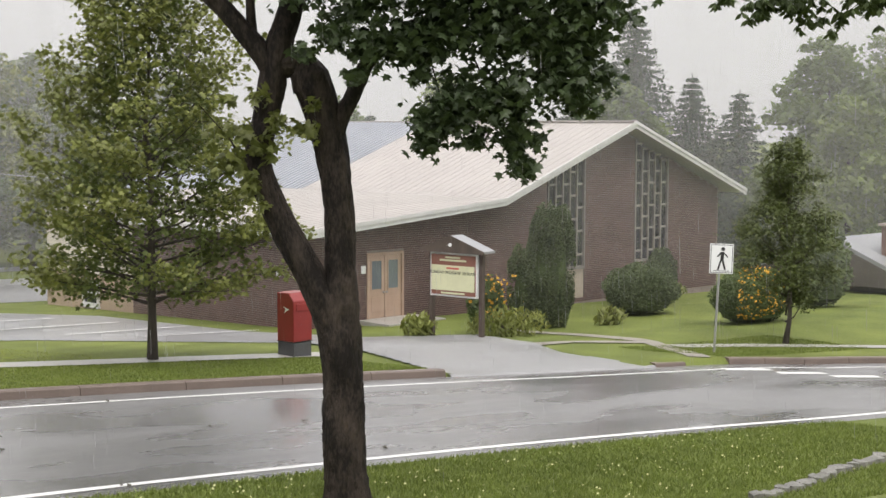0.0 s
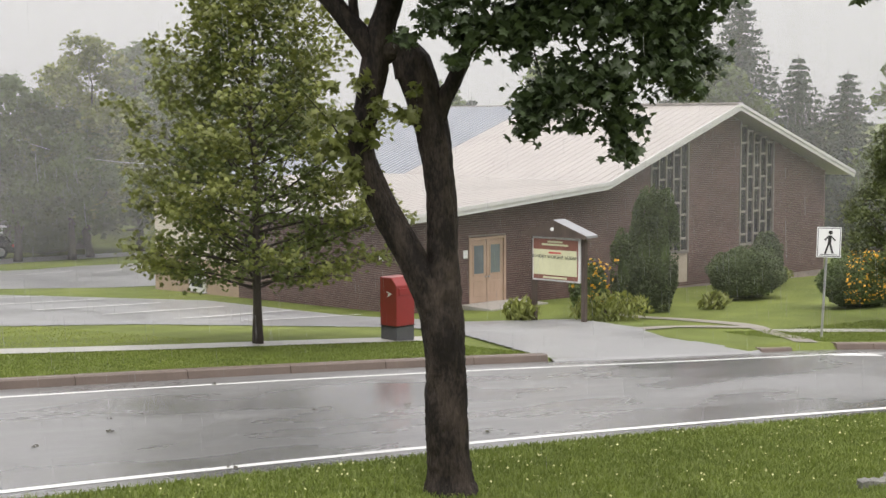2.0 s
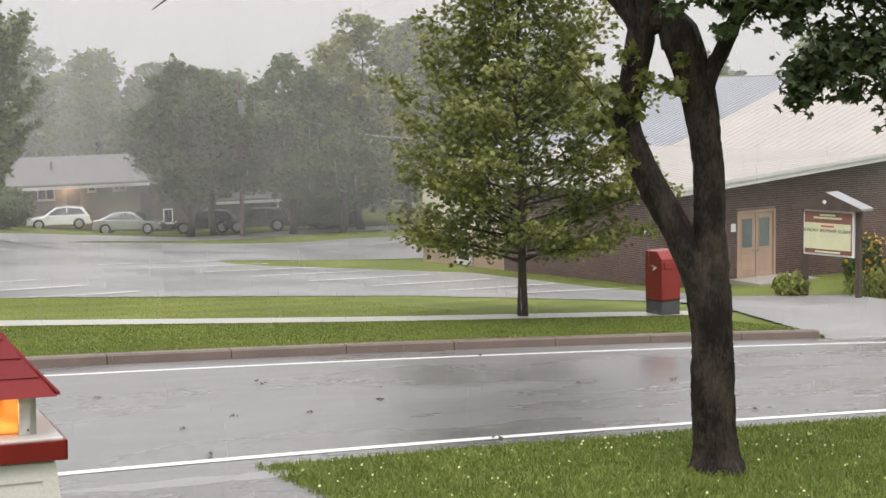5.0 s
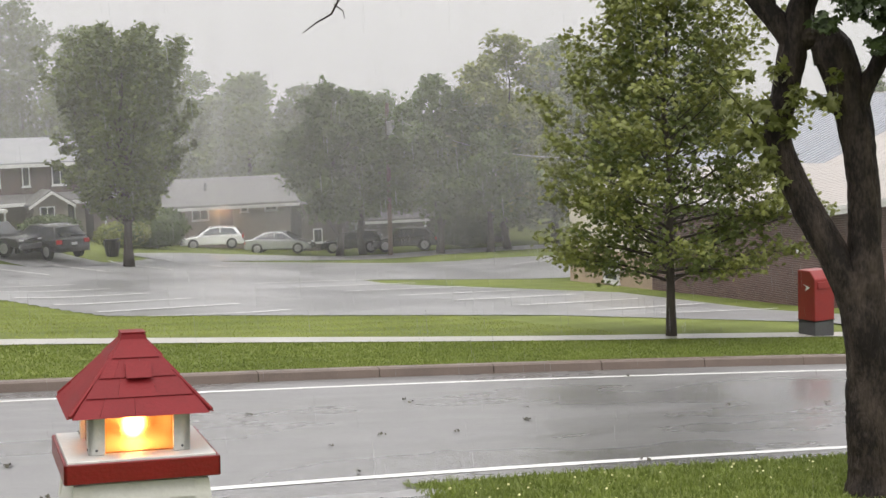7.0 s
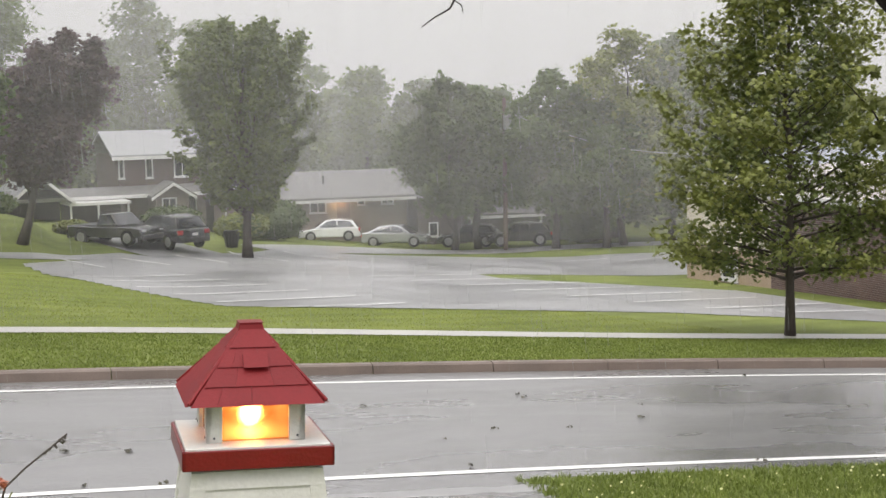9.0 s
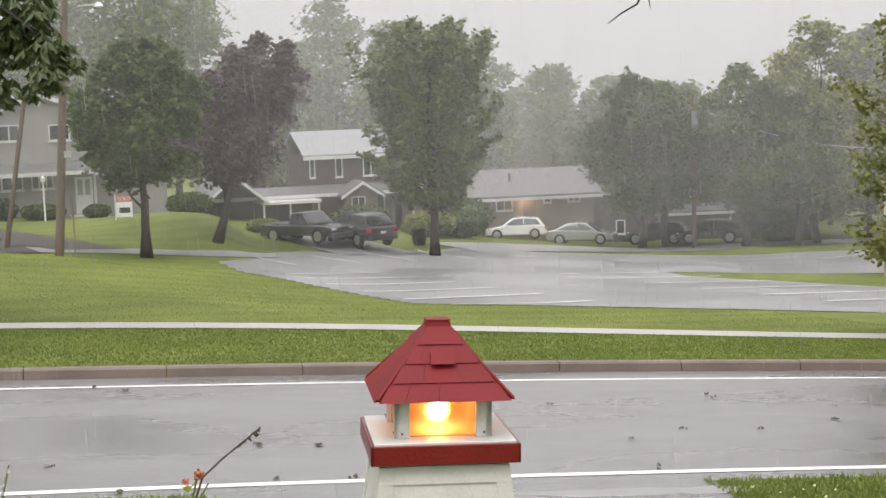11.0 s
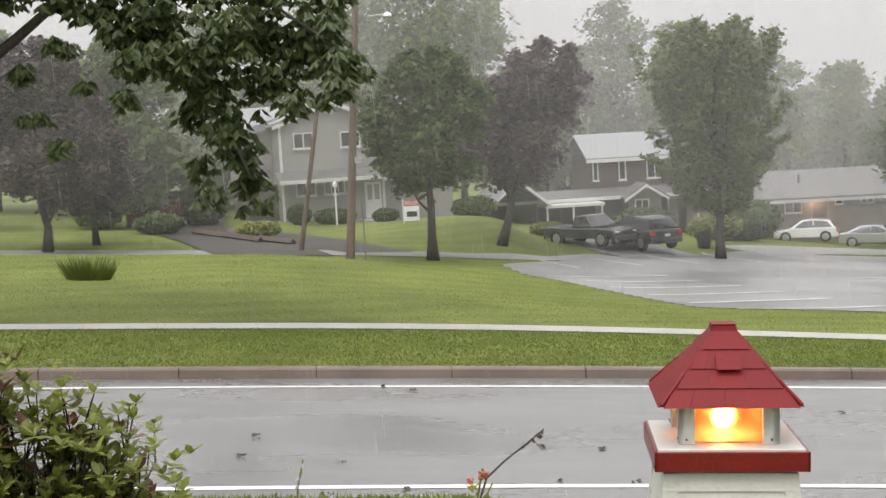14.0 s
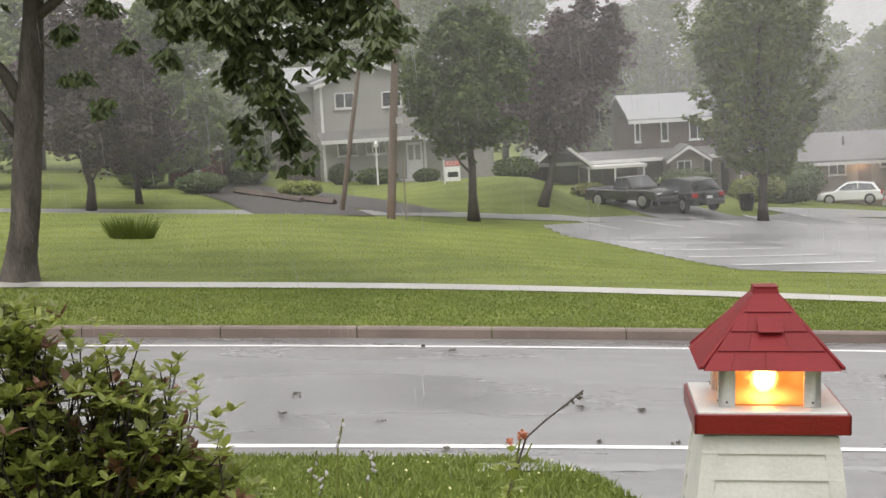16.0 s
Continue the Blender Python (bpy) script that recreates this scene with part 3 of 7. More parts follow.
def window(parent, m, x, z, w, h, label="", cols=2, rows=1, bar=0.07, mat="white", depth=0.08, glass="glass", sill=True):
    """A framed window centred at (x, z) on the wall plane y=0 of m, standing proud towards -y."""
    f = Shape()
    f.box(x - w / 2, x + w / 2, -depth, 0.03, z + h / 2 - bar, z + h / 2)
    f.box(x - w / 2, x + w / 2, -depth, 0.03, z - h / 2, z - h / 2 + bar)
    f.box(x - w / 2, x - w / 2 + bar, -depth, 0.03, z - h / 2 + bar, z + h / 2 - bar)
    f.box(x + w / 2 - bar, x + w / 2, -depth, 0.03, z - h / 2 + bar, z + h / 2 - bar)
    for c in range(1, cols):
        u = x - w / 2 + w * c / cols
        f.box(u - bar * 0.4, u + bar * 0.4, -depth * 0.8, 0.03, z - h / 2 + bar, z + h / 2 - bar)
    for r in range(1, rows):
        u = z - h / 2 + h * r / rows
        f.box(x - w / 2 + bar, x + w / 2 - bar, -depth * 0.7, 0.03, u - bar * 0.4, u + bar * 0.4)
    win = part("window", moved(f, m), mat, parent, label)
    pw = (w - 2 * bar) / cols
    for c in range(cols):
        a = x - w / 2 + bar + pw * c
        part("pane", moved(Shape().box(a + 0.01, a + pw - 0.01, -0.048, -0.034, z - h / 2 + bar, z + h / 2 - bar), m), glass, win)
    if sill:
        part("sill", moved(Shape().box(x - w / 2 - 0.05, x + w / 2 + 0.05, -depth - 0.05, 0.02, z - h / 2 - 0.06, z - h / 2), m), mat, win)
    return win


FX0, FX1, FY, BASE = 27.6, 49.5, 35.2, -3.4


def rake(x):
    """The underside of the church roof along its front."""
    if x < 35.95:
        return 0.30 + (x - 26.95) * 0.0855
    if x < 42.95:
        return 1.07 + (x - 35.95) * 0.3845
    return 3.76 - (x - 42.95) * 0.375


church = thing("church", (38, 35.2, -2.6), "low brown-brick church with a pale metal roof and tall lattice windows", "church")
openings = ((30.28, 31.88, -2.52, -0.33), (38.95, 41.05, -2.6, 9), (44.0, 46.1, -1.38, 9))
cuts = [FX0, 30.28, 31.88, 35.95, 38.95, 41.05, 42.95, 44.0, 46.1, FX1]
for a, b in zip(cuts, cuts[1:]):
    lo, hi = BASE, None
    for o in openings:
        if o[0] <= a + 0.01 < o[1]:
            if o[3] < 5:
                lo = o[3]
            else:
                hi = o[2]
    top = (rake(a + 1e-4), rake(b - 1e-4)) if hi is None else (hi, hi)
    part("front_wall", Shape().prism([(a, FY, lo), (b, FY, lo), (b, FY, top[1]), (a, FY, top[0])], (0, 0.012, 0), (0, 0.3, 0)), "mortar", church, "brown brick in pale mortar")
side = Shape().box(FX0, FX0 + 0.3, FY + 0.3, 45.0, BASE - 0.6, 0.32)
part("side_wall", side, "mortar", church)
part("east_wall", Shape().box(FX1 - 0.3, FX1, FY + 0.3, 58, BASE, 1.2), "brick", church)
part("back_wall", Shape().box(35.0, FX1 - 0.3, 57.7, 58, BASE, 0.95), "brick", church)
part("inner_wall", Shape().box(35.0, 35.3, 51.4, 57.7, BASE - 0.6, 0.95), "beige_wall", church)
part("hall_wall", Shape().box(FX0 + 0.03, FX0 + 0.3, 45.0, 51.3, -1.78, 0.32).box(FX0 + 0.3, 36, 51.0, 51.3, -3.9, 0.4), "beige_wall", church, "beige siding over a tan basement")
part("basement_wall", Shape().box(FX0, FX0 + 0.3, 45.0, 51.3, -4.0, -1.78), "tan_wall", church)
part("plinth", Shape().box(FX0 - 0.02, FX0, FY, 45, -3.6, -3.2), "brick", church)


def brick_at(s, x0, x1, z, y):
    o = [(x0, y, z), (x1, y, z), (x1, y, z + 0.058), (x0, y, z + 0.058)]
    i = [(px, y + 0.03, pz) for px, _, pz in o]
    s.add(o + i, [(0, 1, 2, 3), (0, 3, 7, 4), (1, 5, 6, 2), (3, 2, 6, 7), (0, 4, 5, 1)])


def side_brick(s, y0, y1, z, x):
    o = [(x, y1, z), (x, y0, z), (x, y0, z + 0.058), (x, y1, z + 0.058)]
    i = [(x + 0.03, py, pz) for _, py, pz in o]
    s.add(o + i, [(0, 1, 2, 3), (0, 3, 7, 4), (1, 5, 6, 2), (3, 2, 6, 7), (0, 4, 5, 1)])


rest = Shape()
near_bricks = []
rb = random.Random(4)
for c in range(92):
    z = -2.75 + c * 0.071
    x = FX0 + (0.11 if c % 2 else 0.0)
    while x < FX1 - 0.1:
        a, b = x, min(x + 0.205, FX1)
        mid = (a + b) / 2
        free = z + 0.06 < rake(mid) - 0.04
        for o in openings:
            if a < o[1] and b > o[0] and z + 0.06 > o[2] and z < o[3]:
                if a < o[0] - 0.02:
                    b = o[0]
                elif b > o[1] + 0.02:
                    a = o[1]
                else:
                    free = False
        if free:
            y = FY - 0.001 - rb.random() * 0.004
            if 28.6 < mid < 30.0 and -1.9 < z < 0.0:
                near_bricks.append((a, z, y))
            else:
                brick_at(rest, a, b, z, y)
        x += 0.215
for c in range(50):
    z = -3.2 + c * 0.071
    y = FY + (0.11 if c % 2 else 0.0)
    while y < 44.95 and z < 0.24:
        side_brick(rest, y, min(y + 0.205, 45), z, FX0 - 0.002 - rb.random() * 0.004)
        y += 0.215
tagged(part("brickwork", rest, "brick", church), kind="stuff")
bk = Shape()
brick_at(bk, 0, 0.205, 0, 0)
bm_ = mesh_of("brick", bk, M["brick"])
for a, z, y in near_bricks[:300]:
    ob = new("brick", bm_)
    ob.location = (a, y, z)
    ob.parent = church
    ob.matrix_parent_inverse = church.matrix_basis.inverted()


def roof_slab(pts, d):
    """A roof plate from four corners, thickness d downwards."""
    return Shape().prism(pts, (0, 0, -d), (0, 0, 0))


RF, RB, RM = 34.35, 58.4, 45.7
part("roof", Shape().prism([(35.9, RF, 1.28), (42.95, RF, 3.97), (42.95, RM, 3.97), (35.9, RM, 1.28)], (0, 0, -0.16), (0, 0, 0)), "roof_beige", church, "cream ribbed metal roof")
part("roof", Shape().prism([(26.95, RF, 0.52), (35.9, RF, 1.28), (35.9, 45.2, 1.28), (26.95, 45.2, 0.52)], (0, 0, -0.16), (0, 0, 0)), "roof_beige", church)
part("roof", Shape().prism([(27.5, 45.21, 0.567), (35.9, 45.21, 1.28), (35.9, 51.4, 1.28), (27.5, 51.4, 0.567)], (0, 0, -0.16), (0, 0, 0)), "roof_beige", church)
part("roof", Shape().prism([(42.95, RF, 3.97), (50.25, RF, 1.24), (50.25, RB, 1.24), (42.95, RB, 3.97)], (0, 0, -0.16), (0, 0, 0)), "roof_beige", church)
part("roof", Shape().prism([(34.6, RM + 0.01, 0.82), (42.95, RM + 0.01, 4.0), (42.95, RB, 4.0), (34.6, RB, 0.82)], (0, 0, -0.16), (0, 0, 0)), "roof_blue", church, "blue-grey ribbed metal roof")
ribs, ribs2 = Shape(), Shape()
for k in range(29):
    y = RF + 0.2 + k * 0.4
    if y < RM:
        ribs.prism([(35.9, y, 1.28), (42.9, y, 3.952), (42.9, y + 0.05, 3.952), (35.9, y + 0.05, 1.28)], (0, 0, 0), (0, 0, 0.012))
for k in range(44):
    y = RF + 0.2 + k * 0.4
    x0_, z0_ = (26.97, 0.522) if y < 45.1 else (27.52, 0.569)
    if y > 51.3:
        continue
    ribs.prism([(x0_, y, z0_), (35.88, y, 1.278), (35.88, y + 0.05, 1.278), (x0_, y + 0.05, z0_)], (0, 0, 0), (0, 0, 0.012))
for k in range(41):
    y = RM + 0.15 + k * 0.305
    ribs2.prism([(34.62, y, 0.828), (42.9, y, 3.981), (42.9, y + 0.09, 3.981), (34.62, y + 0.09, 0.828)], (0, 0, 0), (0, 0, 0.045))
tagged(part("roof_ribs", ribs, "roof_beige", church), kind="stuff")
tagged(part("roof_ribs", ribs2, "roof_blue", church), kind="stuff")
part("ridge_cap", Shape().box(42.83, 43.07, RF, RB, 3.96, 4.03), "roof_beige", church)
for a, b in (((26.95, 0.52), (35.9, 1.28)), ((35.9, 1.28), (42.95, 3.97)), ((42.95, 3.97), (50.25, 1.24))):
    part("fascia", Shape().prism([(a[0], RF - 0.03, a[1] + 0.02), (b[0], RF - 0.03, b[1] + 0.02), (b[0], RF - 0.03, b[1] - 0.24), (a[0], RF - 0.03, a[1] - 0.24)], (0, 0, 0), (0, 0.03, 0)), "white", church, "white fascia board")
    part("fascia_edge", Shape().prism([(a[0], RF - 0.07, a[1] + 0.03), (b[0], RF - 0.07, b[1] + 0.03), (b[0], RF - 0.07, b[1] - 0.09), (a[0], RF - 0.07, a[1] - 0.09)], (0, 0, 0), (0, 0.04, 0)), "white", church)
part("soffit", Shape().prism([(26.95, 34.36, 0.3), (35.9, 34.36, 1.06), (35.9, FY, 1.06), (26.95, FY, 0.3)], (0, 0, -0.02), (0, 0, 0)), "frame_grey", church)
part("gutter", Shape().box(26.85, 26.97, RF, 45.2, 0.34, 0.52), "white", church)

# lattice windows
for x0, x1, sill_z, offs in ((38.95, 41.05, -1.42, 0.3), (44.0, 46.1, -1.38, 0.0)):
    lat = part("lattice_window", Shape().box(x0, x0 + 0.07, FY - 0.03, FY + 0.12, sill_z, rake(x0) - 0.03).box(x1 - 0.07, x1, FY - 0.03, FY + 0.12, sill_z, rake(x1) - 0.03)
               .box(x0, x1, FY - 0.05, FY + 0.14, sill_z - 0.1, sill_z), "frame_grey", church, "tall window with staggered grey bars")
    wc = (x1 - x0 - 0.14) / 5
    for c in range(5):
        a = x0 + 0.07 + c * wc
        t1 = min(rake(a), rake(a + wc)) - 0.05
        if c:
            part("mullion", Shape().box(a - 0.035, a + 0.035, FY - 0.02, FY + 0.11, sill_z, t1), "frame_grey", lat)
        z = sill_z
        k = 0
        first = 0.35 + (0.45 if c % 2 else 0.0) + offs * 0.3
        while z < t1 - 0.1:
            zt = min(t1, z + (first if k == 0 else 0.88))
            part("pane", Shape().box(a + 0.03, a + wc - 0.03, FY + 0.05, FY + 0.07, z + 0.03, zt - 0.03), "stained", lat)
            part("transom", Shape().box(a + 0.035, a + wc - 0.035, FY - 0.015, FY + 0.1, zt - 0.045, zt + 0.035), "frame_grey", lat)
            z, k = zt, k + 1
    # Thin black sheet puts the unlit interior behind the panes into colour.
    part("dark_backing", Shape().box(x0 - 0.3, x1 + 0.3, FY + 0.9, FY + 0.95, -2.6, min(rake(x0 - 0.3), rake(x1 + 0.3)) - 0.3), "black", lat)
part("spandrel", Shape().box(38.97, 41.03, FY + 0.02, FY + 0.2, -2.7, -1.53), "stone_panel", church, "pale panel under the window")

# entrance
dfr = part("door_frame", Shape().box(30.28, 30.36, FY - 0.03, FY + 0.15, -2.5, -0.35).box(31.80, 31.88, FY - 0.03, FY + 0.15, -2.5, -0.35).box(30.36, 31.80, FY - 0.03, FY + 0.15, -0.43, -0.35), "door_tan", church)
for k, (a, b) in enumerate(((30.37, 31.07), (31.09, 31.79))):
    d = part("door", Shape().box(a, b, FY + 0.03, FY + 0.08, -2.5, -0.44), "door_tan", church, "tan panelled door with a glazed upper half", bevel=0.006)
    part("glass", Shape().box(a + 0.14, b - 0.14, FY + 0.018, FY + 0.028, -1.55, -0.62), "door_glass", d)
    for z0, z1, x0, x1 in ((-1.6, -1.55, a + 0.1, b - 0.1), (-0.62, -0.57, a + 0.1, b - 0.1), (-1.55, -0.62, a + 0.1, a + 0.14), (-1.55, -0.62, b - 0.14, b - 0.1)):
        part("moulding", Shape().box(x0, x1, FY + 0.01, FY + 0.03, z0, z1), "door_tan", d)
    part("lower_panel", Shape().box(a + 0.12, b - 0.12, FY + 0.016, FY + 0.03, -2.3, -1.8), "door_tan", d, bevel=0.008)
    hx = b - 0.06 if k == 0 else a + 0.06
    part("handle", Shape().tube([(hx, FY - 0.03, -1.66), (hx, FY + 0.03, -1.66)], [0.03, 0.03], 8), "steel", d)
part("doorstep", Shape().box(29.9, 32.4, FY - 1.5, FY + 0.1, -2.8, -2.5), "walk", church)
part("notice", Shape().box(30.03, 30.21, FY - 0.03, FY - 0.008, -1.0, -0.74), "sign_white", church, "white notice beside the door")
part("notice", Shape().box(FX0 - 0.03, FX0 - 0.012, 36.2, 36.45, -0.98, -0.8), "sign_white", church, "small white notice on the side wall")
mside = Matrix(((0, 1, 0, FX0), (-1, 0, 0, 0), (0, 0, 1, 0), (0, 0, 0, 1)))
window(church, mside, -47.9, -2.5, 1.15, 0.95, "white sash basement window", cols=1, rows=2, bar=0.12)

# ---- church garden ----
sb = thing("notice_board", (28.6, 27.3, -2.2), "church notice board with a cream panel under a small roof", "sign")
BA, BB = Vector((27.42, 29.1, 0)), Vector((27.66, 27.5, 0))
bd = (BB - BA).normalized()
mb = Matrix.Translation((BA.x, BA.y, 0)) @ Matrix(((bd.x, -bd.y, 0, 0), (bd.y, bd.x, 0, 0), (0, 0, 1, 0), (0, 0, 0, 1)))
BL = (BB - BA).length
for x in (-0.02, BL + 0.08):
    part("post", moved(Shape().box(x - 0.06, x + 0.06, 0.0, 0.12, -2.4, 0.35), mb), "wood_dark", sb)
part("cabinet", moved(Shape().box(0, BL, -0.05, 0.1, -0.95, 0.26), mb), "sign_white", sb, "white frame")
part("panel", moved(Shape().box(0.05, BL - 0.05, -0.075, -0.051, -0.9, 0.21), mb), "board_red", sb, "maroon panel")
part("letter_panel", moved(Shape().box(0.07, BL - 0.07, -0.095, -0.076, -0.78, -0.08), mb), "board_yellow", sb, "cream panel")
part("roof", moved(Shape().prism([(-0.28, 0, 0.3), (BL / 2, 0, 0.68), (BL + 0.32, 0, 0.3), (BL + 0.32, 0, 0.36), (BL / 2, 0, 0.76), (-0.28, 0, 0.36)], (0, -0.18, 0), (0, 0.34, 0)), mb), "shingle_pale", sb, "pale wet roof")
part("gable", moved(Shape().prism([(-0.29, 0, 0.28), (BL + 0.33, 0, 0.28), (BL + 0.33, 0, 0.355), (BL / 2, 0, 0.755), (-0.29, 0, 0.355)], (0, -0.21, 0), (0, -0.181, 0)), mb), "wood_dark", sb)
part("lamp", moved(Shape().tube([(BL / 2, -0.24, 0.5), (BL / 2, -0.18, 0.5)], [0.05, 0.055], 12), mb), "sign_white", sb)


def lettering(text, size, m, mat, parent, label):
    cu = bpy.data.curves.new("lettering", "FONT")
    cu.body, cu.size, cu.align_x, cu.align_y, cu.extrude = text, size, "CENTER", "CENTER", 0.002
    tmp = bpy.data.objects.new("lettering", cu)
    scene.collection.objects.link(tmp)
    bpy.context.view_layer.update()
    me = bpy.data.meshes.new_from_object(tmp.evaluated_get(bpy.context.evaluated_depsgraph_get()))
    bpy.data.objects.remove(tmp)
    me.transform(m)
    me.materials.clear()
    me.materials.append(M[mat])
    ob = new("lettering", me)
    ob.parent = parent
    ob.matrix_parent_inverse = parent.matrix_basis.inverted()
    return tagged(ob, label)


up_y = Matrix.Rotation(radians(90), 4, "X")
lettering("SUNDAY WORSHIP 10:30AM", 0.125, mb @ Matrix.Translation((BL / 2, -0.098, -0.28)) @ up_y, "black", sb, "black capital letters")
for z, w, mt in ((-0.16, 0.42, "text_red"), (0.06, 0.9, "board_yellow"), (0.14, 0.5, "board_yellow"), (-0.85, 0.8, "board_yellow")):
    part("writing_bar", moved(Shape().box(BL / 2 - w / 2, BL / 2 + w / 2, -0.1, -0.0965 if z > -0.2 and z < 0 else -0.076, z - 0.025, z + 0.025), mb), mt, sb)


def shrub(name, base, w, d, h, leaf, label, n=2500, size=0.09, seed=1, box=False, category="shrub", sink=0.0):
    """A dense shrub: a woody core and leaves over an uneven rounded form."""
    rnd = np.random.RandomState(seed)
    x, y = base
    z = ground(x, y) - sink
    t = thing(name, (x, y, z), label, category)
    s = Shape()
    for k in range(7):
        a = k * 0.9
        s.tube([(x, y, z), (x + math.cos(a) * w * 0.18, y + math.sin(a) * d * 0.18, z + h * 0.45), (x + math.cos(a) * w * 0.3, y + math.sin(a) * d * 0.3, z + h * 0.8)], [0.03, 0.022, 0.008], 5)
    part("woody_frame", s, "bark_far", t)
    u = rnd.normal(0, 1, (n, 3))
    u /= np.linalg.norm(u, axis=1)[:, None]
    loose = name in ("garden_plants", "low_bush")
    rr = rnd.rand(n) ** 0.5 * 1.25 if loose else np.clip(1 - np.abs(rnd.normal(0, 0.16, n)), 0.2, 1.05)
    if box:
        ex = np.sign(u) * np.abs(u) ** 0.55
        u = ex / np.maximum(np.abs(ex).max(axis=1), np.linalg.norm(ex, axis=1) * 0.8)[:, None]
    lump = np.array([1 + 0.16 * noise.noise((q[0] * 2.2 + seed, q[1] * 2.2, q[2] * 2.2)) for q in u])
    p = u * (rr * lump)[:, None] * [w / 2, d / 2, h / 2] + [x, y, z + h / 2]
    part("foliage", leaf_cloud(p, size, rnd, flat=1.0, long=2.6 if loose else 1.0, hang=-1.3 if loose else 0.35), leaf, t)
    if loose:
        return t
    core = Shape()
    ring = [(0.05, 0.02), (0.36, 0.12), (0.42, 0.45), (0.36, 0.75), (0.05, 0.9)]
    core.lathe([(r, zz * h) for r, zz in ring], (0, 0, 0), 10)
    core.v = [(x + p0[0] * w * 0.95, y + p0[1] * d * 0.95, z + p0[2]) for p0 in core.v]
    part("core", core, "leaf_green", t)
    return t


shrub("cedar", (32.73, 29.4), 1.28, 1.2, 3.75, "cedar", "clipped columnar green cedar by the church", 20000, 0.06, 2, True, "conifer")
shrub("cedar", (33.8, 31.3), 1.2, 1.1, 2.4, "cedar", "smaller dark green cedar behind the tall one", 9000, 0.06, 3, True, "conifer")
shrub("round_shrub", (38.4, 30.4), 3.1, 2.2, 1.75, "cedar", "broad clipped green shrub below the windows", 16000, 0.06, 4)
shrub("round_shrub", (41.6, 32.0), 1.2, 1.2, 2.1, "cedar", "upright green shrub against the brick wall", 7000, 0.06, 5)
shrub("cedar", (50.9, 34.6), 0.8, 0.8, 3.6, "cedar", "dark narrow cedar at the church corner", 3000, 0.1, 6, True, "conifer")
fb = shrub("flowering_shrub", (37.2, 25.1), 3.7, 2.0, 1.7, "leaf_green", "broad dark shrub with orange-yellow flowers on the lawn", 12000, 0.065, 7)
rnd = np.random.RandomState(8)
fu = rnd.normal(0, 1, (1500, 3))
fu /= np.linalg.norm(fu, axis=1)[:, None]
fu = fu[(fu @ np.array([-0.62, -0.72, 0.3]) > 0.45) & (fu[:, 0] - fu[:, 1] > -0.35)]
fp = fu * [1.9, 1.05, 0.9] + [37.2, 25.1, ground(37.2, 25.1) + 0.88]
tagged(part("flowers", leaf_cloud(fp, 0.075, rnd, 1.0), "flower_yellow", fb), "orange-yellow flower heads", kind="stuff")
shrub("garden_plants", (29.6, 28.2), 2.3, 1.6, 0.75, "leaf", "tangled garden plants under the notice board", 1000, 0.075, 9)
shrub("garden_plants", (27.2, 29.4), 0.9, 0.7, 0.6, "leaf", "pale green strap-leaved plants under the notice board", 420, 0.10, 10)
gp = shrub("tall_plants", (29.9, 29.4), 1.3, 1.0, 1.7, "leaf_green", "tall leggy plants with small yellow flowers", 900, 0.12, 11)
fp = np.stack([rnd.normal(29.7, 0.4, 90), rnd.normal(29.0, 0.3, 90), ground(29.9, 29.4) + 0.6 + rnd.rand(90) * 1.2], 1)
tagged(part("flowers", leaf_cloud(fp, 0.1, rnd, 1.0), "flower_yellow", gp), "small yellow flowers", kind="stuff")
tube_tree("young_tree", (32.81, 21.1), 5.4, 0.07, (0.13, 0.235, 0.26, 0.22, 0.16, 0.06), "leaf_inner", "young green tree on the roadside lawn", 12000, 0.085, 12, clear=0.2, limbs=18, clumps=90, spread=0.10)
shrub("low_bush", (34.6, 28.6), 0.9, 0.7, 0.5, "leaf", "low pale garden plant beside the path", 260, 0.1, 13)
shrub("low_bush", (42.6, 33.4), 3.6, 1.0, 0.7, "leaf", "low green plants along the church wall", 1800, 0.1, 14)

# ped crossing sign
PX, PY = 29.4, 20.95
ps = thing("crossing_sign", (PX, PY, ground(PX, PY)), "white pedestrian crossing sign on a leaning steel post", "road sign")
pz = ground(PX, PY)
part("post", Shape().tube([(PX, PY, pz - 0.1), (PX + 0.10, PY - 0.08, pz + 2.75)], [0.03, 0.03], 8), "steel", ps)
pm = Matrix.Translation((PX + 0.08, PY - 0.12, pz + 2.36)) @ Matrix.Rotation(radians(-47), 4, "Z") @ Matrix.Rotation(radians(1.5), 4, "Y")
plate = part("plate", moved(Shape().box(-0.29, 0.29, -0.012, 0.0, -0.37, 0.37), pm), "sign_white", ps, "white plate with a black figure", bevel=0.004)
part("border", moved(Shape().box(-0.27, 0.27, -0.0145, -0.0125, 0.335, 0.35).box(-0.27, 0.27, -0.0145, -0.0125, -0.35, -0.335).box(-0.27, -0.255, -0.0145, -0.0125, -0.335, 0.335).box(0.255, 0.27, -0.0145, -0.0125, -0.335, 0.335), pm), "black", plate)
fig = Shape()
fig.tube([(0.03, -0.0165, 0.24), (0.03, -0.0125, 0.24)], [0.05, 0.05], 14)
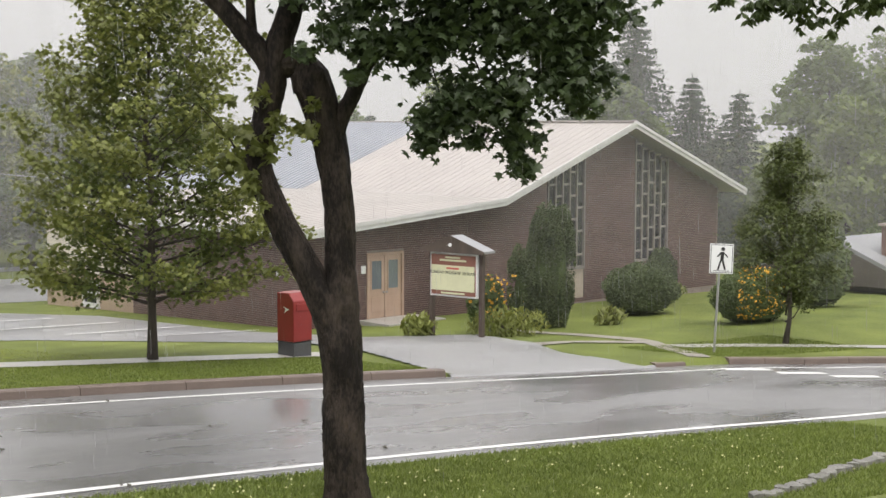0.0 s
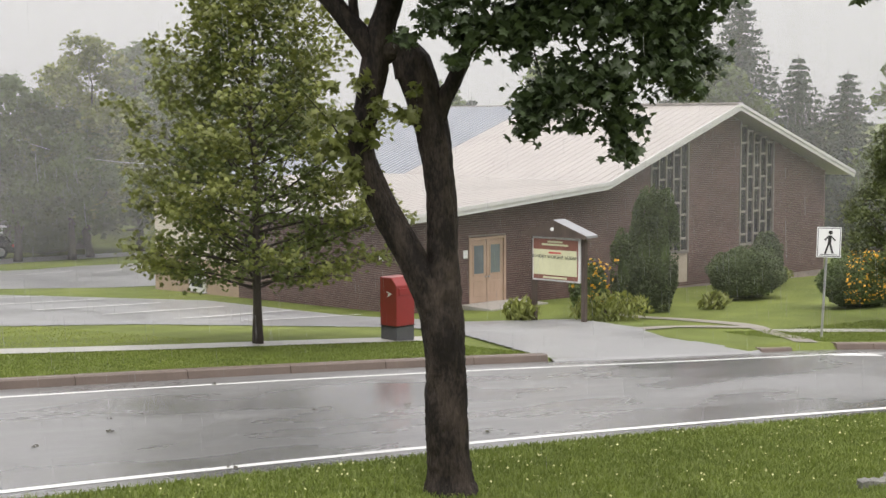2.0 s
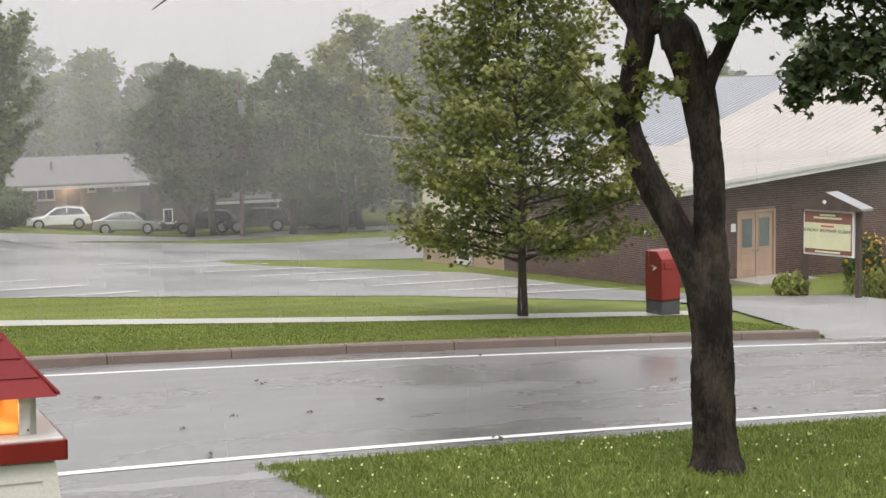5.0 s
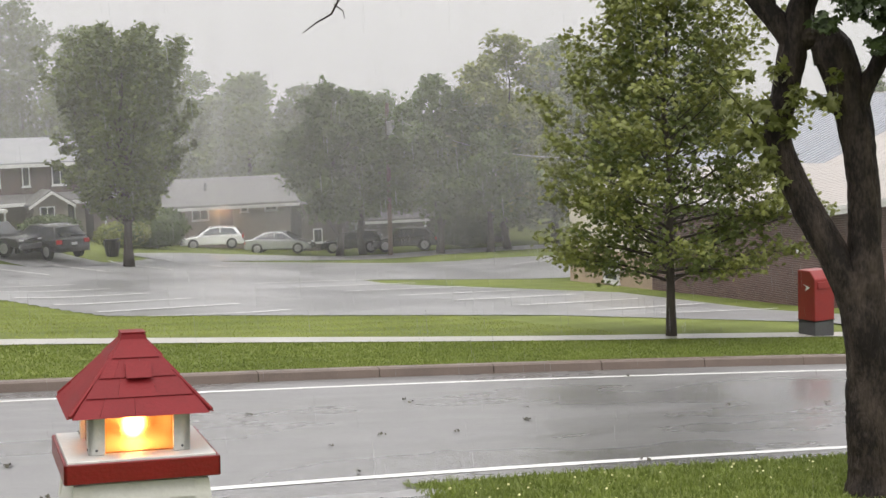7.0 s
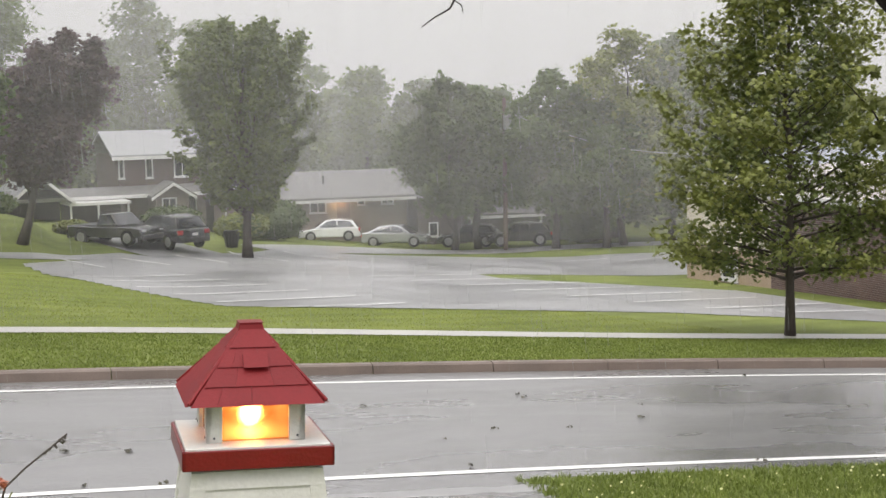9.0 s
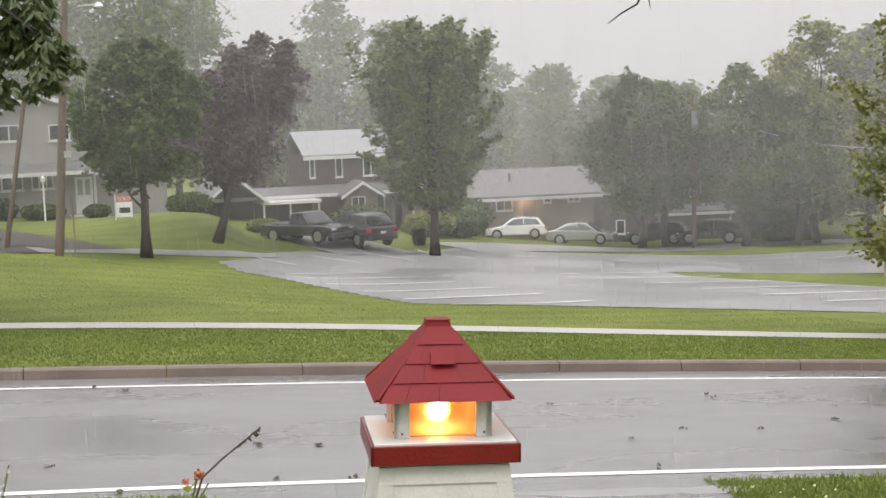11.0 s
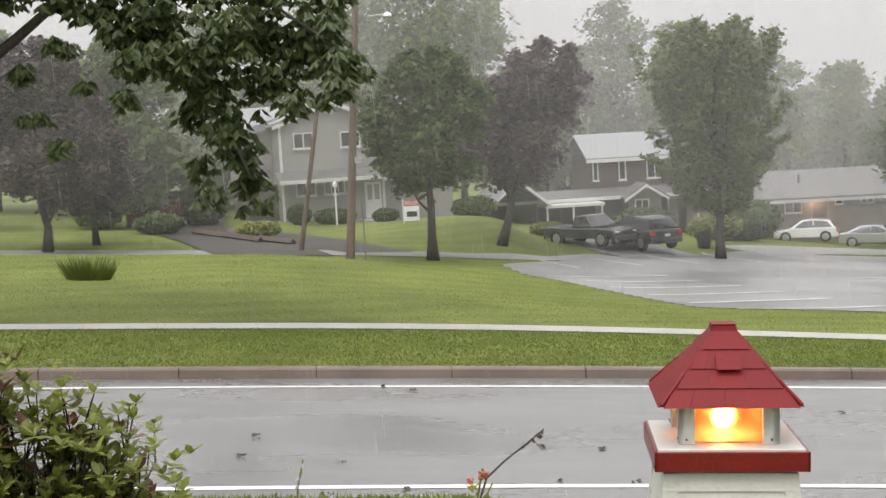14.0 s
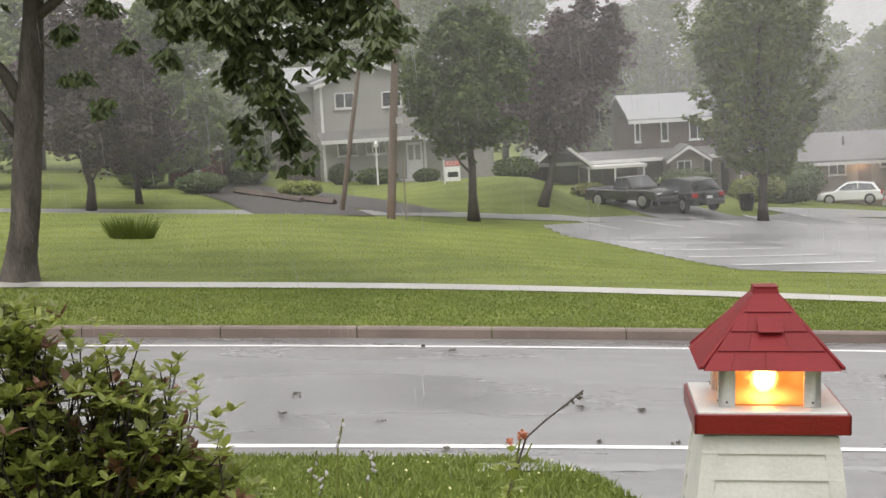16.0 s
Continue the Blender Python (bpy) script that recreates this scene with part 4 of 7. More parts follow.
for pts in ([(-0.02, 0.17), (0.06, 0.17), (0.05, -0.03), (-0.03, -0.03)], [(-0.03, -0.03), (0.01, -0.03), (-0.06, -0.28), (-0.11, -0.28)], [(0.0, -0.03), (0.05, -0.03), (0.12, -0.27), (0.07, -0.27)],
            [(-0.02, 0.17), (0.0, 0.13), (-0.09, 0.04), (-0.12, 0.06)], [(0.05, 0.17), (0.06, 0.12), (0.14, 0.03), (0.16, 0.06)]):
    fig.prism([(a, -0.013, b) for a, b in pts], (0, -0.0035, 0), (0, 0, 0))
part("symbol", moved(fig, pm), "black", plate)
part("bar", moved(Shape().box(-0.2, 0.2, -0.0165, -0.013, -0.31, -0.295), pm), "black", plate)

# letterbox
lz = ground(19.0, 24.5)
lb = thing("letterbox", (19.05, 24.45, lz), "red street letterbox with a sloping top and grey base", "letterbox")
lm = Matrix.Translation((18.98, 24.45, lz - 0.05)) @ Matrix.Rotation(radians(5), 4, "Z") @ Matrix.Diagonal((0.80, 0.84, 1.06, 1))
part("base", moved(Shape().box(-0.33, 0.33, -0.3, 0.3, -0.02, 0.36), lm), "post_grey", lb, "dark grey base", bevel=0.012)
part("body", moved(Shape().prism([(-0.34, -0.31, 0.365), (-0.34, 0.31, 0.365), (-0.34, 0.31, 1.36), (-0.34, -0.12, 1.36), (-0.34, -0.31, 1.2)], (0, 0, 0), (0.68, 0, 0)), lm), "post_red", lb, "red painted steel body", bevel=0.015)
part("flap", moved(Shape().box(-0.25, 0.25, -0.335, -0.312, 1.0, 1.14), lm), "post_red", lb, bevel=0.005)
part("side_mark", moved(Shape().prism([(-0.343, -0.15, 1.03), (-0.343, 0.08, 1.08), (-0.343, -0.02, 1.03), (-0.343, 0.03, 0.95)], (-0.003, 0, 0), (0, 0, 0)), lm), "sign_white", lb, "white arrow-shaped mark")
part("seam", moved(Shape().box(-0.345, 0.345, -0.315, 0.315, 0.36, 0.372), lm), "black", lb)

# house beyond the church
hz = ground(56, 30)
rh = thing("bungalow", (56, 30, hz), "dark bungalow with a pale metal roof and a brick chimney", "house")
part("wall", Shape().box(53.2, 63, 27.6, 36, -4.2, -2.45), "dark_siding", rh)
part("roof", Shape().prism([(52.2, 26.9, -2.6), (52.2, 31.5, -0.7), (52.2, 36.6, -2.6)], (0, 0, 0), (11.4, 0, 0)), "shingle_pale", rh, "pale wet metal roof")
part("gable", Shape().prism([(52.19, 27.3, -2.6), (52.19, 31.5, -0.86), (52.19, 36.2, -2.6)], (-0.05, 0, 0), (0, 0, 0)), "dark_siding", rh, "dark gable end")
part("fascia", Shape().box(52.1, 63.6, 26.8, 26.9, -2.8, -2.57), "white", rh)
part("chimney", Shape().box(53.4, 54.5, 29.0, 29.9, -2.9, -0.2), "brick", rh, "brick chimney")
part("chimney_cap", Shape().box(53.3, 54.6, 28.9, 30.0, -0.2, -0.1), "stone_panel", rh)
part("downpipe", Shape().tube([(52.2, 26.85, -2.75), (52.2, 26.9, -3.05), (52.9, 27.5, -3.2), (52.9, 27.5, -4.1)], [0.05] * 4, 6), "white", rh)


# ---- the near side of the road ----
mz = ground(10.06, 12.05)
mt = thing("roadside_maple", (10.06, 12.05, mz), "old forked maple with wet dark bark and dark green leaves", "tree")
s = Shape()
bark_limb(s, [(10.07, 12.03, mz - 0.15), (10.06, 12.05, mz + 0.08), (10.06, 12.05, -0.3), (10.04, 12.07, 0.4), (10.04, 12.07, 0.9), (10.01, 12.09, 1.35), (10.0, 12.1, 1.72), (10.02, 12.09, 2.1), (10.02, 12.09, 2.5), (9.99, 12.1, 2.9), (9.96, 12.13, 3.3), (9.91, 12.17, 3.62), (9.84, 12.24, 3.95), (9.77, 12.3, 4.22), (9.74, 12.33, 4.38), (9.73, 12.34, 4.44)],
       [0.36, 0.29, 0.25, 0.235, 0.225, 0.235, 0.22, 0.168, 0.165, 0.165, 0.175, 0.18, 0.20, 0.20, 0.12, 0.02], 48, seed=1)
bark_limb(s, [(9.99, 12.1, 1.2), (9.93, 12.15, 1.6), (9.79, 12.27, 1.98), (9.66, 12.38, 2.3), (9.53, 12.48, 2.6), (9.41, 12.56, 2.92), (9.32, 12.63, 3.21), (9.34, 12.62, 3.5), (9.40, 12.58, 3.82), (9.45, 12.54, 4.15), (9.5, 12.5, 4.5), (9.62, 12.42, 4.95), (9.73, 12.33, 5.5), (9.9, 12.2, 6.3), (10.0, 12.1, 7.4)],
       [0.18, 0.19, 0.17, 0.16, 0.15, 0.145, 0.15, 0.14, 0.14, 0.15, 0.15, 0.13, 0.12, 0.09, 0.04], 40, seed=5)
bark_limb(s, [(9.78, 12.29, 4.1), (9.70, 12.35, 4.32), (9.62, 12.4, 4.36), (9.5, 12.5, 4.3)], [0.2, 0.16, 0.14, 0.13], 36, seed=9)
bark_limb(s, [(9.97, 12.12, 3.55), (10.02, 12.08, 3.78), (10.1, 12.02, 3.95), (10.18, 11.96, 4.16), (10.26, 11.89, 4.38), (10.47, 11.69, 4.66), (10.62, 11.5, 4.78), (10.79, 11.35, 4.83), (11.1, 11.0, 4.9), (11.4, 10.4, 5.0)], [0.10, 0.10, 0.085, 0.085, 0.08, 0.075, 0.07, 0.06, 0.05, 0.03], 28, seed=13)
bark_limb(s, [(9.48, 12.52, 4.2), (9.36, 12.6, 4.45), (9.25, 12.69, 4.62), (9.06, 12.83, 4.9), (8.8, 13.0, 5.2), (8.2, 13.3, 5.9)], [0.13, 0.12, 0.11, 0.10, 0.09, 0.05], 28, seed=13)
bark_limb(s, [(9.3, 12.66, 4.5), (9.28, 12.68, 4.8), (9.27, 12.7, 5.3)], [0.06, 0.055, 0.04], 20, seed=17)
part("trunk", s, "bark", mt, "wet dark furrowed bark", smooth=True)
for a, b in (((9.3, 12.6, 3.0), (8.75, 12.9, 3.9)), ((9.3, 12.6, 3.0), (8.9, 12.7, 3.3)), ((10.6, 11.5, 4.75), (10.5, 10.9, 3.7)), ((10.9, 11.2, 4.85), (10.9, 10.4, 3.4)), ((11.2, 10.8, 4.95), (11.4, 9.9, 4.0)), ((9.9, 12.0, 4.9), (9.8, 11.6, 4.3))):
    a, b = Vector(a), Vector(b)
    part("twig", Shape().tube([a, a.lerp(b, 0.5) + Vector((0.04, 0.03, 0.08)), b], [0.014, 0.010, 0.004], 5), "bark", mt)
rnd = np.random.RandomState(21)


def sprays(clumps, per_area, size):
    """Leaves hung in rounded clumps: (centre, radius) in metres."""
    out = []
    for (x, y, z), r in clumps:
        n = int(per_area * r * r)
        g = rnd.normal(0, 0.42, (n, 3)) * [r, r, r * 0.8]
        out.append(g + [x, y, z])
    return np.concatenate(out)


fol = [((9.47, 11.50, 4.63), 0.26), ((9.81, 11.40, 4.49), 0.27), ((10.10, 11.20, 4.57), 0.30), ((9.30, 11.80, 4.41), 0.15), ((10.31, 11.00, 4.63), 0.30), ((9.65, 11.40, 4.18), 0.11), ((10.19, 11.00, 4.22), 0.16), ((11.79, 10.20, 4.48), 0.30), ((11.92, 10.00, 4.19), 0.24), ((10.25, 11.1, 4.45), 0.30), ((10.45, 10.8, 4.65), 0.4), ((10.85, 10.4, 4.65), 0.5), ((11.2, 10.0, 4.65), 0.5), ((10.36, 10.9, 3.74), 0.36), ((10.55, 10.7, 3.95), 0.42), ((10.85, 10.36, 3.95), 0.42), ((10.93, 10.31, 3.55), 0.28),
       ((10.98, 10.28, 3.27), 0.2), ((11.2, 9.95, 4.2), 0.4), ((11.34, 9.85, 3.95), 0.26), ((9.75, 11.5, 4.9), 0.32), ((9.95, 11.4, 4.5), 0.22), ((11.43, 9.72, 4.9), 0.5), ((10.8, 10.5, 5.2), 0.7), ((10.2, 11, 5.2), 0.6), ((9.4, 11.9, 5.3), 0.5), ((11.4, 9.9, 5.4), 0.7), ((10.5, 10.8, 6.0), 1.1),
       ((9.6, 12, 6.6), 1.3), ((8.6, 13, 6.4), 1.0), ((10.22, 10.95, 3.5), 0.2), ((10.6, 10.6, 3.55), 0.2), ((9.8, 11.5, 4.2), 0.12)]
part("crown", maple_leaves(sprays(fol, 2000, 0.15), 0.112, rnd), "leaf_dark", mt, "dark green wet maple leaves")
fol2 = [((8.78, 12.6, 3.6), 0.16), ((8.95, 12.6, 3.3), 0.17), ((9.1, 12.5, 3.05), 0.16), ((8.85, 12.5, 3.95), 0.10), ((9.2, 12.4, 3.45), 0.18), ((9.3, 12.3, 3.7), 0.16), ((9.55, 12.1, 3.65), 0.15), ((9.25, 12.45, 2.85), 0.1), ((9.0, 12.5, 3.6), 0.14), ((8.8, 12.6, 3.2), 0.12), ((9.15, 12.4, 4.0), 0.14), ((9.6, 12.0, 3.9), 0.12)]
sprouting = part("sprouting_foliage", maple_leaves(sprays(fol2, 1300, 0.15), 0.115, rnd), "leaf", mt, "yellow-green sprouting leaves")
tagged(sprouting, "yellow-green sprouting leaves", kind="stuff")


def neighbour(name, base, h, r, clumps, limbs, leaf, label, size, per):
    x, y = base
    z = ground(x, y)
    t = thing(name, (x, y, z), label, "tree")
    s = Shape()
    s.tube([(x, y, z - 0.1), (x, y, z + 0.5), (x + 0.05, y, z + h * 0.4), (x, y + 0.1, z + h)], [r * 1.3, r, r * 0.85, r * 0.3], 12, 0.2)
    for path, rr in limbs:
        s.tube(path, [rr * (1 - 0.85 * k / (len(path) - 1)) for k in range(len(path))], 7, 0.15)
    part("trunk", s, "bark", t, smooth=True)
    part("crown", leaf_cloud(np.repeat(sprays(clumps, per / 7, size), 7, 0), size, rnd, 0.6, 2.0, 0.75, 1.15), leaf, t)
    return t


tr = [((10.77, 7.28, 4.72), .16), ((10.6, 7.5, 4.85), .15), ((11.0, 6.95, 4.68), .2), ((10.85, 7.15, 4.85), .25), ((11.15, 6.7, 4.62), .1), ((11.27, 6.48, 4.8), .25), ((11.5, 6.1, 5.1), .5), ((11.1, 6.7, 5.1), .5), ((11.12, 6.75, 4.5), .07)]
neighbour("weeping_birch", (13.4, 5.2), 7.0, 0.14, tr, [([(13.4, 5.2, 4.2), (12.4, 5.8, 5.4), (11.4, 6.4, 5.2), (10.8, 7.2, 4.75)], 0.05)], "leaf_green", "tree whose drooping leafy twigs hang into view", 0.042, 5200)
part("dead_twig", Shape().tube([(3.6, 8.2, 5.2), (2.95, 8.5, 4.6), (3.0, 8.49, 4.37), (2.95, 8.5, 4.28), (2.86, 8.53, 4.23), (2.78, 8.56, 4.17)], [0.02, 0.012, 0.009, 0.007, 0.005, 0.003], 5).tube([(2.97, 8.5, 4.34), (3.02, 8.48, 4.3), (3.03, 8.48, 4.25)], [0.005, 0.004, 0.002], 5).tube([(13.4, 5.2, 4.6), (9.0, 6.6, 6.2), (5.2, 7.8, 6.0), (3.6, 8.2, 5.2)], [0.05, 0.04, 0.03, 0.02], 6), "bark", bpy.data.objects["weeping_birch"])

# ornamental lighthouse
LX, LY, LR = 1.045, 5.56, -4.0
gz = ground(LX, LY)
lh = thing("lawn_lighthouse", (LX, LY, gz), "white wooden lawn lighthouse with red shingled roof and lit lantern", "garden ornament")
T0 = 2.394
lmx = Matrix.Translation((LX, LY, T0)) @ Matrix.Rotation(radians(LR), 4, "Z") @ Matrix.Rotation(radians(2.2), 4, "Y") @ Matrix.Translation((0, 0, -T0))


def frustum(h0, h1, z0, z1):
    p = [Vector((sx * h, sy * h, z)) for h, z in ((h0, z0), (h1, z1)) for sx, sy in ((-1, -1), (1, -1), (1, 1), (-1, 1))]
    return Shape().add(p, [(3, 2, 1, 0), (4, 5, 6, 7), (0, 1, 5, 4), (1, 2, 6, 5), (2, 3, 7, 6), (3, 0, 4, 7)])


part("tower_core", moved(frustum(0.36, 0.225, gz - 0.05, T0 - 0.085), lmx), "white_wood", lh)
k = 0
z = gz
while z < T0 - 0.09:
    zt = min(z + 0.098, T0 - 0.086)
    hw = lambda q: 0.365 - (q - gz) / (T0 - gz) * 0.135
    b = frustum(hw(z) + 0.012, hw(zt) + 0.003, z + 0.002, zt)
    part("siding_board", moved(b, lmx), "white_wood", lh)
    z = zt
for sx in (-1, 1):
    for sy in (-1, 1):
        c = Shape().prism([(-0.03, -0.03, 0), (0.03, -0.03, 0), (0.03, 0.03, 0), (-0.03, 0.03, 0)], (sx * (hw(gz) - 0.01), sy * (hw(gz) - 0.01), gz), (sx * (hw(T0) - 0.01), sy * (hw(T0) - 0.01), T0 - 0.088))
        part("corner_board", moved(c, lmx), "white_wood", lh)
part("gallery", moved(Shape().box(-0.274, 0.274, -0.274, 0.274, T0 - 0.012, T0 + 0.012), lmx), "white_wood", lh, "white wet gallery deck", bevel=0.003)
for k in range(4):
    r = lmx @ Matrix.Rotation(k * math.pi / 2, 4, "Z")
    part("gallery_trim", moved(Shape().box(-0.288, 0.288, -0.288, -0.275, T0 - 0.072, T0 + 0.004), r), "red_dark", lh, "dark red painted trim", bevel=0.003)
    part("lantern_post", moved(Shape().box(-0.19, -0.128, -0.19, -0.165, T0 + 0.012, T0 + 0.19), r), "white_wood", lh, bevel=0.002)
    part("lantern_post", moved(Shape().box(0.128, 0.19, -0.19, -0.165, T0 + 0.012, T0 + 0.19), r), "white_wood", lh, bevel=0.002)
    for sx, sz in ((-0.16, 0.03), (-0.16, 0.16), (0.16, 0.03), (0.16, 0.16)):
        part("screw", moved(Shape().tube([(sx, -0.193, T0 + sz), (sx, -0.1895, T0 + sz)], [0.005, 0.005], 8), r), "post_grey", lh)
pane_mat = bpy.data.materials.new("frosted_pane")
pane_mat.use_nodes = True
pb = pane_mat.node_tree.nodes["Principled BSDF"]
pb.inputs["Base Color"].default_value = (1.0, 0.52, 0.18, 1)
pb.inputs["Roughness"].default_value = 0.24
pb.inputs["Transmission Weight"].default_value = 0.9
for k in range(4):
    r = lmx @ Matrix.Rotation(k * math.pi / 2, 4, "Z")
    ob = part("lantern_pane", moved(Shape().box(-0.127, 0.127, -0.172, -0.168, T0 + 0.014, T0 + 0.188), r), pane_mat, lh, "frosted pane glowing orange")
part("lantern_floor", moved(Shape().box(-0.16, 0.16, -0.16, 0.16, T0 + 0.0125, T0 + 0.017), lmx), "white_wood", lh)
bulb = part("bulb", moved(Shape().lathe([(0.012, 0.0), (0.026, 0.008), (0.038, 0.024), (0.042, 0.042), (0.038, 0.060), (0.024, 0.076), (0.010, 0.084)], (0, 0, T0 + 0.040), 16), lmx), "bulb", lh, "lit warm bulb", smooth=True)
part("lamp_socket", moved(Shape().tube([(0, 0, T0 + 0.123), (0, 0, T0 + 0.195)], [0.016, 0.016], 10), lmx), "white", lh)
ll = new("lantern_light", bpy.data.lights.new("lantern_light", "POINT"))
ll.data.energy, ll.data.color, ll.data.shadow_soft_size = 1.6, (1.0, 0.55, 0.2), 0.04
ll.location = lmx @ Vector((0, -0.06, T0 + 0.12))
E0, EZ0, PZ0 = 0.253, T0 + 0.176, T0 + 0.440
part("roof_core", moved(frustum(E0 - 0.012, 0.03, EZ0, PZ0 - 0.02), lmx), "red_dark", lh)
courses = 4
for k in range(4):
    r = lmx @ Matrix.Rotation(k * math.pi / 2, 4, "Z")
    for c in range(courses):
        u0, u1 = c / courses, (c + 1.12) / courses
        h0, h1 = E0 + (0.035 - E0) * u0, E0 + (0.035 - E0) * min(1, u1)
        z0, z1 = EZ0 + (PZ0 - EZ0) * u0, EZ0 + (PZ0 - EZ0) * min(1, u1)
        splits = {0: (-1, -0.62, -0.1, 1), 1: (-1, -0.42, 0.34, 1), 2: (-1, -0.62, 0.12, 1), 3: (-1, 1)}[c]
        for a, b in zip(splits, splits[1:]):
            a, b = (a + 0.006 if a > -1 else a), b
            lift = 0.019
            q = [(a * h0, -h0 - lift, z0 - 0.010), (b * h0, -h0 - lift, z0 - 0.010), (b * h1, -h1 - 0.002, z1), (a * h1, -h1 - 0.002, z1), (a * h0, -h0 + 0.006, z0 - 0.006), (b * h0, -h0 + 0.006, z0 - 0.006)]
            sh = Shape().add(q, [(0, 1, 2, 3), (0, 4, 5, 1), (0, 3, 4), (1, 5, 2), (4, 3, 2, 5)])
            part("shingle", moved(sh, r), "red_paint", lh)
    hip = Shape().tube([(-E0 - 0.008, -E0 - 0.008, EZ0 + 0.0), (-0.034, -0.034, PZ0 - 0.015)], [0.008, 0.008], 6)
    part("hip_strip", moved(hip, r), "red_paint", lh)
part("patch_shingle", moved(Shape().add([(-0.045, -0.186, T0 + 0.298), (0.05, -0.186, T0 + 0.298), (0.05, -0.136, T0 + 0.352), (-0.045, -0.136, T0 + 0.352), (-0.045, -0.14, T0 + 0.300), (0.05, -0.14, T0 + 0.300)], [(0, 1, 2, 3), (0, 4, 5, 1), (0, 3, 4), (1, 5, 2)]), lmx), "red_paint", lh)
part("cap", moved(frustum(0.055, 0.045, PZ0 - 0.035, PZ0 + 0.008), lmx), "red_paint", lh, bevel=0.004)
part("cap_top", moved(Shape().box(-0.047, 0.047, -0.047, 0.047, PZ0 + 0.008, PZ0 + 0.012), lmx), "red_paint", lh)
part("eave_bracket", moved(Shape().prism([(0.2, 0.12, EZ0), (0.255, 0.12, EZ0), (0.255, 0.12, EZ0 - 0.045)], (0, 0, 0), (0, 0.03, 0)), lmx), "white_wood", lh)

# rhododendron
rz = ground(-1.35, 4.3)
rd = thing("rhododendron", (-1.35, 4.3, rz), "broad evergreen shrub with glossy leaves, some turning red", "shrub")
blobs = [((-1.42, 4.18, 2.98), .15), ((-1.36, 4.18, 2.86), .2), ((-1.15, 4.25, 2.78), .17), ((-1.38, 4.18, 2.66), .26), ((-1.14, 4.24, 2.6), .22), ((-1.0, 4.28, 2.56), .16), ((-1.3, 4.2, 2.42), .3), ((-0.89, 4.31, 2.46), .12), ((-1.08, 4.26, 2.4), .2), ((-1.25, 4.5, 2.4), .4), ((-1.6, 4.3, 2.6), .3), ((-1.5, 4.3, 2.1), .5), ((-1.0, 4.4, 2.1), .35)]
st = Shape()
tips, dirs = [], []
for (x, y, z), r in blobs:
    for k in range(int(18 + 470 * r)):
        p = Vector((x, y, z)) + Vector(rnd.normal(0, 0.42, 3)) * r
        tips.append(p)
        if k % 3 == 0:
            rootp = Vector((-1.35 + rnd.normal(0, 0.1), 4.32, rz + 0.2))
            st.tube([rootp.lerp(p, 0.78), rootp.lerp(p, 0.9) + Vector(rnd.normal(0, 0.02, 3)), p], [0.004, 0.003, 0.002], 4, caps=False)
st.tube([(-1.35, 4.32, rz - 0.05), (-1.3, 4.3, rz + 0.5), (-1.3, 4.28, 2.3)], [0.04, 0.03, 0.015], 6)
tagged(part("woody_frame", st, "bark", rd), kind="stuff")


def whorls(tips, size, n=7):
    """Rosettes of long oval leaves round each shoot's tip."""
    s = Shape()
    for p in tips:
        a0 = rnd.rand() * 6.28
        for k in range(n):
            a = a0 + k * 6.283 / n + rnd.normal(0, 0.2)
            tilt = rnd.uniform(-0.1, 1.15)
            d = Vector((math.cos(a) * math.cos(tilt), math.sin(a) * math.cos(tilt), math.sin(tilt)))
            w = d.cross(Vector((0, 0, 1))).normalized()
            u = w.cross(d)
            L = size * rnd.uniform(0.7, 1.25)
            W = L * 0.235
            pts = [p + d * 0.05 * L, p + d * 0.35 * L + w * W + u * 0.03 * L, p + d * 0.72 * L + w * W * 0.9, p + d * L - u * 0.08 * L, p + d * 0.72 * L - w * W * 0.9, p + d * 0.35 * L - w * W + u * 0.03 * L, p + d * 0.4 * L - u * 0.02 * L, p + d * 0.72 * L - u * 0.05 * L]
            s.add(pts, [(0, 1, 6), (1, 2, 7, 6), (2, 3, 7), (3, 4, 7), (4, 5, 6, 7), (5, 0, 6)])
    return s


cut = int(len(tips) * 0.9)
order = list(rnd.permutation(len(tips)))
part("leaves", whorls([tips[i] for i in order[:cut]], 0.047, 7), "shrub", rd, smooth=False)
part("red_leaves", whorls([tips[i] for i in order[cut:]], 0.055, 5), "shrub_red", rd, "reddened leaves")

# flowers by the house
def stalk_flower(name, path, label, bells, mat, size, stem="leaf"):
    t = thing(name, (path[0][0], path[0][1], ground(path[0][0], path[0][1])), label, "flower")
    full = [(path[0][0], path[0][1], ground(path[0][0], path[0][1]))] + path
    part("stem", Shape().tube(full, [0.006] + [0.0045 - 0.002 * k / len(path) for k in range(len(path))], 5), stem, t)
    a, b = Vector(path[-2]), Vector(path[-1])
    for k in range(bells):
        p = a.lerp(b, (k + 0.5) / bells)
        o = Vector((rnd.normal(0, 0.005), rnd.normal(0, 0.005), -0.007))
        part("bell", Shape().tube([p, p + o * 0.8, p + o * 2.0], [0.003, size * 0.7, size], 6, caps=False), mat, t)
    return t


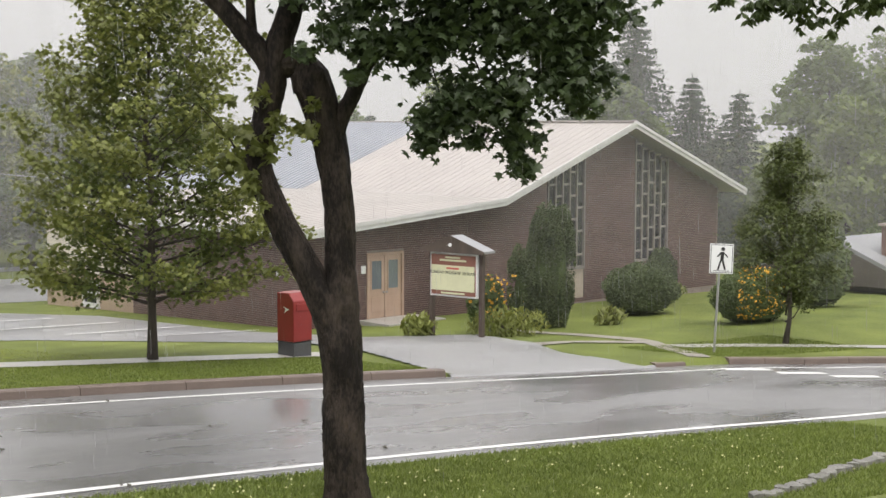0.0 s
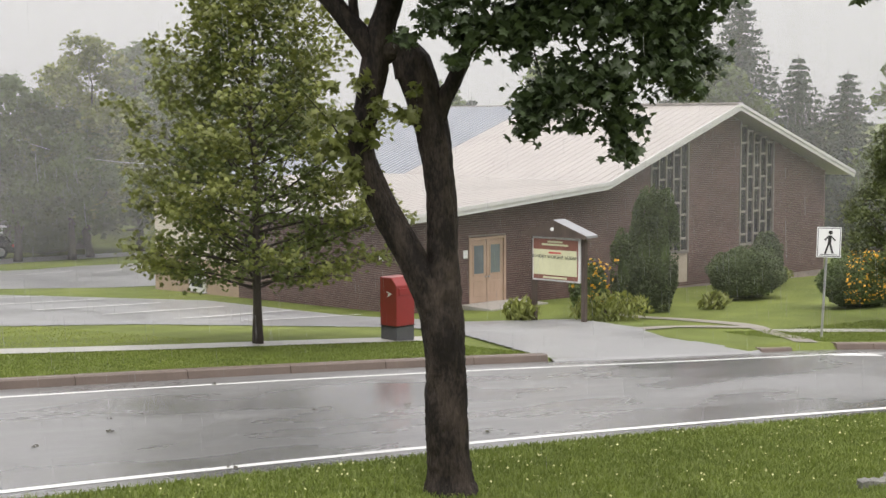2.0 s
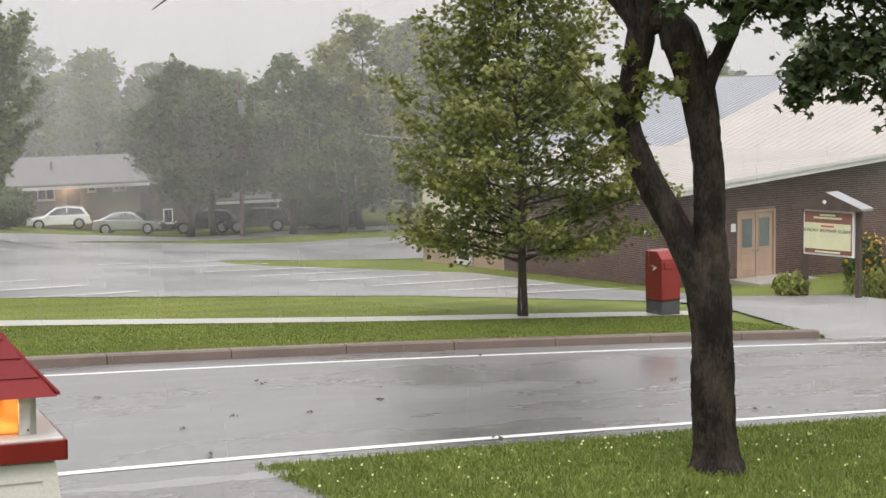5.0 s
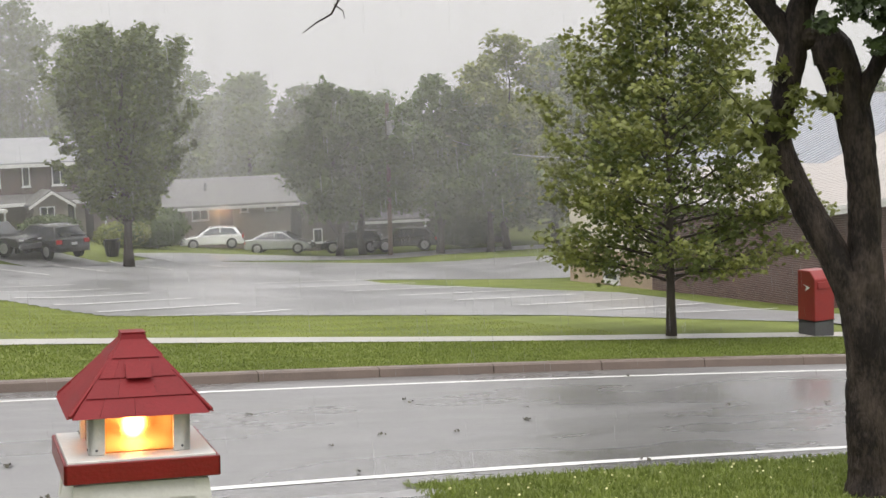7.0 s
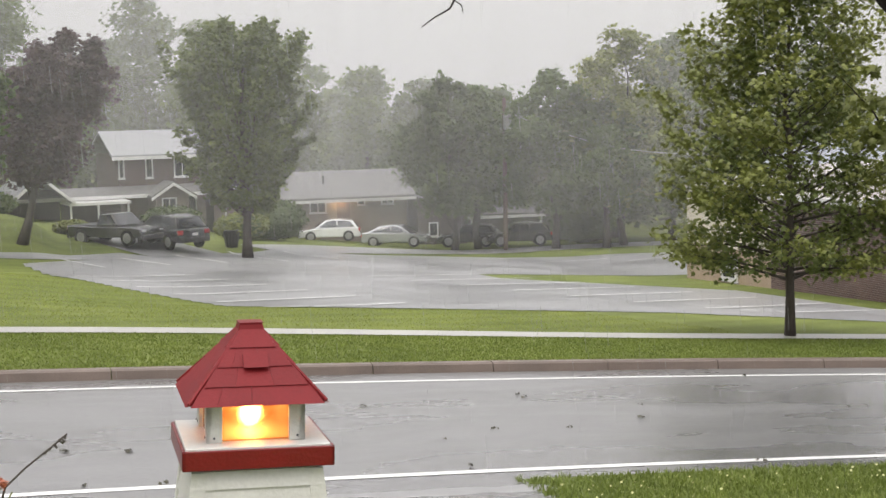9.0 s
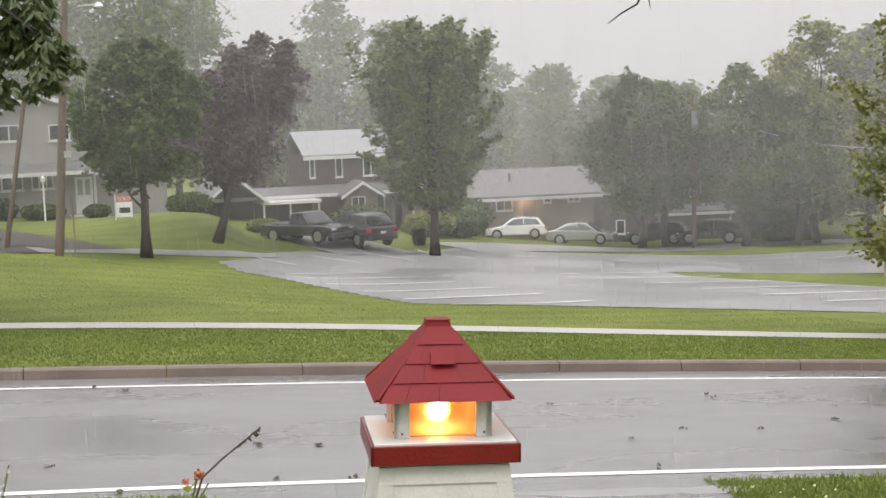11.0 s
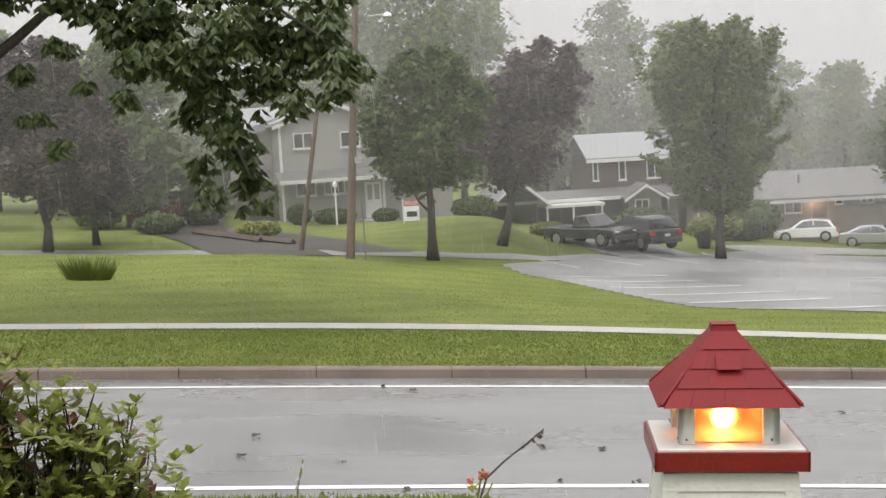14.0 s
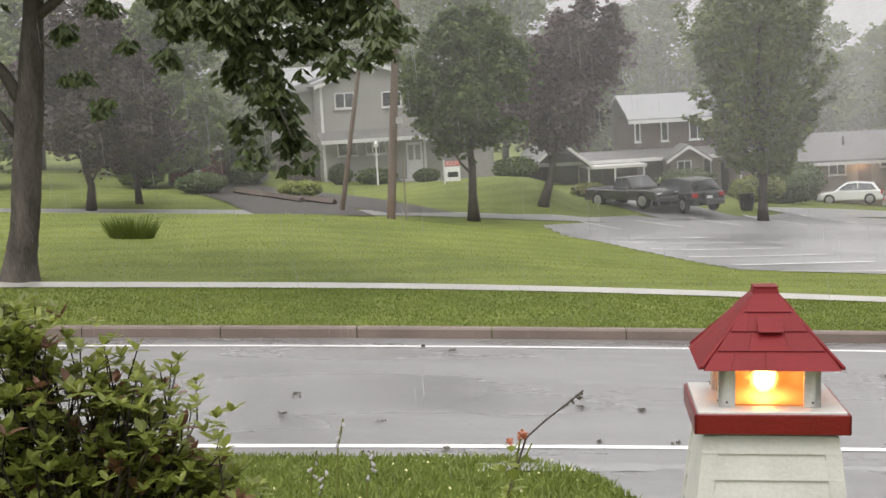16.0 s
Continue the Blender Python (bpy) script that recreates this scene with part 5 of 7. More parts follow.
for dx, zt in ((0.0, 2.42), (0.1, 2.53), (0.2, 2.41), (0.03, 2.36)):
    stalk_flower("hosta_flower", [(-0.68 + dx, 4.95, 2.2), (-0.665 + dx, 4.96, zt - 0.1), (-0.64 + dx, 4.96, zt)], "hosta stalk with fading white bell flowers", 4, "flower_white", 0.0075)
stalk_flower("dead_stalk", [(0.02, 5.0, 2.2), (0.1, 5.0, 2.42), (0.17, 5.0, 2.48), (0.24, 5.0, 2.53), (0.31, 4.99, 2.585)], "dry brown arching seed stalk", 9, "bark_far", 0.005, "bark_far")
og = thing("orange_flower", (0.03, 5.0, ground(0.03, 5.0)), "leafy plant with small orange flower heads", "flower")
part("stem", Shape().tube([(0.02, 5.0, ground(0.03, 5)), (0.03, 5.0, 2.2), (0.08, 5.0, 2.42)], [0.006, 0.005, 0.004], 5).tube([(0.04, 5.0, 2.26), (0.12, 5.0, 2.4)], [0.004, 0.003], 5), "leaf", og)
part("leaves", whorls([Vector((0.03 + 0.02 * math.sin(k * 2.1), 5.0, 2.02 + 0.035 * k)) for k in range(11)], 0.06, 4), "shrub", og)
part("flower_head", leaf_cloud(np.array([[0.09, 5.0, 2.43]]) + rnd.normal(0, 0.010, (46, 3)), 0.013, rnd, 1.0), "flower_orange", og, "orange petals")
part("flower_head", leaf_cloud(np.array([[0.045, 5.0, 2.41]]) + rnd.normal(0, 0.008, (36, 3)), 0.012, rnd, 1.0), "flower_orange", og)

# tree across the road
lawn_clumps = [((-5.03, 23.60, 5.66), 0.46), ((-4.90, 23.40, 5.02), 0.31), ((-5.18, 23.50, 4.51), 0.16), ((-5.41, 23.80, 6.01), 0.41), ((-4.59, 23.70, 5.83), 0.50), ((-4.47, 23.30, 5.17), 0.41), ((-6.05, 23.30, 5.39), 0.27), ((-6.83, 23.83, 5.05), 0.26), ((-5.70, 23.53, 4.84), 0.18), ((-6.73, 23.93, 4.30), 0.25), ((-6.30, 23.96, 3.83), 0.23), ((-5.01, 23.01, 4.51), 0.29), ((-4.69, 22.92, 5.07), 0.38), ((-4.56, 24.32, 5.59), 0.50), ((-3.90, 23.34, 5.04), 0.59), ((-3.36, 23.30, 5.45), 0.69), ((-2.82, 24.59, 5.51), 0.69), ((-3.60, 23.70, 4.60), 0.53), ((-4.13, 24.32, 4.20), 0.33), ((-3.46, 23.71, 3.96), 0.48), ((-4.00, 23.99, 3.34), 0.29), ((-3.76, 23.16, 2.90), 0.20), ((-3.33, 23.98, 3.50), 0.38), ((-3.28, 24.38, 3.03), 0.38), ((-2.97, 23.79, 2.71), 0.24), ((-3.33, 24.16, 2.58), 0.13), ((-2.74, 24.04, 4.70), 0.48), ((-2.22, 23.01, 4.26), 0.29), ((-2.15, 24.19, 5.12), 0.50), ((-1.78, 23.90, 5.47), 0.48), ((-1.52, 23.41, 4.85), 0.38), ((-1.50, 22.95, 4.49), 0.29), ((-1.24, 24.37, 4.74), 0.18), ((-1.84, 23.70, 4.32), 0.20), ((-4.75, 24.12, 6.44), 0.69), ((-3.85, 24.39, 6.51), 0.78), ((-2.68, 24.11, 6.41), 0.82), ((-1.59, 24.47, 6.20), 0.50), ((-6.03, 23.57, 6.36), 0.55), ((-7.24, 24.26, 6.59), 0.64), ((-8.01, 23.66, 6.30), 0.73), ((-8.93, 24.49, 5.67), 0.64), ((-8.79, 24.39, 4.61), 0.46)]
TY = 24.75
lawn_limbs = [([(-7.59, TY, 5.32), (-7.00, 24.5, 5.66), (-6.33, 24.3, 6.12), (-5.73, 24.1, 5.93), (-5.06, 23.9, 5.42), (-4.45, 23.7, 4.86), (-3.59, 23.6, 4.31), (-3.10, 23.5, 3.08)], 0.10),
              ([(-6.33, 24.3, 6.12), (-4.72, 24.0, 6.52), (-3.03, 23.8, 6.21), (-1.95, 23.7, 5.41), (-1.25, 23.6, 4.72)], 0.06),
              ([(-7.66, TY, 5.04), (-7.26, 24.5, 4.82), (-6.85, 24.3, 4.41), (-6.39, 24.2, 3.86)], 0.02),
              ([(-7.8, TY, 3.7), (-8.11, 24.6, 4.39), (-8.51, 24.5, 4.98), (-9.21, 24.3, 6.05), (-10.4, 24.0, 7.6)], 0.14),
              ([(-7.9, TY, 3.1), (-8.3, 24.7, 3.75), (-8.8, 24.6, 4.2), (-10.0, 24.3, 5.3)], 0.09),
              ([(-7.5, TY, 6.3), (-6.2, 25.2, 8.2), (-5.0, 25.6, 9.6)], 0.10)]
for k in range(26):
    a, u = k * 2.4, (k + 0.5) / 26
    rr = 3.6 * math.sin(math.pi * (0.15 + 0.8 * u))
    lawn_clumps.append(((-7.6 + rr * math.cos(a), 25.0 + 0.8 * rr * math.sin(a), 6.9 + 4.6 * u), 0.95))
lz0 = ground(-8.2, TY)
lt = thing("lawn_tree", (-8.2, TY, lz0), "mature tree with a stout grey-brown trunk and drooping leafy branches", "tree")
s = Shape()
bark_limb(s, [(-8.22, TY, lz0 - 0.1), (-8.2, TY, lz0 + 0.12), (-8.14, TY, lz0 + 0.5), (-8.02, TY, 1.94), (-7.79, TY, 3.79), (-7.63, TY, 5.04), (-7.51, TY, 6.37), (-7.52, TY, 8.56)], [0.40, 0.32, 0.265, 0.245, 0.25, 0.19, 0.14, 0.06], 40, 0.08, seed=23)
for path, rr in lawn_limbs:
    s.tube(path, [rr * (1 - 0.85 * k / (len(path) - 1)) for k in range(len(path))], 8, 0.15)
part("trunk", s, "bark_grey", lt, "rough grey-brown bark", smooth=True)
part("crown", leaf_cloud(np.repeat(sprays(lawn_clumps, 270, 0.1), 7, 0), 0.098, rnd, 0.6, 2.0, 0.75, 1.15), "leaf_mid", lt, "drooping fingered dark green leaves")


# ---- houses behind ----
def place(x, y, z, deg=0.0):
    return Matrix.Translation((x, y, z)) @ Matrix.Rotation(radians(deg), 4, "Z")


def siding(parent, m, x0, x1, z0, z1, mat, y=0.0, pitch=0.18):
    """Lapped boards on a wall plane, one mesh."""
    s = Shape()
    z = z0
    while z < z1 - 0.02:
        zt = min(z1, z + pitch)
        s.add([(x0, y - 0.03, z), (x1, y - 0.03, z), (x1, y - 0.008, zt), (x0, y - 0.008, zt), (x0, y, z), (x1, y, z)], [(0, 1, 2, 3), (0, 4, 5, 1)])
        z = zt
    return tagged(part("siding", moved(s, m), mat, parent), kind="stuff")


def gable_roof(m, x0, x1, y0, y1, ze, zr, along="x", over=0.4, d=0.14):
    """Two roof plates with their ridge along x or y."""
    s = Shape()
    if along == "x":
        ym = (y0 + y1) / 2
        k = (zr - ze) / (ym - y0)
        s.prism([(x0 - over, y0 - over, ze - k * over), (x1 + over, y0 - over, ze - k * over), (x1 + over, ym, zr), (x0 - over, ym, zr)], (0, 0, 0), (0, 0, d))
        s.prism([(x0 - over, ym, zr), (x1 + over, ym, zr), (x1 + over, y1 + over, ze - k * over), (x0 - over, y1 + over, ze - k * over)], (0, 0, 0), (0, 0, d))
    else:
        xm = (x0 + x1) / 2
        k = (zr - ze) / (xm - x0)
        s.prism([(x0 - over, y0 - over, ze - k * over), (xm, y0 - over, zr), (xm, y1 + over, zr), (x0 - over, y1 + over, ze - k * over)], (0, 0, 0), (0, 0, d))
        s.prism([(xm, y0 - over, zr), (x1 + over, y0 - over, ze - k * over), (x1 + over, y1 + over, ze - k * over), (xm, y1 + over, zr)], (0, 0, 0), (0, 0, d))
    return moved(s, m)


# grey two-storey house
m1 = place(-8.5, 76.4, 0, 16)
h1 = thing("grey_house", (-5, 77, -0.8), "grey-sided two-storey house with white trim and a front gable", "house")
part("wall", moved(Shape().box(0, 5.6, 0, 9, -1.6, 4.6).prism([(0, 0, 4.6), (5.6, 0, 4.6), (2.8, 0, 5.65)], (0, 0, 0), (0, 0.2, 0)).box(5.6, 9.6, 0.6, 8, -1.6, 1.2), m1), "grey_siding", h1)
siding(h1, m1, 0.1, 5.5, 1.75, 4.6, "grey_siding")
siding(h1, m1, 0.1, 5.5, -1.0, 1.5, "grey_siding")
part("roof", gable_roof(m1, 0, 5.6, 0, 9, 4.62, 5.68, "y", 0.35), "shingle_pale", h1, "pale wet roof")
part("porch_roof", moved(Shape().prism([(-0.3, -1.2, 1.5), (6.2, -1.2, 1.5), (6.2, 0, 1.95), (-0.3, 0, 1.95)], (0, 0, 0), (0, 0, 0.1)), m1), "shingle_grey", h1)
part("porch_fascia", moved(Shape().box(-0.3, 6.2, -1.25, -1.2, 1.42, 1.62), m1), "white", h1)
part("garage_roof", gable_roof(m1, 5.6, 9.6, 0.6, 8, 1.2, 2.3, "x", 0.3), "shingle_pale", h1)
for x in (0.0, 5.5):
    part("corner_trim", moved(Shape().box(x - 0.02, x + 0.12, -0.05, 0.0, -1.2, 4.6), m1), "white", h1)
for a, b in (((-0.35, 4.5), (2.8, 5.7)), ((2.8, 5.7), (5.95, 4.5))):
    part("rake_trim", moved(Shape().prism([(a[0], -0.4, a[1]), (b[0], -0.4, b[1]), (b[0], -0.4, b[1] - 0.2), (a[0], -0.4, a[1] - 0.2)], (0, 0, 0), (0, 0.06, 0)), m1), "white", h1)
for x, z, w, h, c in ((1.3, 3.67, 1.1, 0.85, 2), (3.85, 3.62, 1.1, 0.85, 2), (1.3, 1.1, 1.1, 0.75, 2), (2.85, 1.1, 1.15, 0.75, 3)):
    window(h1, m1, x, z, w, h, "white framed window", cols=c)
hd = part("door", moved(Shape().box(4.5, 5.4, -0.06, 0.0, -0.7, 1.25), m1), "white", h1, "white panelled front door")
for x in (4.62, 5.02):
    part("panel", moved(Shape().box(x, x + 0.26, -0.08, -0.061, 0.3, 1.1), m1), "grey_siding", hd)
part("vent", moved(Shape().tube([(2.8, -0.05, 5.2), (2.8, 0.0, 5.2)], [0.22, 0.22], 12), m1), "white", h1)
part("steps", moved(Shape().box(4.1, 5.9, -1.6, 0, -1.4, -0.72).box(4.1, 5.9, -2.1, -1.6, -1.4, -0.95), m1), "walk", h1)
part("carport_wall", moved(Shape().box(-1.6, -0.02, 1.2, 7, -1.6, 1.4), m1), "dark_siding", h1)
part("upper_side", moved(Shape().box(-1.6, -0.02, 2.4, 8, 1.4, 4.3), m1), "grey_siding", h1)
part("side_roof", moved(Shape().prism([(-2.0, 2.0, 4.2), (0, 2.0, 4.3), (2.4, 2.0, 5.5), (-2.0, 8.5, 5.6)], (0, 0, 0), (0, 0, 0.12)), m1), "shingle_pale", h1)

# dark two-storey house
m2 = place(8.9, 84.6, 0, 5)
h2 = thing("brown_house", (11, 85, -2.3), "red-brown two-storey house with white trim, gabled porch and carport", "house")
part("wall", moved(Shape().box(0, 4.9, 0, 7, -3.0, 1.7), m2), "red_siding", h2)
siding(h2, m2, 0.05, 4.85, -0.35, 1.7, "red_siding")
part("lower_wall", moved(Shape().box(-0.1, 5.0, -0.12, -0.035, -3, -0.55), m2), "tan_siding", h2)
part("roof", gable_roof(m2, 0, 4.9, 0, 7, 1.72, 2.95, "x", 0.45), "shingle_pale", h2, "pale wet metal roof")
part("eave_trim", moved(Shape().box(-0.45, 5.35, -0.52, -0.46, 1.42, 1.62), m2), "white", h2)
part("skirt_roof", moved(Shape().prism([(-6.4, -1.5, -0.62), (5.6, -1.5, -0.62), (5.6, 0, -0.2), (-6.4, 0, -0.2)], (0, 0, 0), (0, 0, 0.12)), m2), "shingle_grey", h2)
part("skirt_trim", moved(Shape().box(-6.4, 5.6, -1.56, -1.5, -0.72, -0.52), m2), "white", h2)
part("porch_roof", gable_roof(m2, 1.5, 3.6, -2.4, -0.5, -0.6, 0.05, "y", 0.25), "shingle_grey", h2)
for a, b in (((1.25, -0.72), (2.55, 0.12)), ((2.55, 0.12), (3.85, -0.72))):
    part("porch_trim", moved(Shape().prism([(a[0], -2.7, a[1]), (b[0], -2.7, b[1]), (b[0], -2.7, b[1] - 0.17), (a[0], -2.7, a[1] - 0.17)], (0, 0, 0), (0, 0.05, 0)), m2), "white", h2)
part("porch_wall", moved(Shape().box(1.6, 3.5, -2.2, -0.12, -3.0, -0.6).prism([(1.6, 0, -0.6), (3.5, 0, -0.6), (2.55, 0, 0.0)], (0, -2.2, 0), (0, -2.1, 0)), m2), "tan_siding", h2)
mp2 = m2 @ Matrix.Translation((0, -2.2, 0))
window(h2, mp2, 2.35, -1.35, 0.85, 1.2, "white porch window", cols=2, sill=False)
for x, z, w, h, c in ((0.15, 0.95, 0.35, 1.2, 1), (1.75, 0.95, 0.45, 1.25, 1), (3.7, 0.95, 1.0, 1.25, 2)):
    window(h2, m2, x, z, w, h, "tall white framed window", cols=c)
window(h2, m2 @ Matrix.Translation((0, -0.12, 0)), 3.95, -1.25, 0.95, 1.05, "white framed window", cols=1)
cp = part("carport", moved(Shape().box(-3.4, 0.0, -3.2, 0, -0.92, -0.76), m2), "white", h2, "flat carport roof")
for x in (-3.3, -1.8, -0.15):
    part("post", moved(Shape().box(x - 0.05, x + 0.05, -3.1, -3.0, -3.2, -0.92), m2), "white", cp)
part("carport_wall", moved(Shape().box(-3.4, 0, -0.3, -0.15, -3.2, -0.92), m2), "dark_siding", h2)
part("wing", moved(Shape().box(-6.2, -3.4, 0.2, 5, -3.0, -0.3), m2), "dark_siding", h2)
part("wing_roof", gable_roof(m2, -6.4, -3.4, -3, 5, -0.55, 0.75, "y", 0.35), "shingle_pale", h2)
part("wing_trim", moved(Shape().prism([(-6.75, -3.4, -0.7), (-4.9, -3.4, 0.85), (-3.05, -3.4, -0.7), (-3.05, -3.4, -0.9), (-4.9, -3.4, 0.65), (-6.75, -3.4, -0.9)], (0, 0, 0), (0, 0.06, 0)), m2), "white", h2)
# garage beyond
gg = thing("garage", (15.6, 86, -2.6), "tan garage with a white-trimmed gable", "garage")
m3 = place(14.4, 85.2, 0, 0)
part("wall", moved(Shape().box(0, 3.4, 0, 5, -3.8, -1.1).prism([(0, 0, -1.1), (3.4, 0, -1.1), (1.7, 0, -0.3)], (0, 0, 0), (0, 0.2, 0)), m3), "tan_siding", gg)
part("roof", gable_roof(m3, 0, 3.4, 0, 5, -1.1, -0.25, "y", 0.3), "shingle_grey", gg)
part("rake_trim", moved(Shape().prism([(-0.3, -0.35, -1.25), (1.7, -0.35, -0.15), (1.7, -0.35, -0.35), (-0.3, -0.35, -1.45)], (0, 0, 0), (0, 0.05, 0)), m3), "white", gg)
part("corner_trim", moved(Shape().box(0.65, 0.75, -0.05, 0, -3.3, -1.2), m3), "white", gg)

# tan bungalow
m4 = place(19.3, 87.2, 0, -3)
h3 = thing("tan_bungalow", (23, 88, -3.5), "tan-sided bungalow with a grey roof and a lit porch lamp", "house")
part("wall", moved(Shape().box(0, 7.6, 0, 7, -4.4, -1.35), m4), "tan_siding", h3)
siding(h3, m4, 0.02, 7.55, -3.6, -1.35, "tan_siding")
part("roof", gable_roof(m4, 0, 7.6, 0, 7, -1.36, -0.02, "x", 0.5), "shingle_grey", h3, "grey wet shingle roof")
part("eave_trim", moved(Shape().box(-0.5, 8.1, -0.58, -0.52, -1.72, -1.54), m4), "white", h3)
for x, z, w, h, c in ((1.9, -1.95, 1.05, 0.8, 2), (4.65, -1.7, 0.5, 0.55, 1), (6.35, -1.65, 0.8, 0.65, 2)):
    window(h3, m4, x, z, w, h, "small white framed window", cols=c)
part("door", moved(Shape().box(3.1, 3.9, -0.05, 0, -3.4, -1.6), m4), "red_siding", h3, "brown front door")
pl = part("porch_lamp", moved(Shape().lathe([(0.04, -0.1), (0.10, -0.02), (0.10, 0.08), (0.03, 0.13)], (3.25, -0.16, -1.62), 10), m4), "porch_lit", h3, "lit porch lamp")
pll = new("porch_light", bpy.data.lights.new("porch_light", "POINT"))
pll.data.energy, pll.data.color, pll.data.shadow_soft_size = 25, (1, 0.6, 0.25), 0.08
pll.location = m4 @ Vector((3.3, -0.42, -1.7))
part("vent_pipe", moved(Shape().tube([(2.6, 1.6, -0.9), (2.6, 1.6, -0.1)], [0.07, 0.07], 8), m4), "post_grey", h3)
# dark house beyond
m5 = place(27.5, 86.5, 0, -8)
h4 = thing("dark_house", (29, 87, -4), "dark low house with a pale roof edge and white windows", "house")
part("wall", moved(Shape().box(0, 3.2, 0, 7, -5, -2.9).prism([(0, 0, -2.9), (3.2, 0, -2.9), (0, 0, -1.6)], (0, 0, 0), (0, 7, 0)).box(3.2, 14, 1, 8, -5.2, -2.9), m5), "dark_siding", h4)
part("roof", moved(Shape().prism([(-0.2, -0.4, -1.5), (3.8, -0.4, -3.05), (3.8, 7, -3.05), (-0.2, 7, -1.5)], (0, 0, 0), (0, 0, 0.12)), m5), "shingle_pale", h4)
part("roof", gable_roof(m5, 3.4, 14, 1, 8, -2.9, -1.6, "x", 0.4), "shingle_grey", h4)
part("eave_trim", moved(Shape().box(3.2, 8.5, 0.5, 0.56, -3.2, -3.02), m5), "white", h4)
window(h4, m5, 1.0, -3.7, 0.6, 0.9, "white framed window", cols=1)
window(h4, m5 @ Matrix.Translation((0, 1, 0)), 9.6, -3.6, 0.4, 1.4, "white framed window", cols=1)
window(h4, m5 @ Matrix.Translation((0, 1, 0)), 11.0, -3.6, 0.5, 1.3, "white framed window", cols=1)
for x in (3.6, 8.2):
    part("post", moved(Shape().box(x - 0.06, x + 0.06, 0.55, 0.67, -4.8, -3.1), m5), "white", h4)
# white house behind the plum trees
h5 = thing("white_house", (-20, 90, 0), "low white house half hidden behind dark trees", "house")
part("wall", Shape().box(-23, -15.5, 88, 96, -1, 2.3), "white", h5)
part("roof", gable_roof(Matrix.Identity(4), -23, -15.5, 88, 96, 2.3, 4.0, "x"), "shingle_grey", h5)


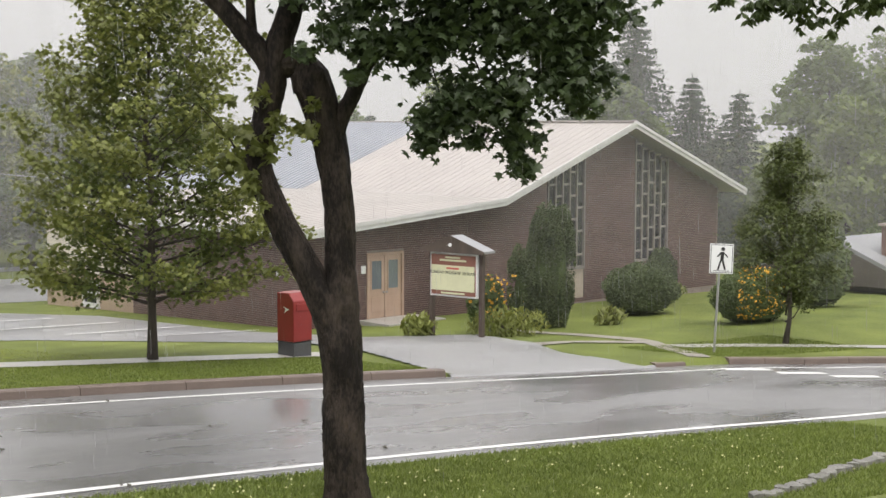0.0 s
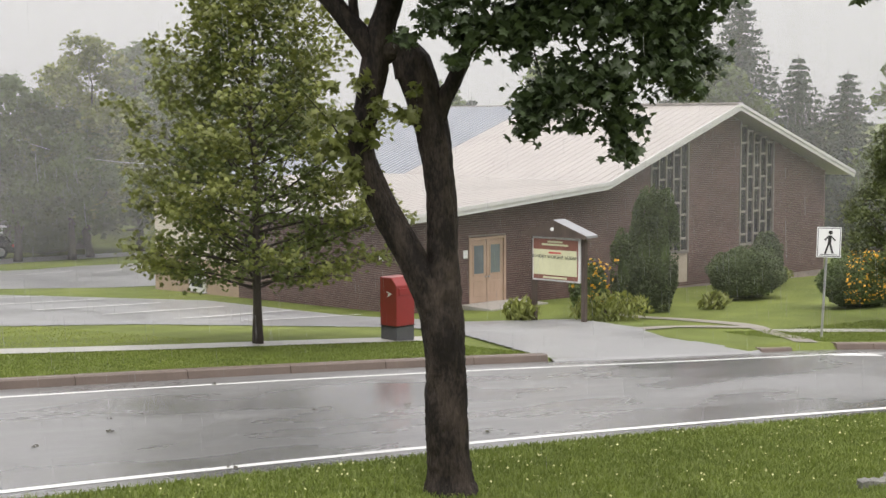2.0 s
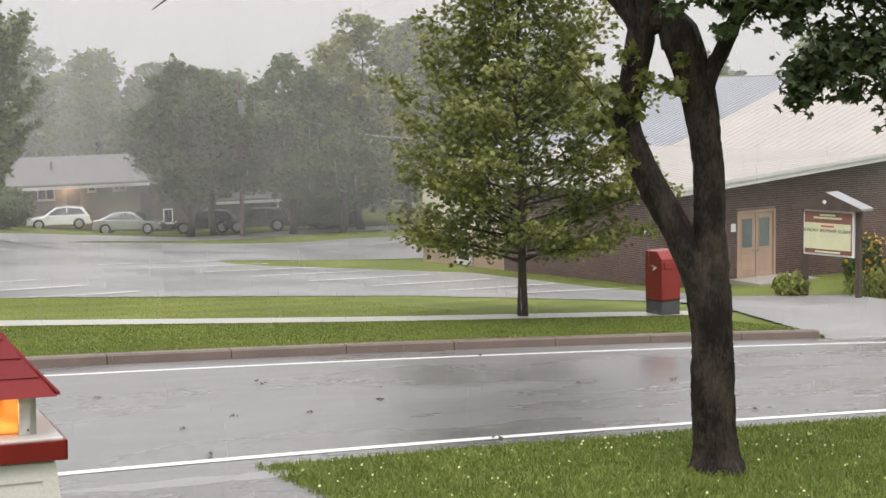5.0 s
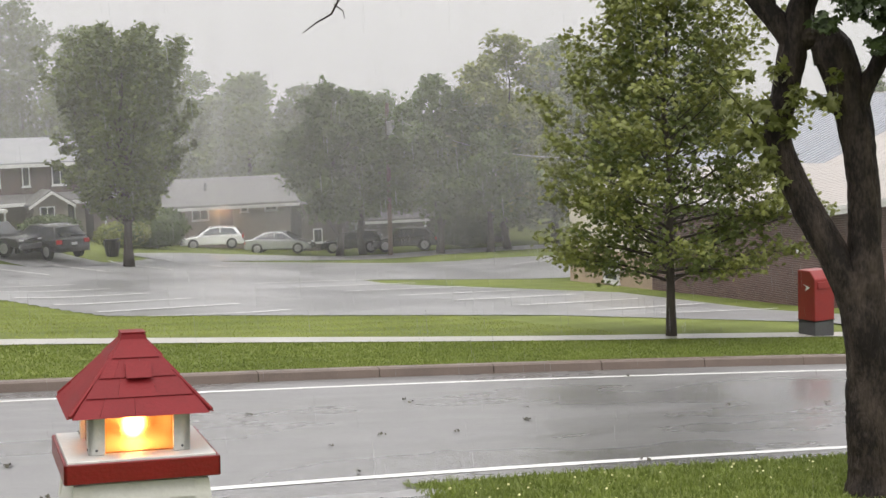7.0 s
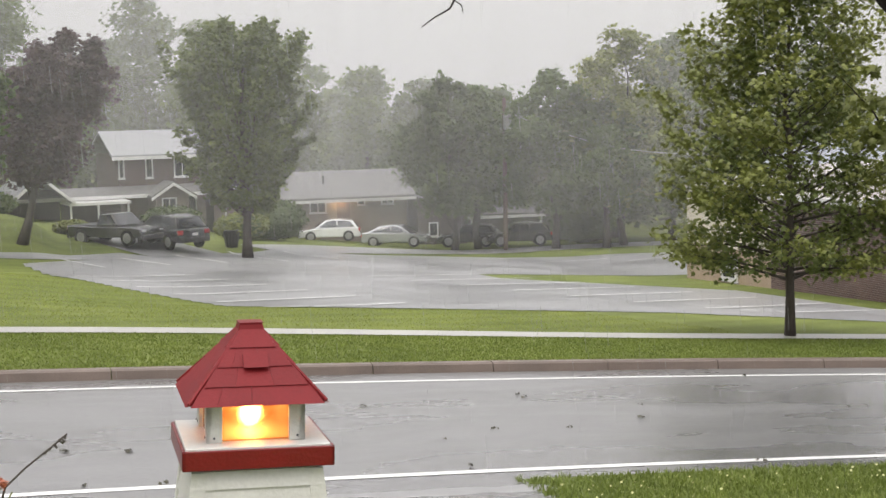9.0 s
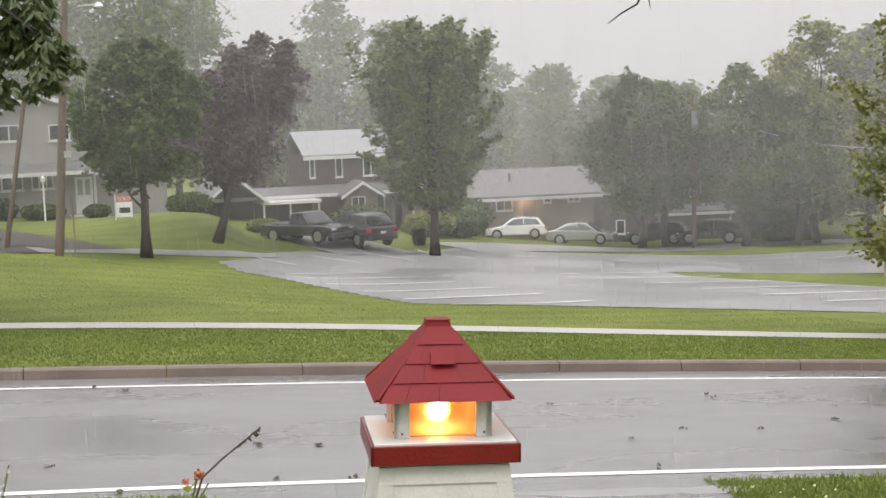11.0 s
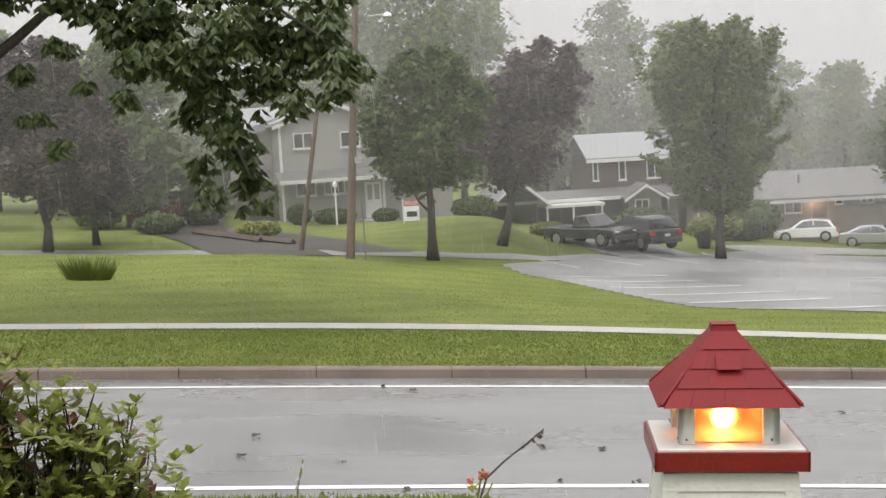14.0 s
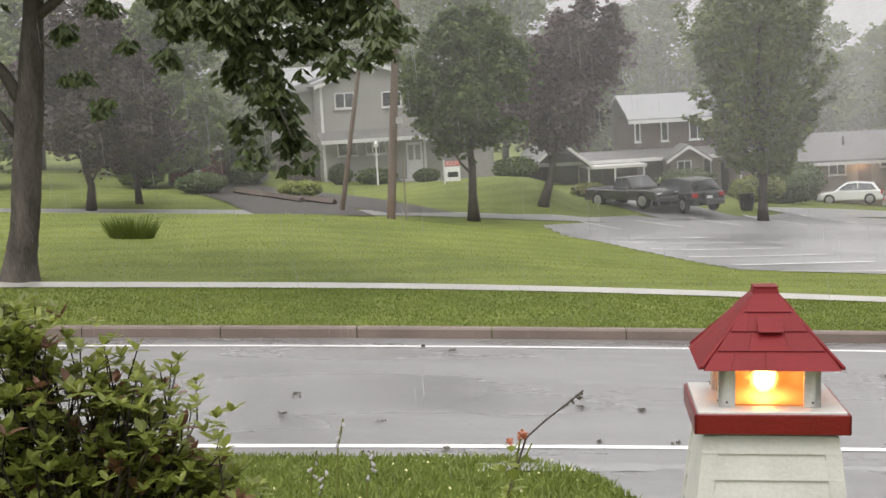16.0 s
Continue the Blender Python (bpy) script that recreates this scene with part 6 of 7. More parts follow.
# ---- vehicles ----
def car(name, m, paint, label, kind="hatch", length=4.3, width=1.78, height=1.48):
    """A parked car; its nose points to +x of m."""
    t = thing(name, m.translation, label, "car")
    L, W, H = length, width / 2, height
    if kind == "pickup":
        low = [(-0.5, 0.36), (-0.5, 0.62), (-0.1, 0.60), (0.16, 0.60), (0.38, 0.60), (0.48, 0.55), (0.5, 0.4), (0.49, 0.26), (-0.49, 0.26)]
        cab = [(-0.1, 0.60), (-0.085, 0.97), (0.09, 1.0), (0.2, 0.60)]
    elif kind == "sedan":
        low = [(-0.5, 0.35), (-0.49, 0.66), (-0.33, 0.69), (0.2, 0.63), (0.42, 0.54), (0.49, 0.43), (0.5, 0.22), (-0.49, 0.2)]
        cab = [(-0.40, 0.67), (-0.2, 0.97), (0.0, 1.0), (0.10, 0.96), (0.27, 0.61)]
    elif kind == "suv":
        low = [(-0.5, 0.38), (-0.49, 0.62), (-0.3, 0.62), (0.22, 0.60), (0.44, 0.53), (0.5, 0.44), (0.5, 0.24), (-0.49, 0.22)]
        cab = [(-0.47, 0.62), (-0.39, 0.95), (-0.15, 1.0), (0.06, 0.97), (0.24, 0.60)]
    else:
        low = [(-0.5, 0.34), (-0.485, 0.62), (-0.3, 0.64), (0.2, 0.62), (0.42, 0.53), (0.49, 0.42), (0.5, 0.22), (-0.49, 0.2)]
        cab = [(-0.465, 0.62), (-0.38, 0.94), (-0.12, 1.0), (0.06, 0.96), (0.24, 0.61)]
    b = Shape().prism([(x * L, 0, z * H) for x, z in low], (0, -W, 0), (0, W, 0))
    part("body", moved(b, m), paint, t, bevel=0.05)
    n = len(cab)
    outer = [(x * L, -W * (0.96 if z < 0.75 else 0.76), z * H) for x, z in cab] + [(x * L, W * (0.96 if z < 0.75 else 0.76), z * H) for x, z in cab]
    g = Shape().add(outer, [tuple(range(n))[::-1], tuple(range(n, 2 * n))] + [(i, (i + 1) % n, n + (i + 1) % n, n + i) for i in range(n)])
    part("cabin", moved(g, m), paint, t, bevel=0.03)
    cx = sum(p[0] for p in cab) / n
    cz = 0.8
    for sy in (-1, 1):
        pl = [((cx + (x - cx) * 0.84) * L, sy * (W * (0.97 if z < 0.75 else 0.81) + 0.006), (cz + (z - cz) * 0.74) * H) for x, z in cab]
        part("side_glass", moved(Shape().prism(pl, (0, -0.004, 0), (0, 0.004, 0)), m), "glass", t)
        part("pillar", moved(Shape().box(cx * L - 0.02, cx * L + 0.05, sy * W * 0.86 - 0.06, sy * W * 0.86 + 0.06, 0.66 * H, 0.95 * H), m), paint, t)
        part("headlight", moved(Shape().box(0.455 * L, 0.493 * L, sy * W * 0.72 - 0.16, sy * W * 0.72 + 0.16, 0.42 * H, 0.5 * H), m), "head_clear", t, bevel=0.01)
        part("tail_light", moved(Shape().box(-0.502 * L, -0.47 * L, sy * W * 0.82 - 0.13, sy * W * 0.82 + 0.15, 0.46 * H, 0.58 * H), m), "tail_red", t, bevel=0.01)
        part("mirror", moved(Shape().box(0.15 * L, 0.19 * L, sy * (W + 0.09) - 0.08, sy * (W + 0.09) + 0.08, 0.62 * H, 0.71 * H), m), paint, t, bevel=0.02)
        for wx in (-0.31, 0.31):
            r = 0.33 if kind in ("hatch", "sedan") else 0.38
            ty = part("tyre", moved(Shape().tube([(wx * L, sy * (W - 0.18), r), (wx * L, sy * (W - 0.17), r), (wx * L, sy * (W + 0.01), r), (wx * L, sy * (W + 0.015), r)], [r * 0.9, r, r, r * 0.9], 20), m), "rubber", t)
            part("rim", moved(Shape().tube([(wx * L, sy * (W + 0.016), r), (wx * L, sy * (W + 0.022), r)], [r * 0.64, r * 0.55], 14), m), "steel", ty)
    fr = cab[-2:]
    ws = [(fr[0][0] * L + 0.03, -W * 0.68, fr[0][1] * H - 0.04), (fr[0][0] * L + 0.03, W * 0.68, fr[0][1] * H - 0.04), (fr[1][0] * L + 0.0, W * 0.86, fr[1][1] * H + 0.05), (fr[1][0] * L + 0.0, -W * 0.86, fr[1][1] * H + 0.05)]
    part("windscreen", moved(Shape().prism(ws, (0.012, 0, 0.012), (0.026, 0, 0.022)), m), "glass", t)
    rr = cab[:2]
    rw = [(rr[1][0] * L - 0.01, -W * 0.66, rr[1][1] * H - 0.06), (rr[1][0] * L - 0.01, W * 0.66, rr[1][1] * H - 0.06), (rr[0][0] * L - 0.0, W * 0.82, rr[0][1] * H + 0.06), (rr[0][0] * L - 0.0, -W * 0.82, rr[0][1] * H + 0.06)]
    part("rear_window", moved(Shape().prism(rw, (-0.03, 0, 0.012), (-0.014, 0, 0.006)), m), "glass", t)
    part("bumper", moved(Shape().box(0.485 * L, 0.512 * L, -W * 0.95, W * 0.95, 0.2 * H, 0.36 * H), m), "post_grey" if kind == "pickup" else paint, t, bevel=0.03)
    part("bumper", moved(Shape().box(-0.512 * L, -0.485 * L, -W * 0.95, W * 0.95, 0.22 * H, 0.38 * H), m), "post_grey" if kind == "pickup" else paint, t, bevel=0.03)
    part("number_plate", moved(Shape().box(-0.518 * L, -0.513 * L, -0.15, 0.15, 0.42 * H, 0.5 * H), m), "sign_white", t)
    if kind == "pickup":
        part("bed", moved(Shape().box(-0.48 * L, -0.12 * L, -W * 0.86, W * 0.86, 0.6 * H, 0.625 * H), m), "black", t)
    return t


def parked(name, a, b, paint, label, **kw):
    """Stands between rear point a and front point b."""
    a, b = Vector((*a, 0)), Vector((*b, 0))
    c = (a + b) / 2
    ang = math.degrees(math.atan2(b.y - a.y, b.x - a.x))
    z = ground(c.x, c.y) + 0.03
    return car(name, place(c.x, c.y, z, ang), paint, label, **kw)


parked("hatchback", (23.4, 84.9), (19.6, 86.0), "car_white", "white hatchback parked on the bungalow's drive", kind="hatch", length=3.7, width=1.7, height=1.34)
parked("saloon_car", (22.6, 82.4), (26.4, 80.4), "car_silver", "silver saloon parked at the lot's edge", kind="sedan", length=3.9, width=1.72, height=1.3)
parked("pickup_truck", (5.4, 70.6), (8.6, 67.2), "car_black", "black pickup truck parked on a drive", kind="pickup", length=4.5, width=1.8, height=1.5)
parked("estate_car", (10.2, 67.3), (8.6, 70.8), "car_black", "dark estate car with red tail lights on a drive", kind="suv", length=4.6, height=1.6)
parked("estate_car", (31.2, 81.4), (27.6, 83.2), "car_black", "dark car parked in shade under trees", kind="suv", length=3.7, height=1.35)
parked("estate_car", (33.6, 79.6), (30.0, 80.6), "car_black", "black car parked in shade under trees", kind="suv", length=3.8, height=1.4)
parked("minivan", (-13.6, 74.5), (-14.6, 70.8), "car_maroon", "dark red van parked up a leafy drive", kind="suv", length=4.6, height=1.7)


# ---- street furniture behind ----
def utility_pole(base, top, r, label, lamp=False):
    x, y = base
    z = ground(x, y)
    t = thing("utility_pole", (x, y, z), label, "utility pole")
    part("pole", Shape().tube([(x, y, z - 0.2), top], [r, r * 0.75], 10), "pole", t)
    return t


p1 = utility_pole((-3.5, 52.0), (-2.72, 52.0, 8.6), 0.16, "tall brown wooden pole with a street lamp arm")
part("lamp_arm", Shape().tube([(-2.75, 52, 7.6), (-2.3, 51.9, 7.95), (-1.7, 51.8, 8.0)], [0.035, 0.03, 0.03], 6), "steel", p1)
part("lamp_head", Shape().lathe([(0.05, 0), (0.16, 0.04), (0.12, 0.14), (0.03, 0.18)], (-1.6, 51.8, 7.88), 10), "sign_white", p1, "pale lamp head")
part("meter_box", Shape().box(-3.08, -2.86, 51.7, 51.82, 2.75, 2.97), "steel", p1)
p2 = utility_pole((-5.85, 57.8), (-4.72, 57.8, 5.4), 0.105, "leaning weathered wooden pole")
part("cable", Shape().tube([(-4.8, 57.8, 5.0), (-3.6, 55, 5.5), (-2.75, 52.1, 7.2)], [0.015] * 3, 4), "post_grey", p2)
p3 = utility_pole((29.6, 76.6), (29.7, 76.6, 4.4), 0.14, "wooden pole with a grey transformer")
part("transformer", Shape().lathe([(0.2, 0), (0.24, 0.05), (0.24, 0.75), (0.18, 0.85)], (29.72, 76.25, 2.6), 12), "steel", p3, "grey transformer drum")
wire = [Vector((29.8, 76.4, 3.6)).lerp(Vector((38.6, 70, 1.0)), k / 12) - Vector((0, 0, 1.3 * math.sin(math.pi * k / 12) * 0.5)) for k in range(13)]
part("cable", Shape().tube(wire, [0.018] * 13, 4), "steel", p3)
ap = thing("lamp_post", (-5.4, 72.6, ground(-5.4, 72.6)), "short white garden lamp post", "lamp")
az = ground(-5.4, 72.6)
part("post", Shape().tube([(-5.4, 72.6, az), (-5.4, 72.6, az + 1.9)], [0.05, 0.04], 8), "lamp_white", ap)
part("crossbar", Shape().box(-5.55, -5.25, 72.58, 72.62, az + 1.5, az + 1.54), "lamp_white", ap)
part("lantern", Shape().lathe([(0.05, 0), (0.12, 0.05), (0.12, 0.22), (0.02, 0.34)], (-5.4, 72.6, az + 1.9), 8), "lamp_white", ap)
mk = thing("marker_post", (-3.0, 53.5, ground(-3, 53.5)), "thin pale marker post beside the pole", "post")
part("post", Shape().tube([(-3.0, 53.5, ground(-3, 53.5) - 0.1), (-3.0, 53.5, 1.3)], [0.03, 0.03], 8), "tan_siding", mk)
sx, sy = -1.45, 68.5
sz = ground(sx, sy)
fs = thing("sale_sign", (sx, sy, sz), "small red and white estate sign on a post", "sign")
part("post", Shape().box(sx - 0.5, sx - 0.42, sy, sy + 0.08, sz - 0.1, sz + 1.15), "white", fs)
part("board", Shape().box(sx - 0.42, sx + 0.3, sy, sy + 0.03, sz + 0.1, sz + 0.8), "sign_white", fs)
part("rider", Shape().box(sx - 0.42, sx + 0.3, sy, sy + 0.03, sz + 0.83, sz + 1.08), "text_red", fs, "red strip")
part("mark", Shape().box(sx - 0.3, sx + 0.2, sy - 0.012, sy - 0.002, sz + 0.3, sz + 0.55), "glass", fs)
lettering("SOLD", 0.24, Matrix.Translation((sx - 0.06, sy - 0.006, sz + 0.955)) @ up_y, "sign_white", fs, "white word on red")
bn = thing("plant_tub", (12.8, 70.9, ground(12.8, 70.9)), "dark round planter tub", "planter")
part("tub", Shape().lathe([(0.3, 0), (0.42, 0.7), (0.45, 0.85), (0.4, 0.86)], (12.8, 70.9, ground(12.8, 70.9)), 14), "black", bn)
part("foliage", leaf_cloud(np.array([12.8, 70.9, ground(12.8, 70.9) + 1.0]) + np.random.RandomState(2).normal(0, 0.2, (200, 3)), 0.16, np.random.RandomState(3)), "leaf", bn)
for k, (x0, y0, x1, y1) in enumerate(((-9.8, 64.2, -7.9, 61.6), (-8.1, 62.4, -6.4, 60.6), (-11.6, 66.5, -9.6, 64.0))):
    tm = thing("edging_timber", (x0, y0, ground(x0, y0)), "brown landscape timber along the drive", "timber", "drive edging")
    a, b = Vector((x0, y0, ground(x0, y0) + 0.15)), Vector((x1, y1, ground(x1, y1) + 0.12))
    part("beam", Shape().tube([a, b], [0.16, 0.16], 4), "wood_dark", tm)
structure("house_drive", strip([(-6.5, 55), (-9.0, 62), (-13.5, 72), (-14.5, 82)], 4.5, lambda x, y: ground(x, y) + 0.05), "drive", "wet asphalt house drive")
structure("house_drive_2", strip([(-2.6, 58.2), (-5.2, 61.5), (-9.5, 67)], 3.4, lambda x, y: ground(x, y) + 0.045), "drive", "wet asphalt apron of a house drive")
structure("house_drive_3", strip([(10.2, 65.6), (8.4, 69.5), (6.5, 75)], 4.6, lambda x, y: ground(x, y) + 0.045), "lot", "wet asphalt double drive")

# ---- trees behind ----
tube_tree("street_tree", (-0.52, 56.0), 8.3, 0.2, (0.20, 0.34, 0.37, 0.34, 0.26, 0.08), "leaf_green", "round-headed green street tree by the lot", 17000, 0.23, 41, clear=0.35, clumps=80, spread=0.105, limbs=16)
tube_tree("plum_tree", (2.5, 64.2), 9.0, 0.2, (0.12, 0.30, 0.36, 0.34, 0.28, 0.12), "leaf_purple", "purple-leaved tree with a leaning trunk", 17000, 0.23, 42, lean=(2.4, 0), clear=0.3, clumps=80, spread=0.105, limbs=16)
branching_maple("street_tree", (12.5, 65.2), 10.6, 0.22, (0.15, 0.25, 0.31, 0.34, 0.33, 0.30, 0.25, 0.18, 0.09), "tall olive-green maple at the lot's far edge", 43, 70, "leaf_inner", "leaf_inner", 0.23, 24, 34, 76, 0.2, lobed=False)
tube_tree("plum_tree", (-15.5, 56.0), 8.2, 0.18, (0.25, 0.42, 0.45, 0.4, 0.3, 0.12), "leaf_purple", "dark purple-leaved tree on the lawn behind", 16000, 0.24, 44, clear=0.24, clumps=75, spread=0.12)
tube_tree("plum_tree", (-14.5, 59.8), 6.6, 0.14, (0.18, 0.27, 0.28, 0.24, 0.16, 0.08), "leaf_purple", "dark purple-leaved tree behind another", 12000, 0.21, 45, clear=0.2, clumps=80, spread=0.13)
for x, y, h, mt, sd in ((26.8, 77.5, 9.8, "leaf_green", 51), (32.2, 75.4, 10.0, "leaf_green", 52), (29.0, 79.5, 9.5, "leaf_green", 53), (34.8, 74.2, 8.2, "leaf_green", 54), (36.8, 76, 12.4, "leaf", 55)):
    tube_tree("street_tree", (x, y), h, 0.2, (0.2, 0.33, 0.36, 0.32, 0.24, 0.1), mt, "leafy tree at the end of the lot", 12000, 0.28, sd, clear=0.24, clumps=70, spread=0.11)
rw = random.Random(77)
wood = [(-26, 84, 11), (-20, 80, 9), (-14, 92, 12), (-13.5, 88, 8), (-7, 96, 15), (-1, 92, 17.5), (1.5, 100, 16), (5, 104, 9.5), (9, 100, 10), (13, 104, 14.5), (17, 98, 13), (20, 102, 11), (24, 106, 13), (28, 100, 11), (31, 96, 10), (34, 90, 9.5), (39, 84, 8), (42, 80, 12.5), (46, 80, 12),
        (38, 92, 8), (50, 76, 11), (56, 68, 10), (60, 62, 11), (54, 84, 12), (-32, 76, 10), (76, 40, 13), (72, 44, 12.5), (80, 34, 13), (68, 40, 9), (84, 46, 14), (64, 52, 10), (36, 100, 9), (70, 36, 8), (78, 26, 11), (-24, 68, 8), (-29, 60, 8), (-15.4, 71, 9.4), (-9.5, 90, 10), (49, 90, 13), (44, 96, 8.5)]
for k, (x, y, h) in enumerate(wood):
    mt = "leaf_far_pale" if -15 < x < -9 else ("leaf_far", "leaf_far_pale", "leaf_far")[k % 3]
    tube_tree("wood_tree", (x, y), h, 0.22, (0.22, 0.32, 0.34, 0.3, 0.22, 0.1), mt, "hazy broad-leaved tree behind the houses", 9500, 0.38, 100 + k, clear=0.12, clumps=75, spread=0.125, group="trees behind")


def conifer(base, h, w, seed, label):
    rnd = np.random.RandomState(seed)
    x, y = base
    z = ground(x, y)
    t = thing("spruce_tree", (x, y, z), label, "conifer", "conifers behind")
    s = Shape().tube([(x, y, z - 0.2), (x, y, z + h)], [0.25, 0.02], 8)
    pos = []
    tiers = int(h * 2.5)
    for k in range(tiers):
        u = k / tiers
        zz = z + h * (0.12 + 0.88 * u)
        for b in range(7):
            a = b * 0.9 + k * 1.7 + rnd.normal(0, 0.2)
            L = w * (1 - u) ** 0.85 * (0.7 + 0.5 * rnd.rand()) + 0.12
            e = Vector((x + math.cos(a) * L, y + math.sin(a) * L, zz - 0.18 * L))
            if L > 0.6:
                s.tube([(x, y, zz), e], [0.03, 0.008], 4, caps=False)
            m = int(12 + 34 * L)
            q = rnd.rand(m)[:, None]
            pos.append(np.array([[x, y, zz]]) * (1 - q) + np.array([list(e)]) * q + rnd.normal(0, 0.07 + 0.04 * L, (m, 3)) * [1, 1, 0.55])
    part("trunk", s, "bark_far", t)
    part("crown", leaf_cloud(np.concatenate(pos), 0.19, rnd, 0.6, simple=True), "leaf_blue", t)


for k, (x, y, h, w) in enumerate(((66.3, 53.2, 15.0, 4.6), (68.4, 50.6, 11.0, 3.9), (70.0, 48.4, 10.0, 3.7), (64.2, 56.0, 10.0, 3.6), (55.6, 64.3, 9.0, 1.6), (62, 60, 8, 3))):
    conifer((x, y), h, w, 200 + k, "tall spruce standing behind the church")
for k, (x, y, w, h, mt) in enumerate(((-13.2, 66.5, 2.4, 1.0, "leaf_green"), (-8.3, 64.5, 2.0, 0.8, "shrub"), (-12.3, 75.5, 2.0, 4.4, "cedar"), (-16.6, 69.5, 3, 2.6, "leaf_green"), (-7.4, 73.8, 1.2, 1.1, "leaf_green"), (-5.6, 74.2, 2.2, 0.8, "leaf_green"), (-3.0, 74.6, 1.4, 0.7, "leaf_green"),
                                        (11.2, 80.6, 3.6, 1.5, "leaf_green"), (14.6, 77.5, 3.2, 1.5, "leaf"), (16.8, 79.5, 4.0, 2.2, "leaf_green"), (18.5, 85, 2.4, 2.4, "leaf_green"), (5.2, 72.5, 1.8, 0.7, "leaf"), (40, 70, 5, 3.4, "leaf"), (36, 80, 5, 3, "leaf_green"), (1.6, 73.2, 2.4, 1.1, "leaf_green"), (59, 33, 3.5, 2.6, "leaf_green"), (55.5, 25.5, 2.4, 2.0, "leaf"), (44.8, 27.4, 2.6, 3.0, "cedar"))):
    shrub("garden_shrub", (x, y), w, w * 0.8, h, mt, "rounded garden shrub by the houses", 1500, 0.16, 300 + k)
tt = thing("grass_tuft", (-8.5, 34.0, ground(-8.5, 34)), "dark tuft of long grass on the mown lawn", "grass")
rt = np.random.RandomState(8)
s = Shape()
for i in range(520):
    a, r = rt.uniform(0, 6.28), 0.42 * rt.rand() ** 0.6
    x, y, h = -8.5 + 1.2 * r * math.cos(a), 34 + 0.6 * r * math.sin(a), rt.uniform(0.30, 0.68) * (1.1 - 0.7 * r)
    z = ground(x, y)
    s.add([(x - 0.015, y, z - 0.02), (x + 0.015, y, z - 0.02), (x + math.cos(a) * h * 0.75 * r / 0.42, y + math.sin(a) * h * 0.5, z + h)], [(0, 1, 2)])
part("clump", s, "blade", tt)

shrub("tall_hedge", (-12.2, 73.4), 2.5, 1.8, 2.5, "leaf_green", "tall loose green hedge beside the grey house", 5000, 0.2, 9)
wx, wy = -14.9, 77.6
wz = ground(wx, wy)
wp = thing("log_pile", (wx, wy, wz), "stacked red-brown firewood under a pale sheet", "firewood")
rl = random.Random(31)
for row in range(5):
    for c in range(7 - row // 2):
        lx_ = wx - 0.75 + 0.24 * (c + 0.5 * (row % 2)) + 0.1 * (row // 2)
        part("log", Shape().tube([(lx_, wy - 0.6, wz + 0.12 + 0.2 * row), (lx_, wy + 0.2, wz + 0.12 + 0.2 * row)], [0.12 + rl.uniform(-0.02, 0.01)] * 2, 8), "wood_dark", wp)
part("cover", Shape().prism([(wx - 0.7, wy - 0.55, wz + 1.06), (wx + 0.6, wy - 0.55, wz + 1.06), (wx + 0.35, wy + 0.25, wz + 1.16), (wx - 0.5, wy + 0.25, wz + 1.16)], (0, 0, 0), (0, 0, 0.05)), "white", wp, "pale sheet")

# ---- bay lines, litter ----
lz_ = lambda x, y: ground(x, y) + 0.05
k = 0
for i in range(8):
    ax, ay = 14.0 + i * 0.95, 50.4 - i * 2.46
    k += 1
    structure(f"bay_line_{k}", strip([(ax, ay), (ax + 5.4, ay + 2.2)], 0.15, lz_), "line", "white painted bay line")
for i in range(6):
    ax, ay = 3.4 + i * 0.75, 48.4 - i * 2.6
    k += 1
    structure(f"bay_line_{k}", strip([(ax, ay), (ax + 4.4, ay + 2.3)], 0.15, lz_), "line", "white painted bay line")
for ax, ay, bx, by in ((3.9, 59.6, 5.1, 55.0), (6.5, 62.8, 7.9, 57.6), (9.3, 66, 10.6, 59.8), (12.2, 68.5, 13.6, 61.4), (15.2, 70, 16.7, 64), (24, 66.5, 27.5, 67.5), (27, 64, 30.5, 65), (30.5, 62.5, 33.5, 63.3)):
    k += 1
    structure(f"bay_line_{k}", strip([(ax, ay), (bx, by)], 0.15, lz_), "line", "white painted bay line")
rl = random.Random(5)
for i in range(34):
    x = rl.uniform(-3, 14)
    q = rl.uniform(14.2, 20.8) if i < 26 else rl.uniform(13.6, 15)
    y = q - bow(x)
    z = grade(x) + 0.012
    d = thing("leaf_litter", (x, y, z), "wet torn leaf scrap lying on the road", "leaf", "scraps on the road")
    s = Shape()
    for j in range(rl.randint(2, 5)):
        a, r = rl.uniform(0, 6.28), rl.uniform(0.015, 0.05)
        ox, oy = rl.uniform(-0.05, 0.05), rl.uniform(-0.05, 0.05)
        pts = [(x + ox + math.cos(a + t) * r * f, y + oy + math.sin(a + t) * r * f, z + h) for t, f, h in ((0, 1, 0.004), (1.2, 0.6, 0.02), (2.4, 0.9, 0.006), (3.6, 0.5, 0.035), (4.9, 1.0, 0.008))]
        s.add(pts + [(x + ox, y + oy, z + 0.03)], [(0, 1, 5), (1, 2, 5), (2, 3, 5), (3, 4, 5), (4, 0, 5)])
    part("scrap", s, "debris", d)
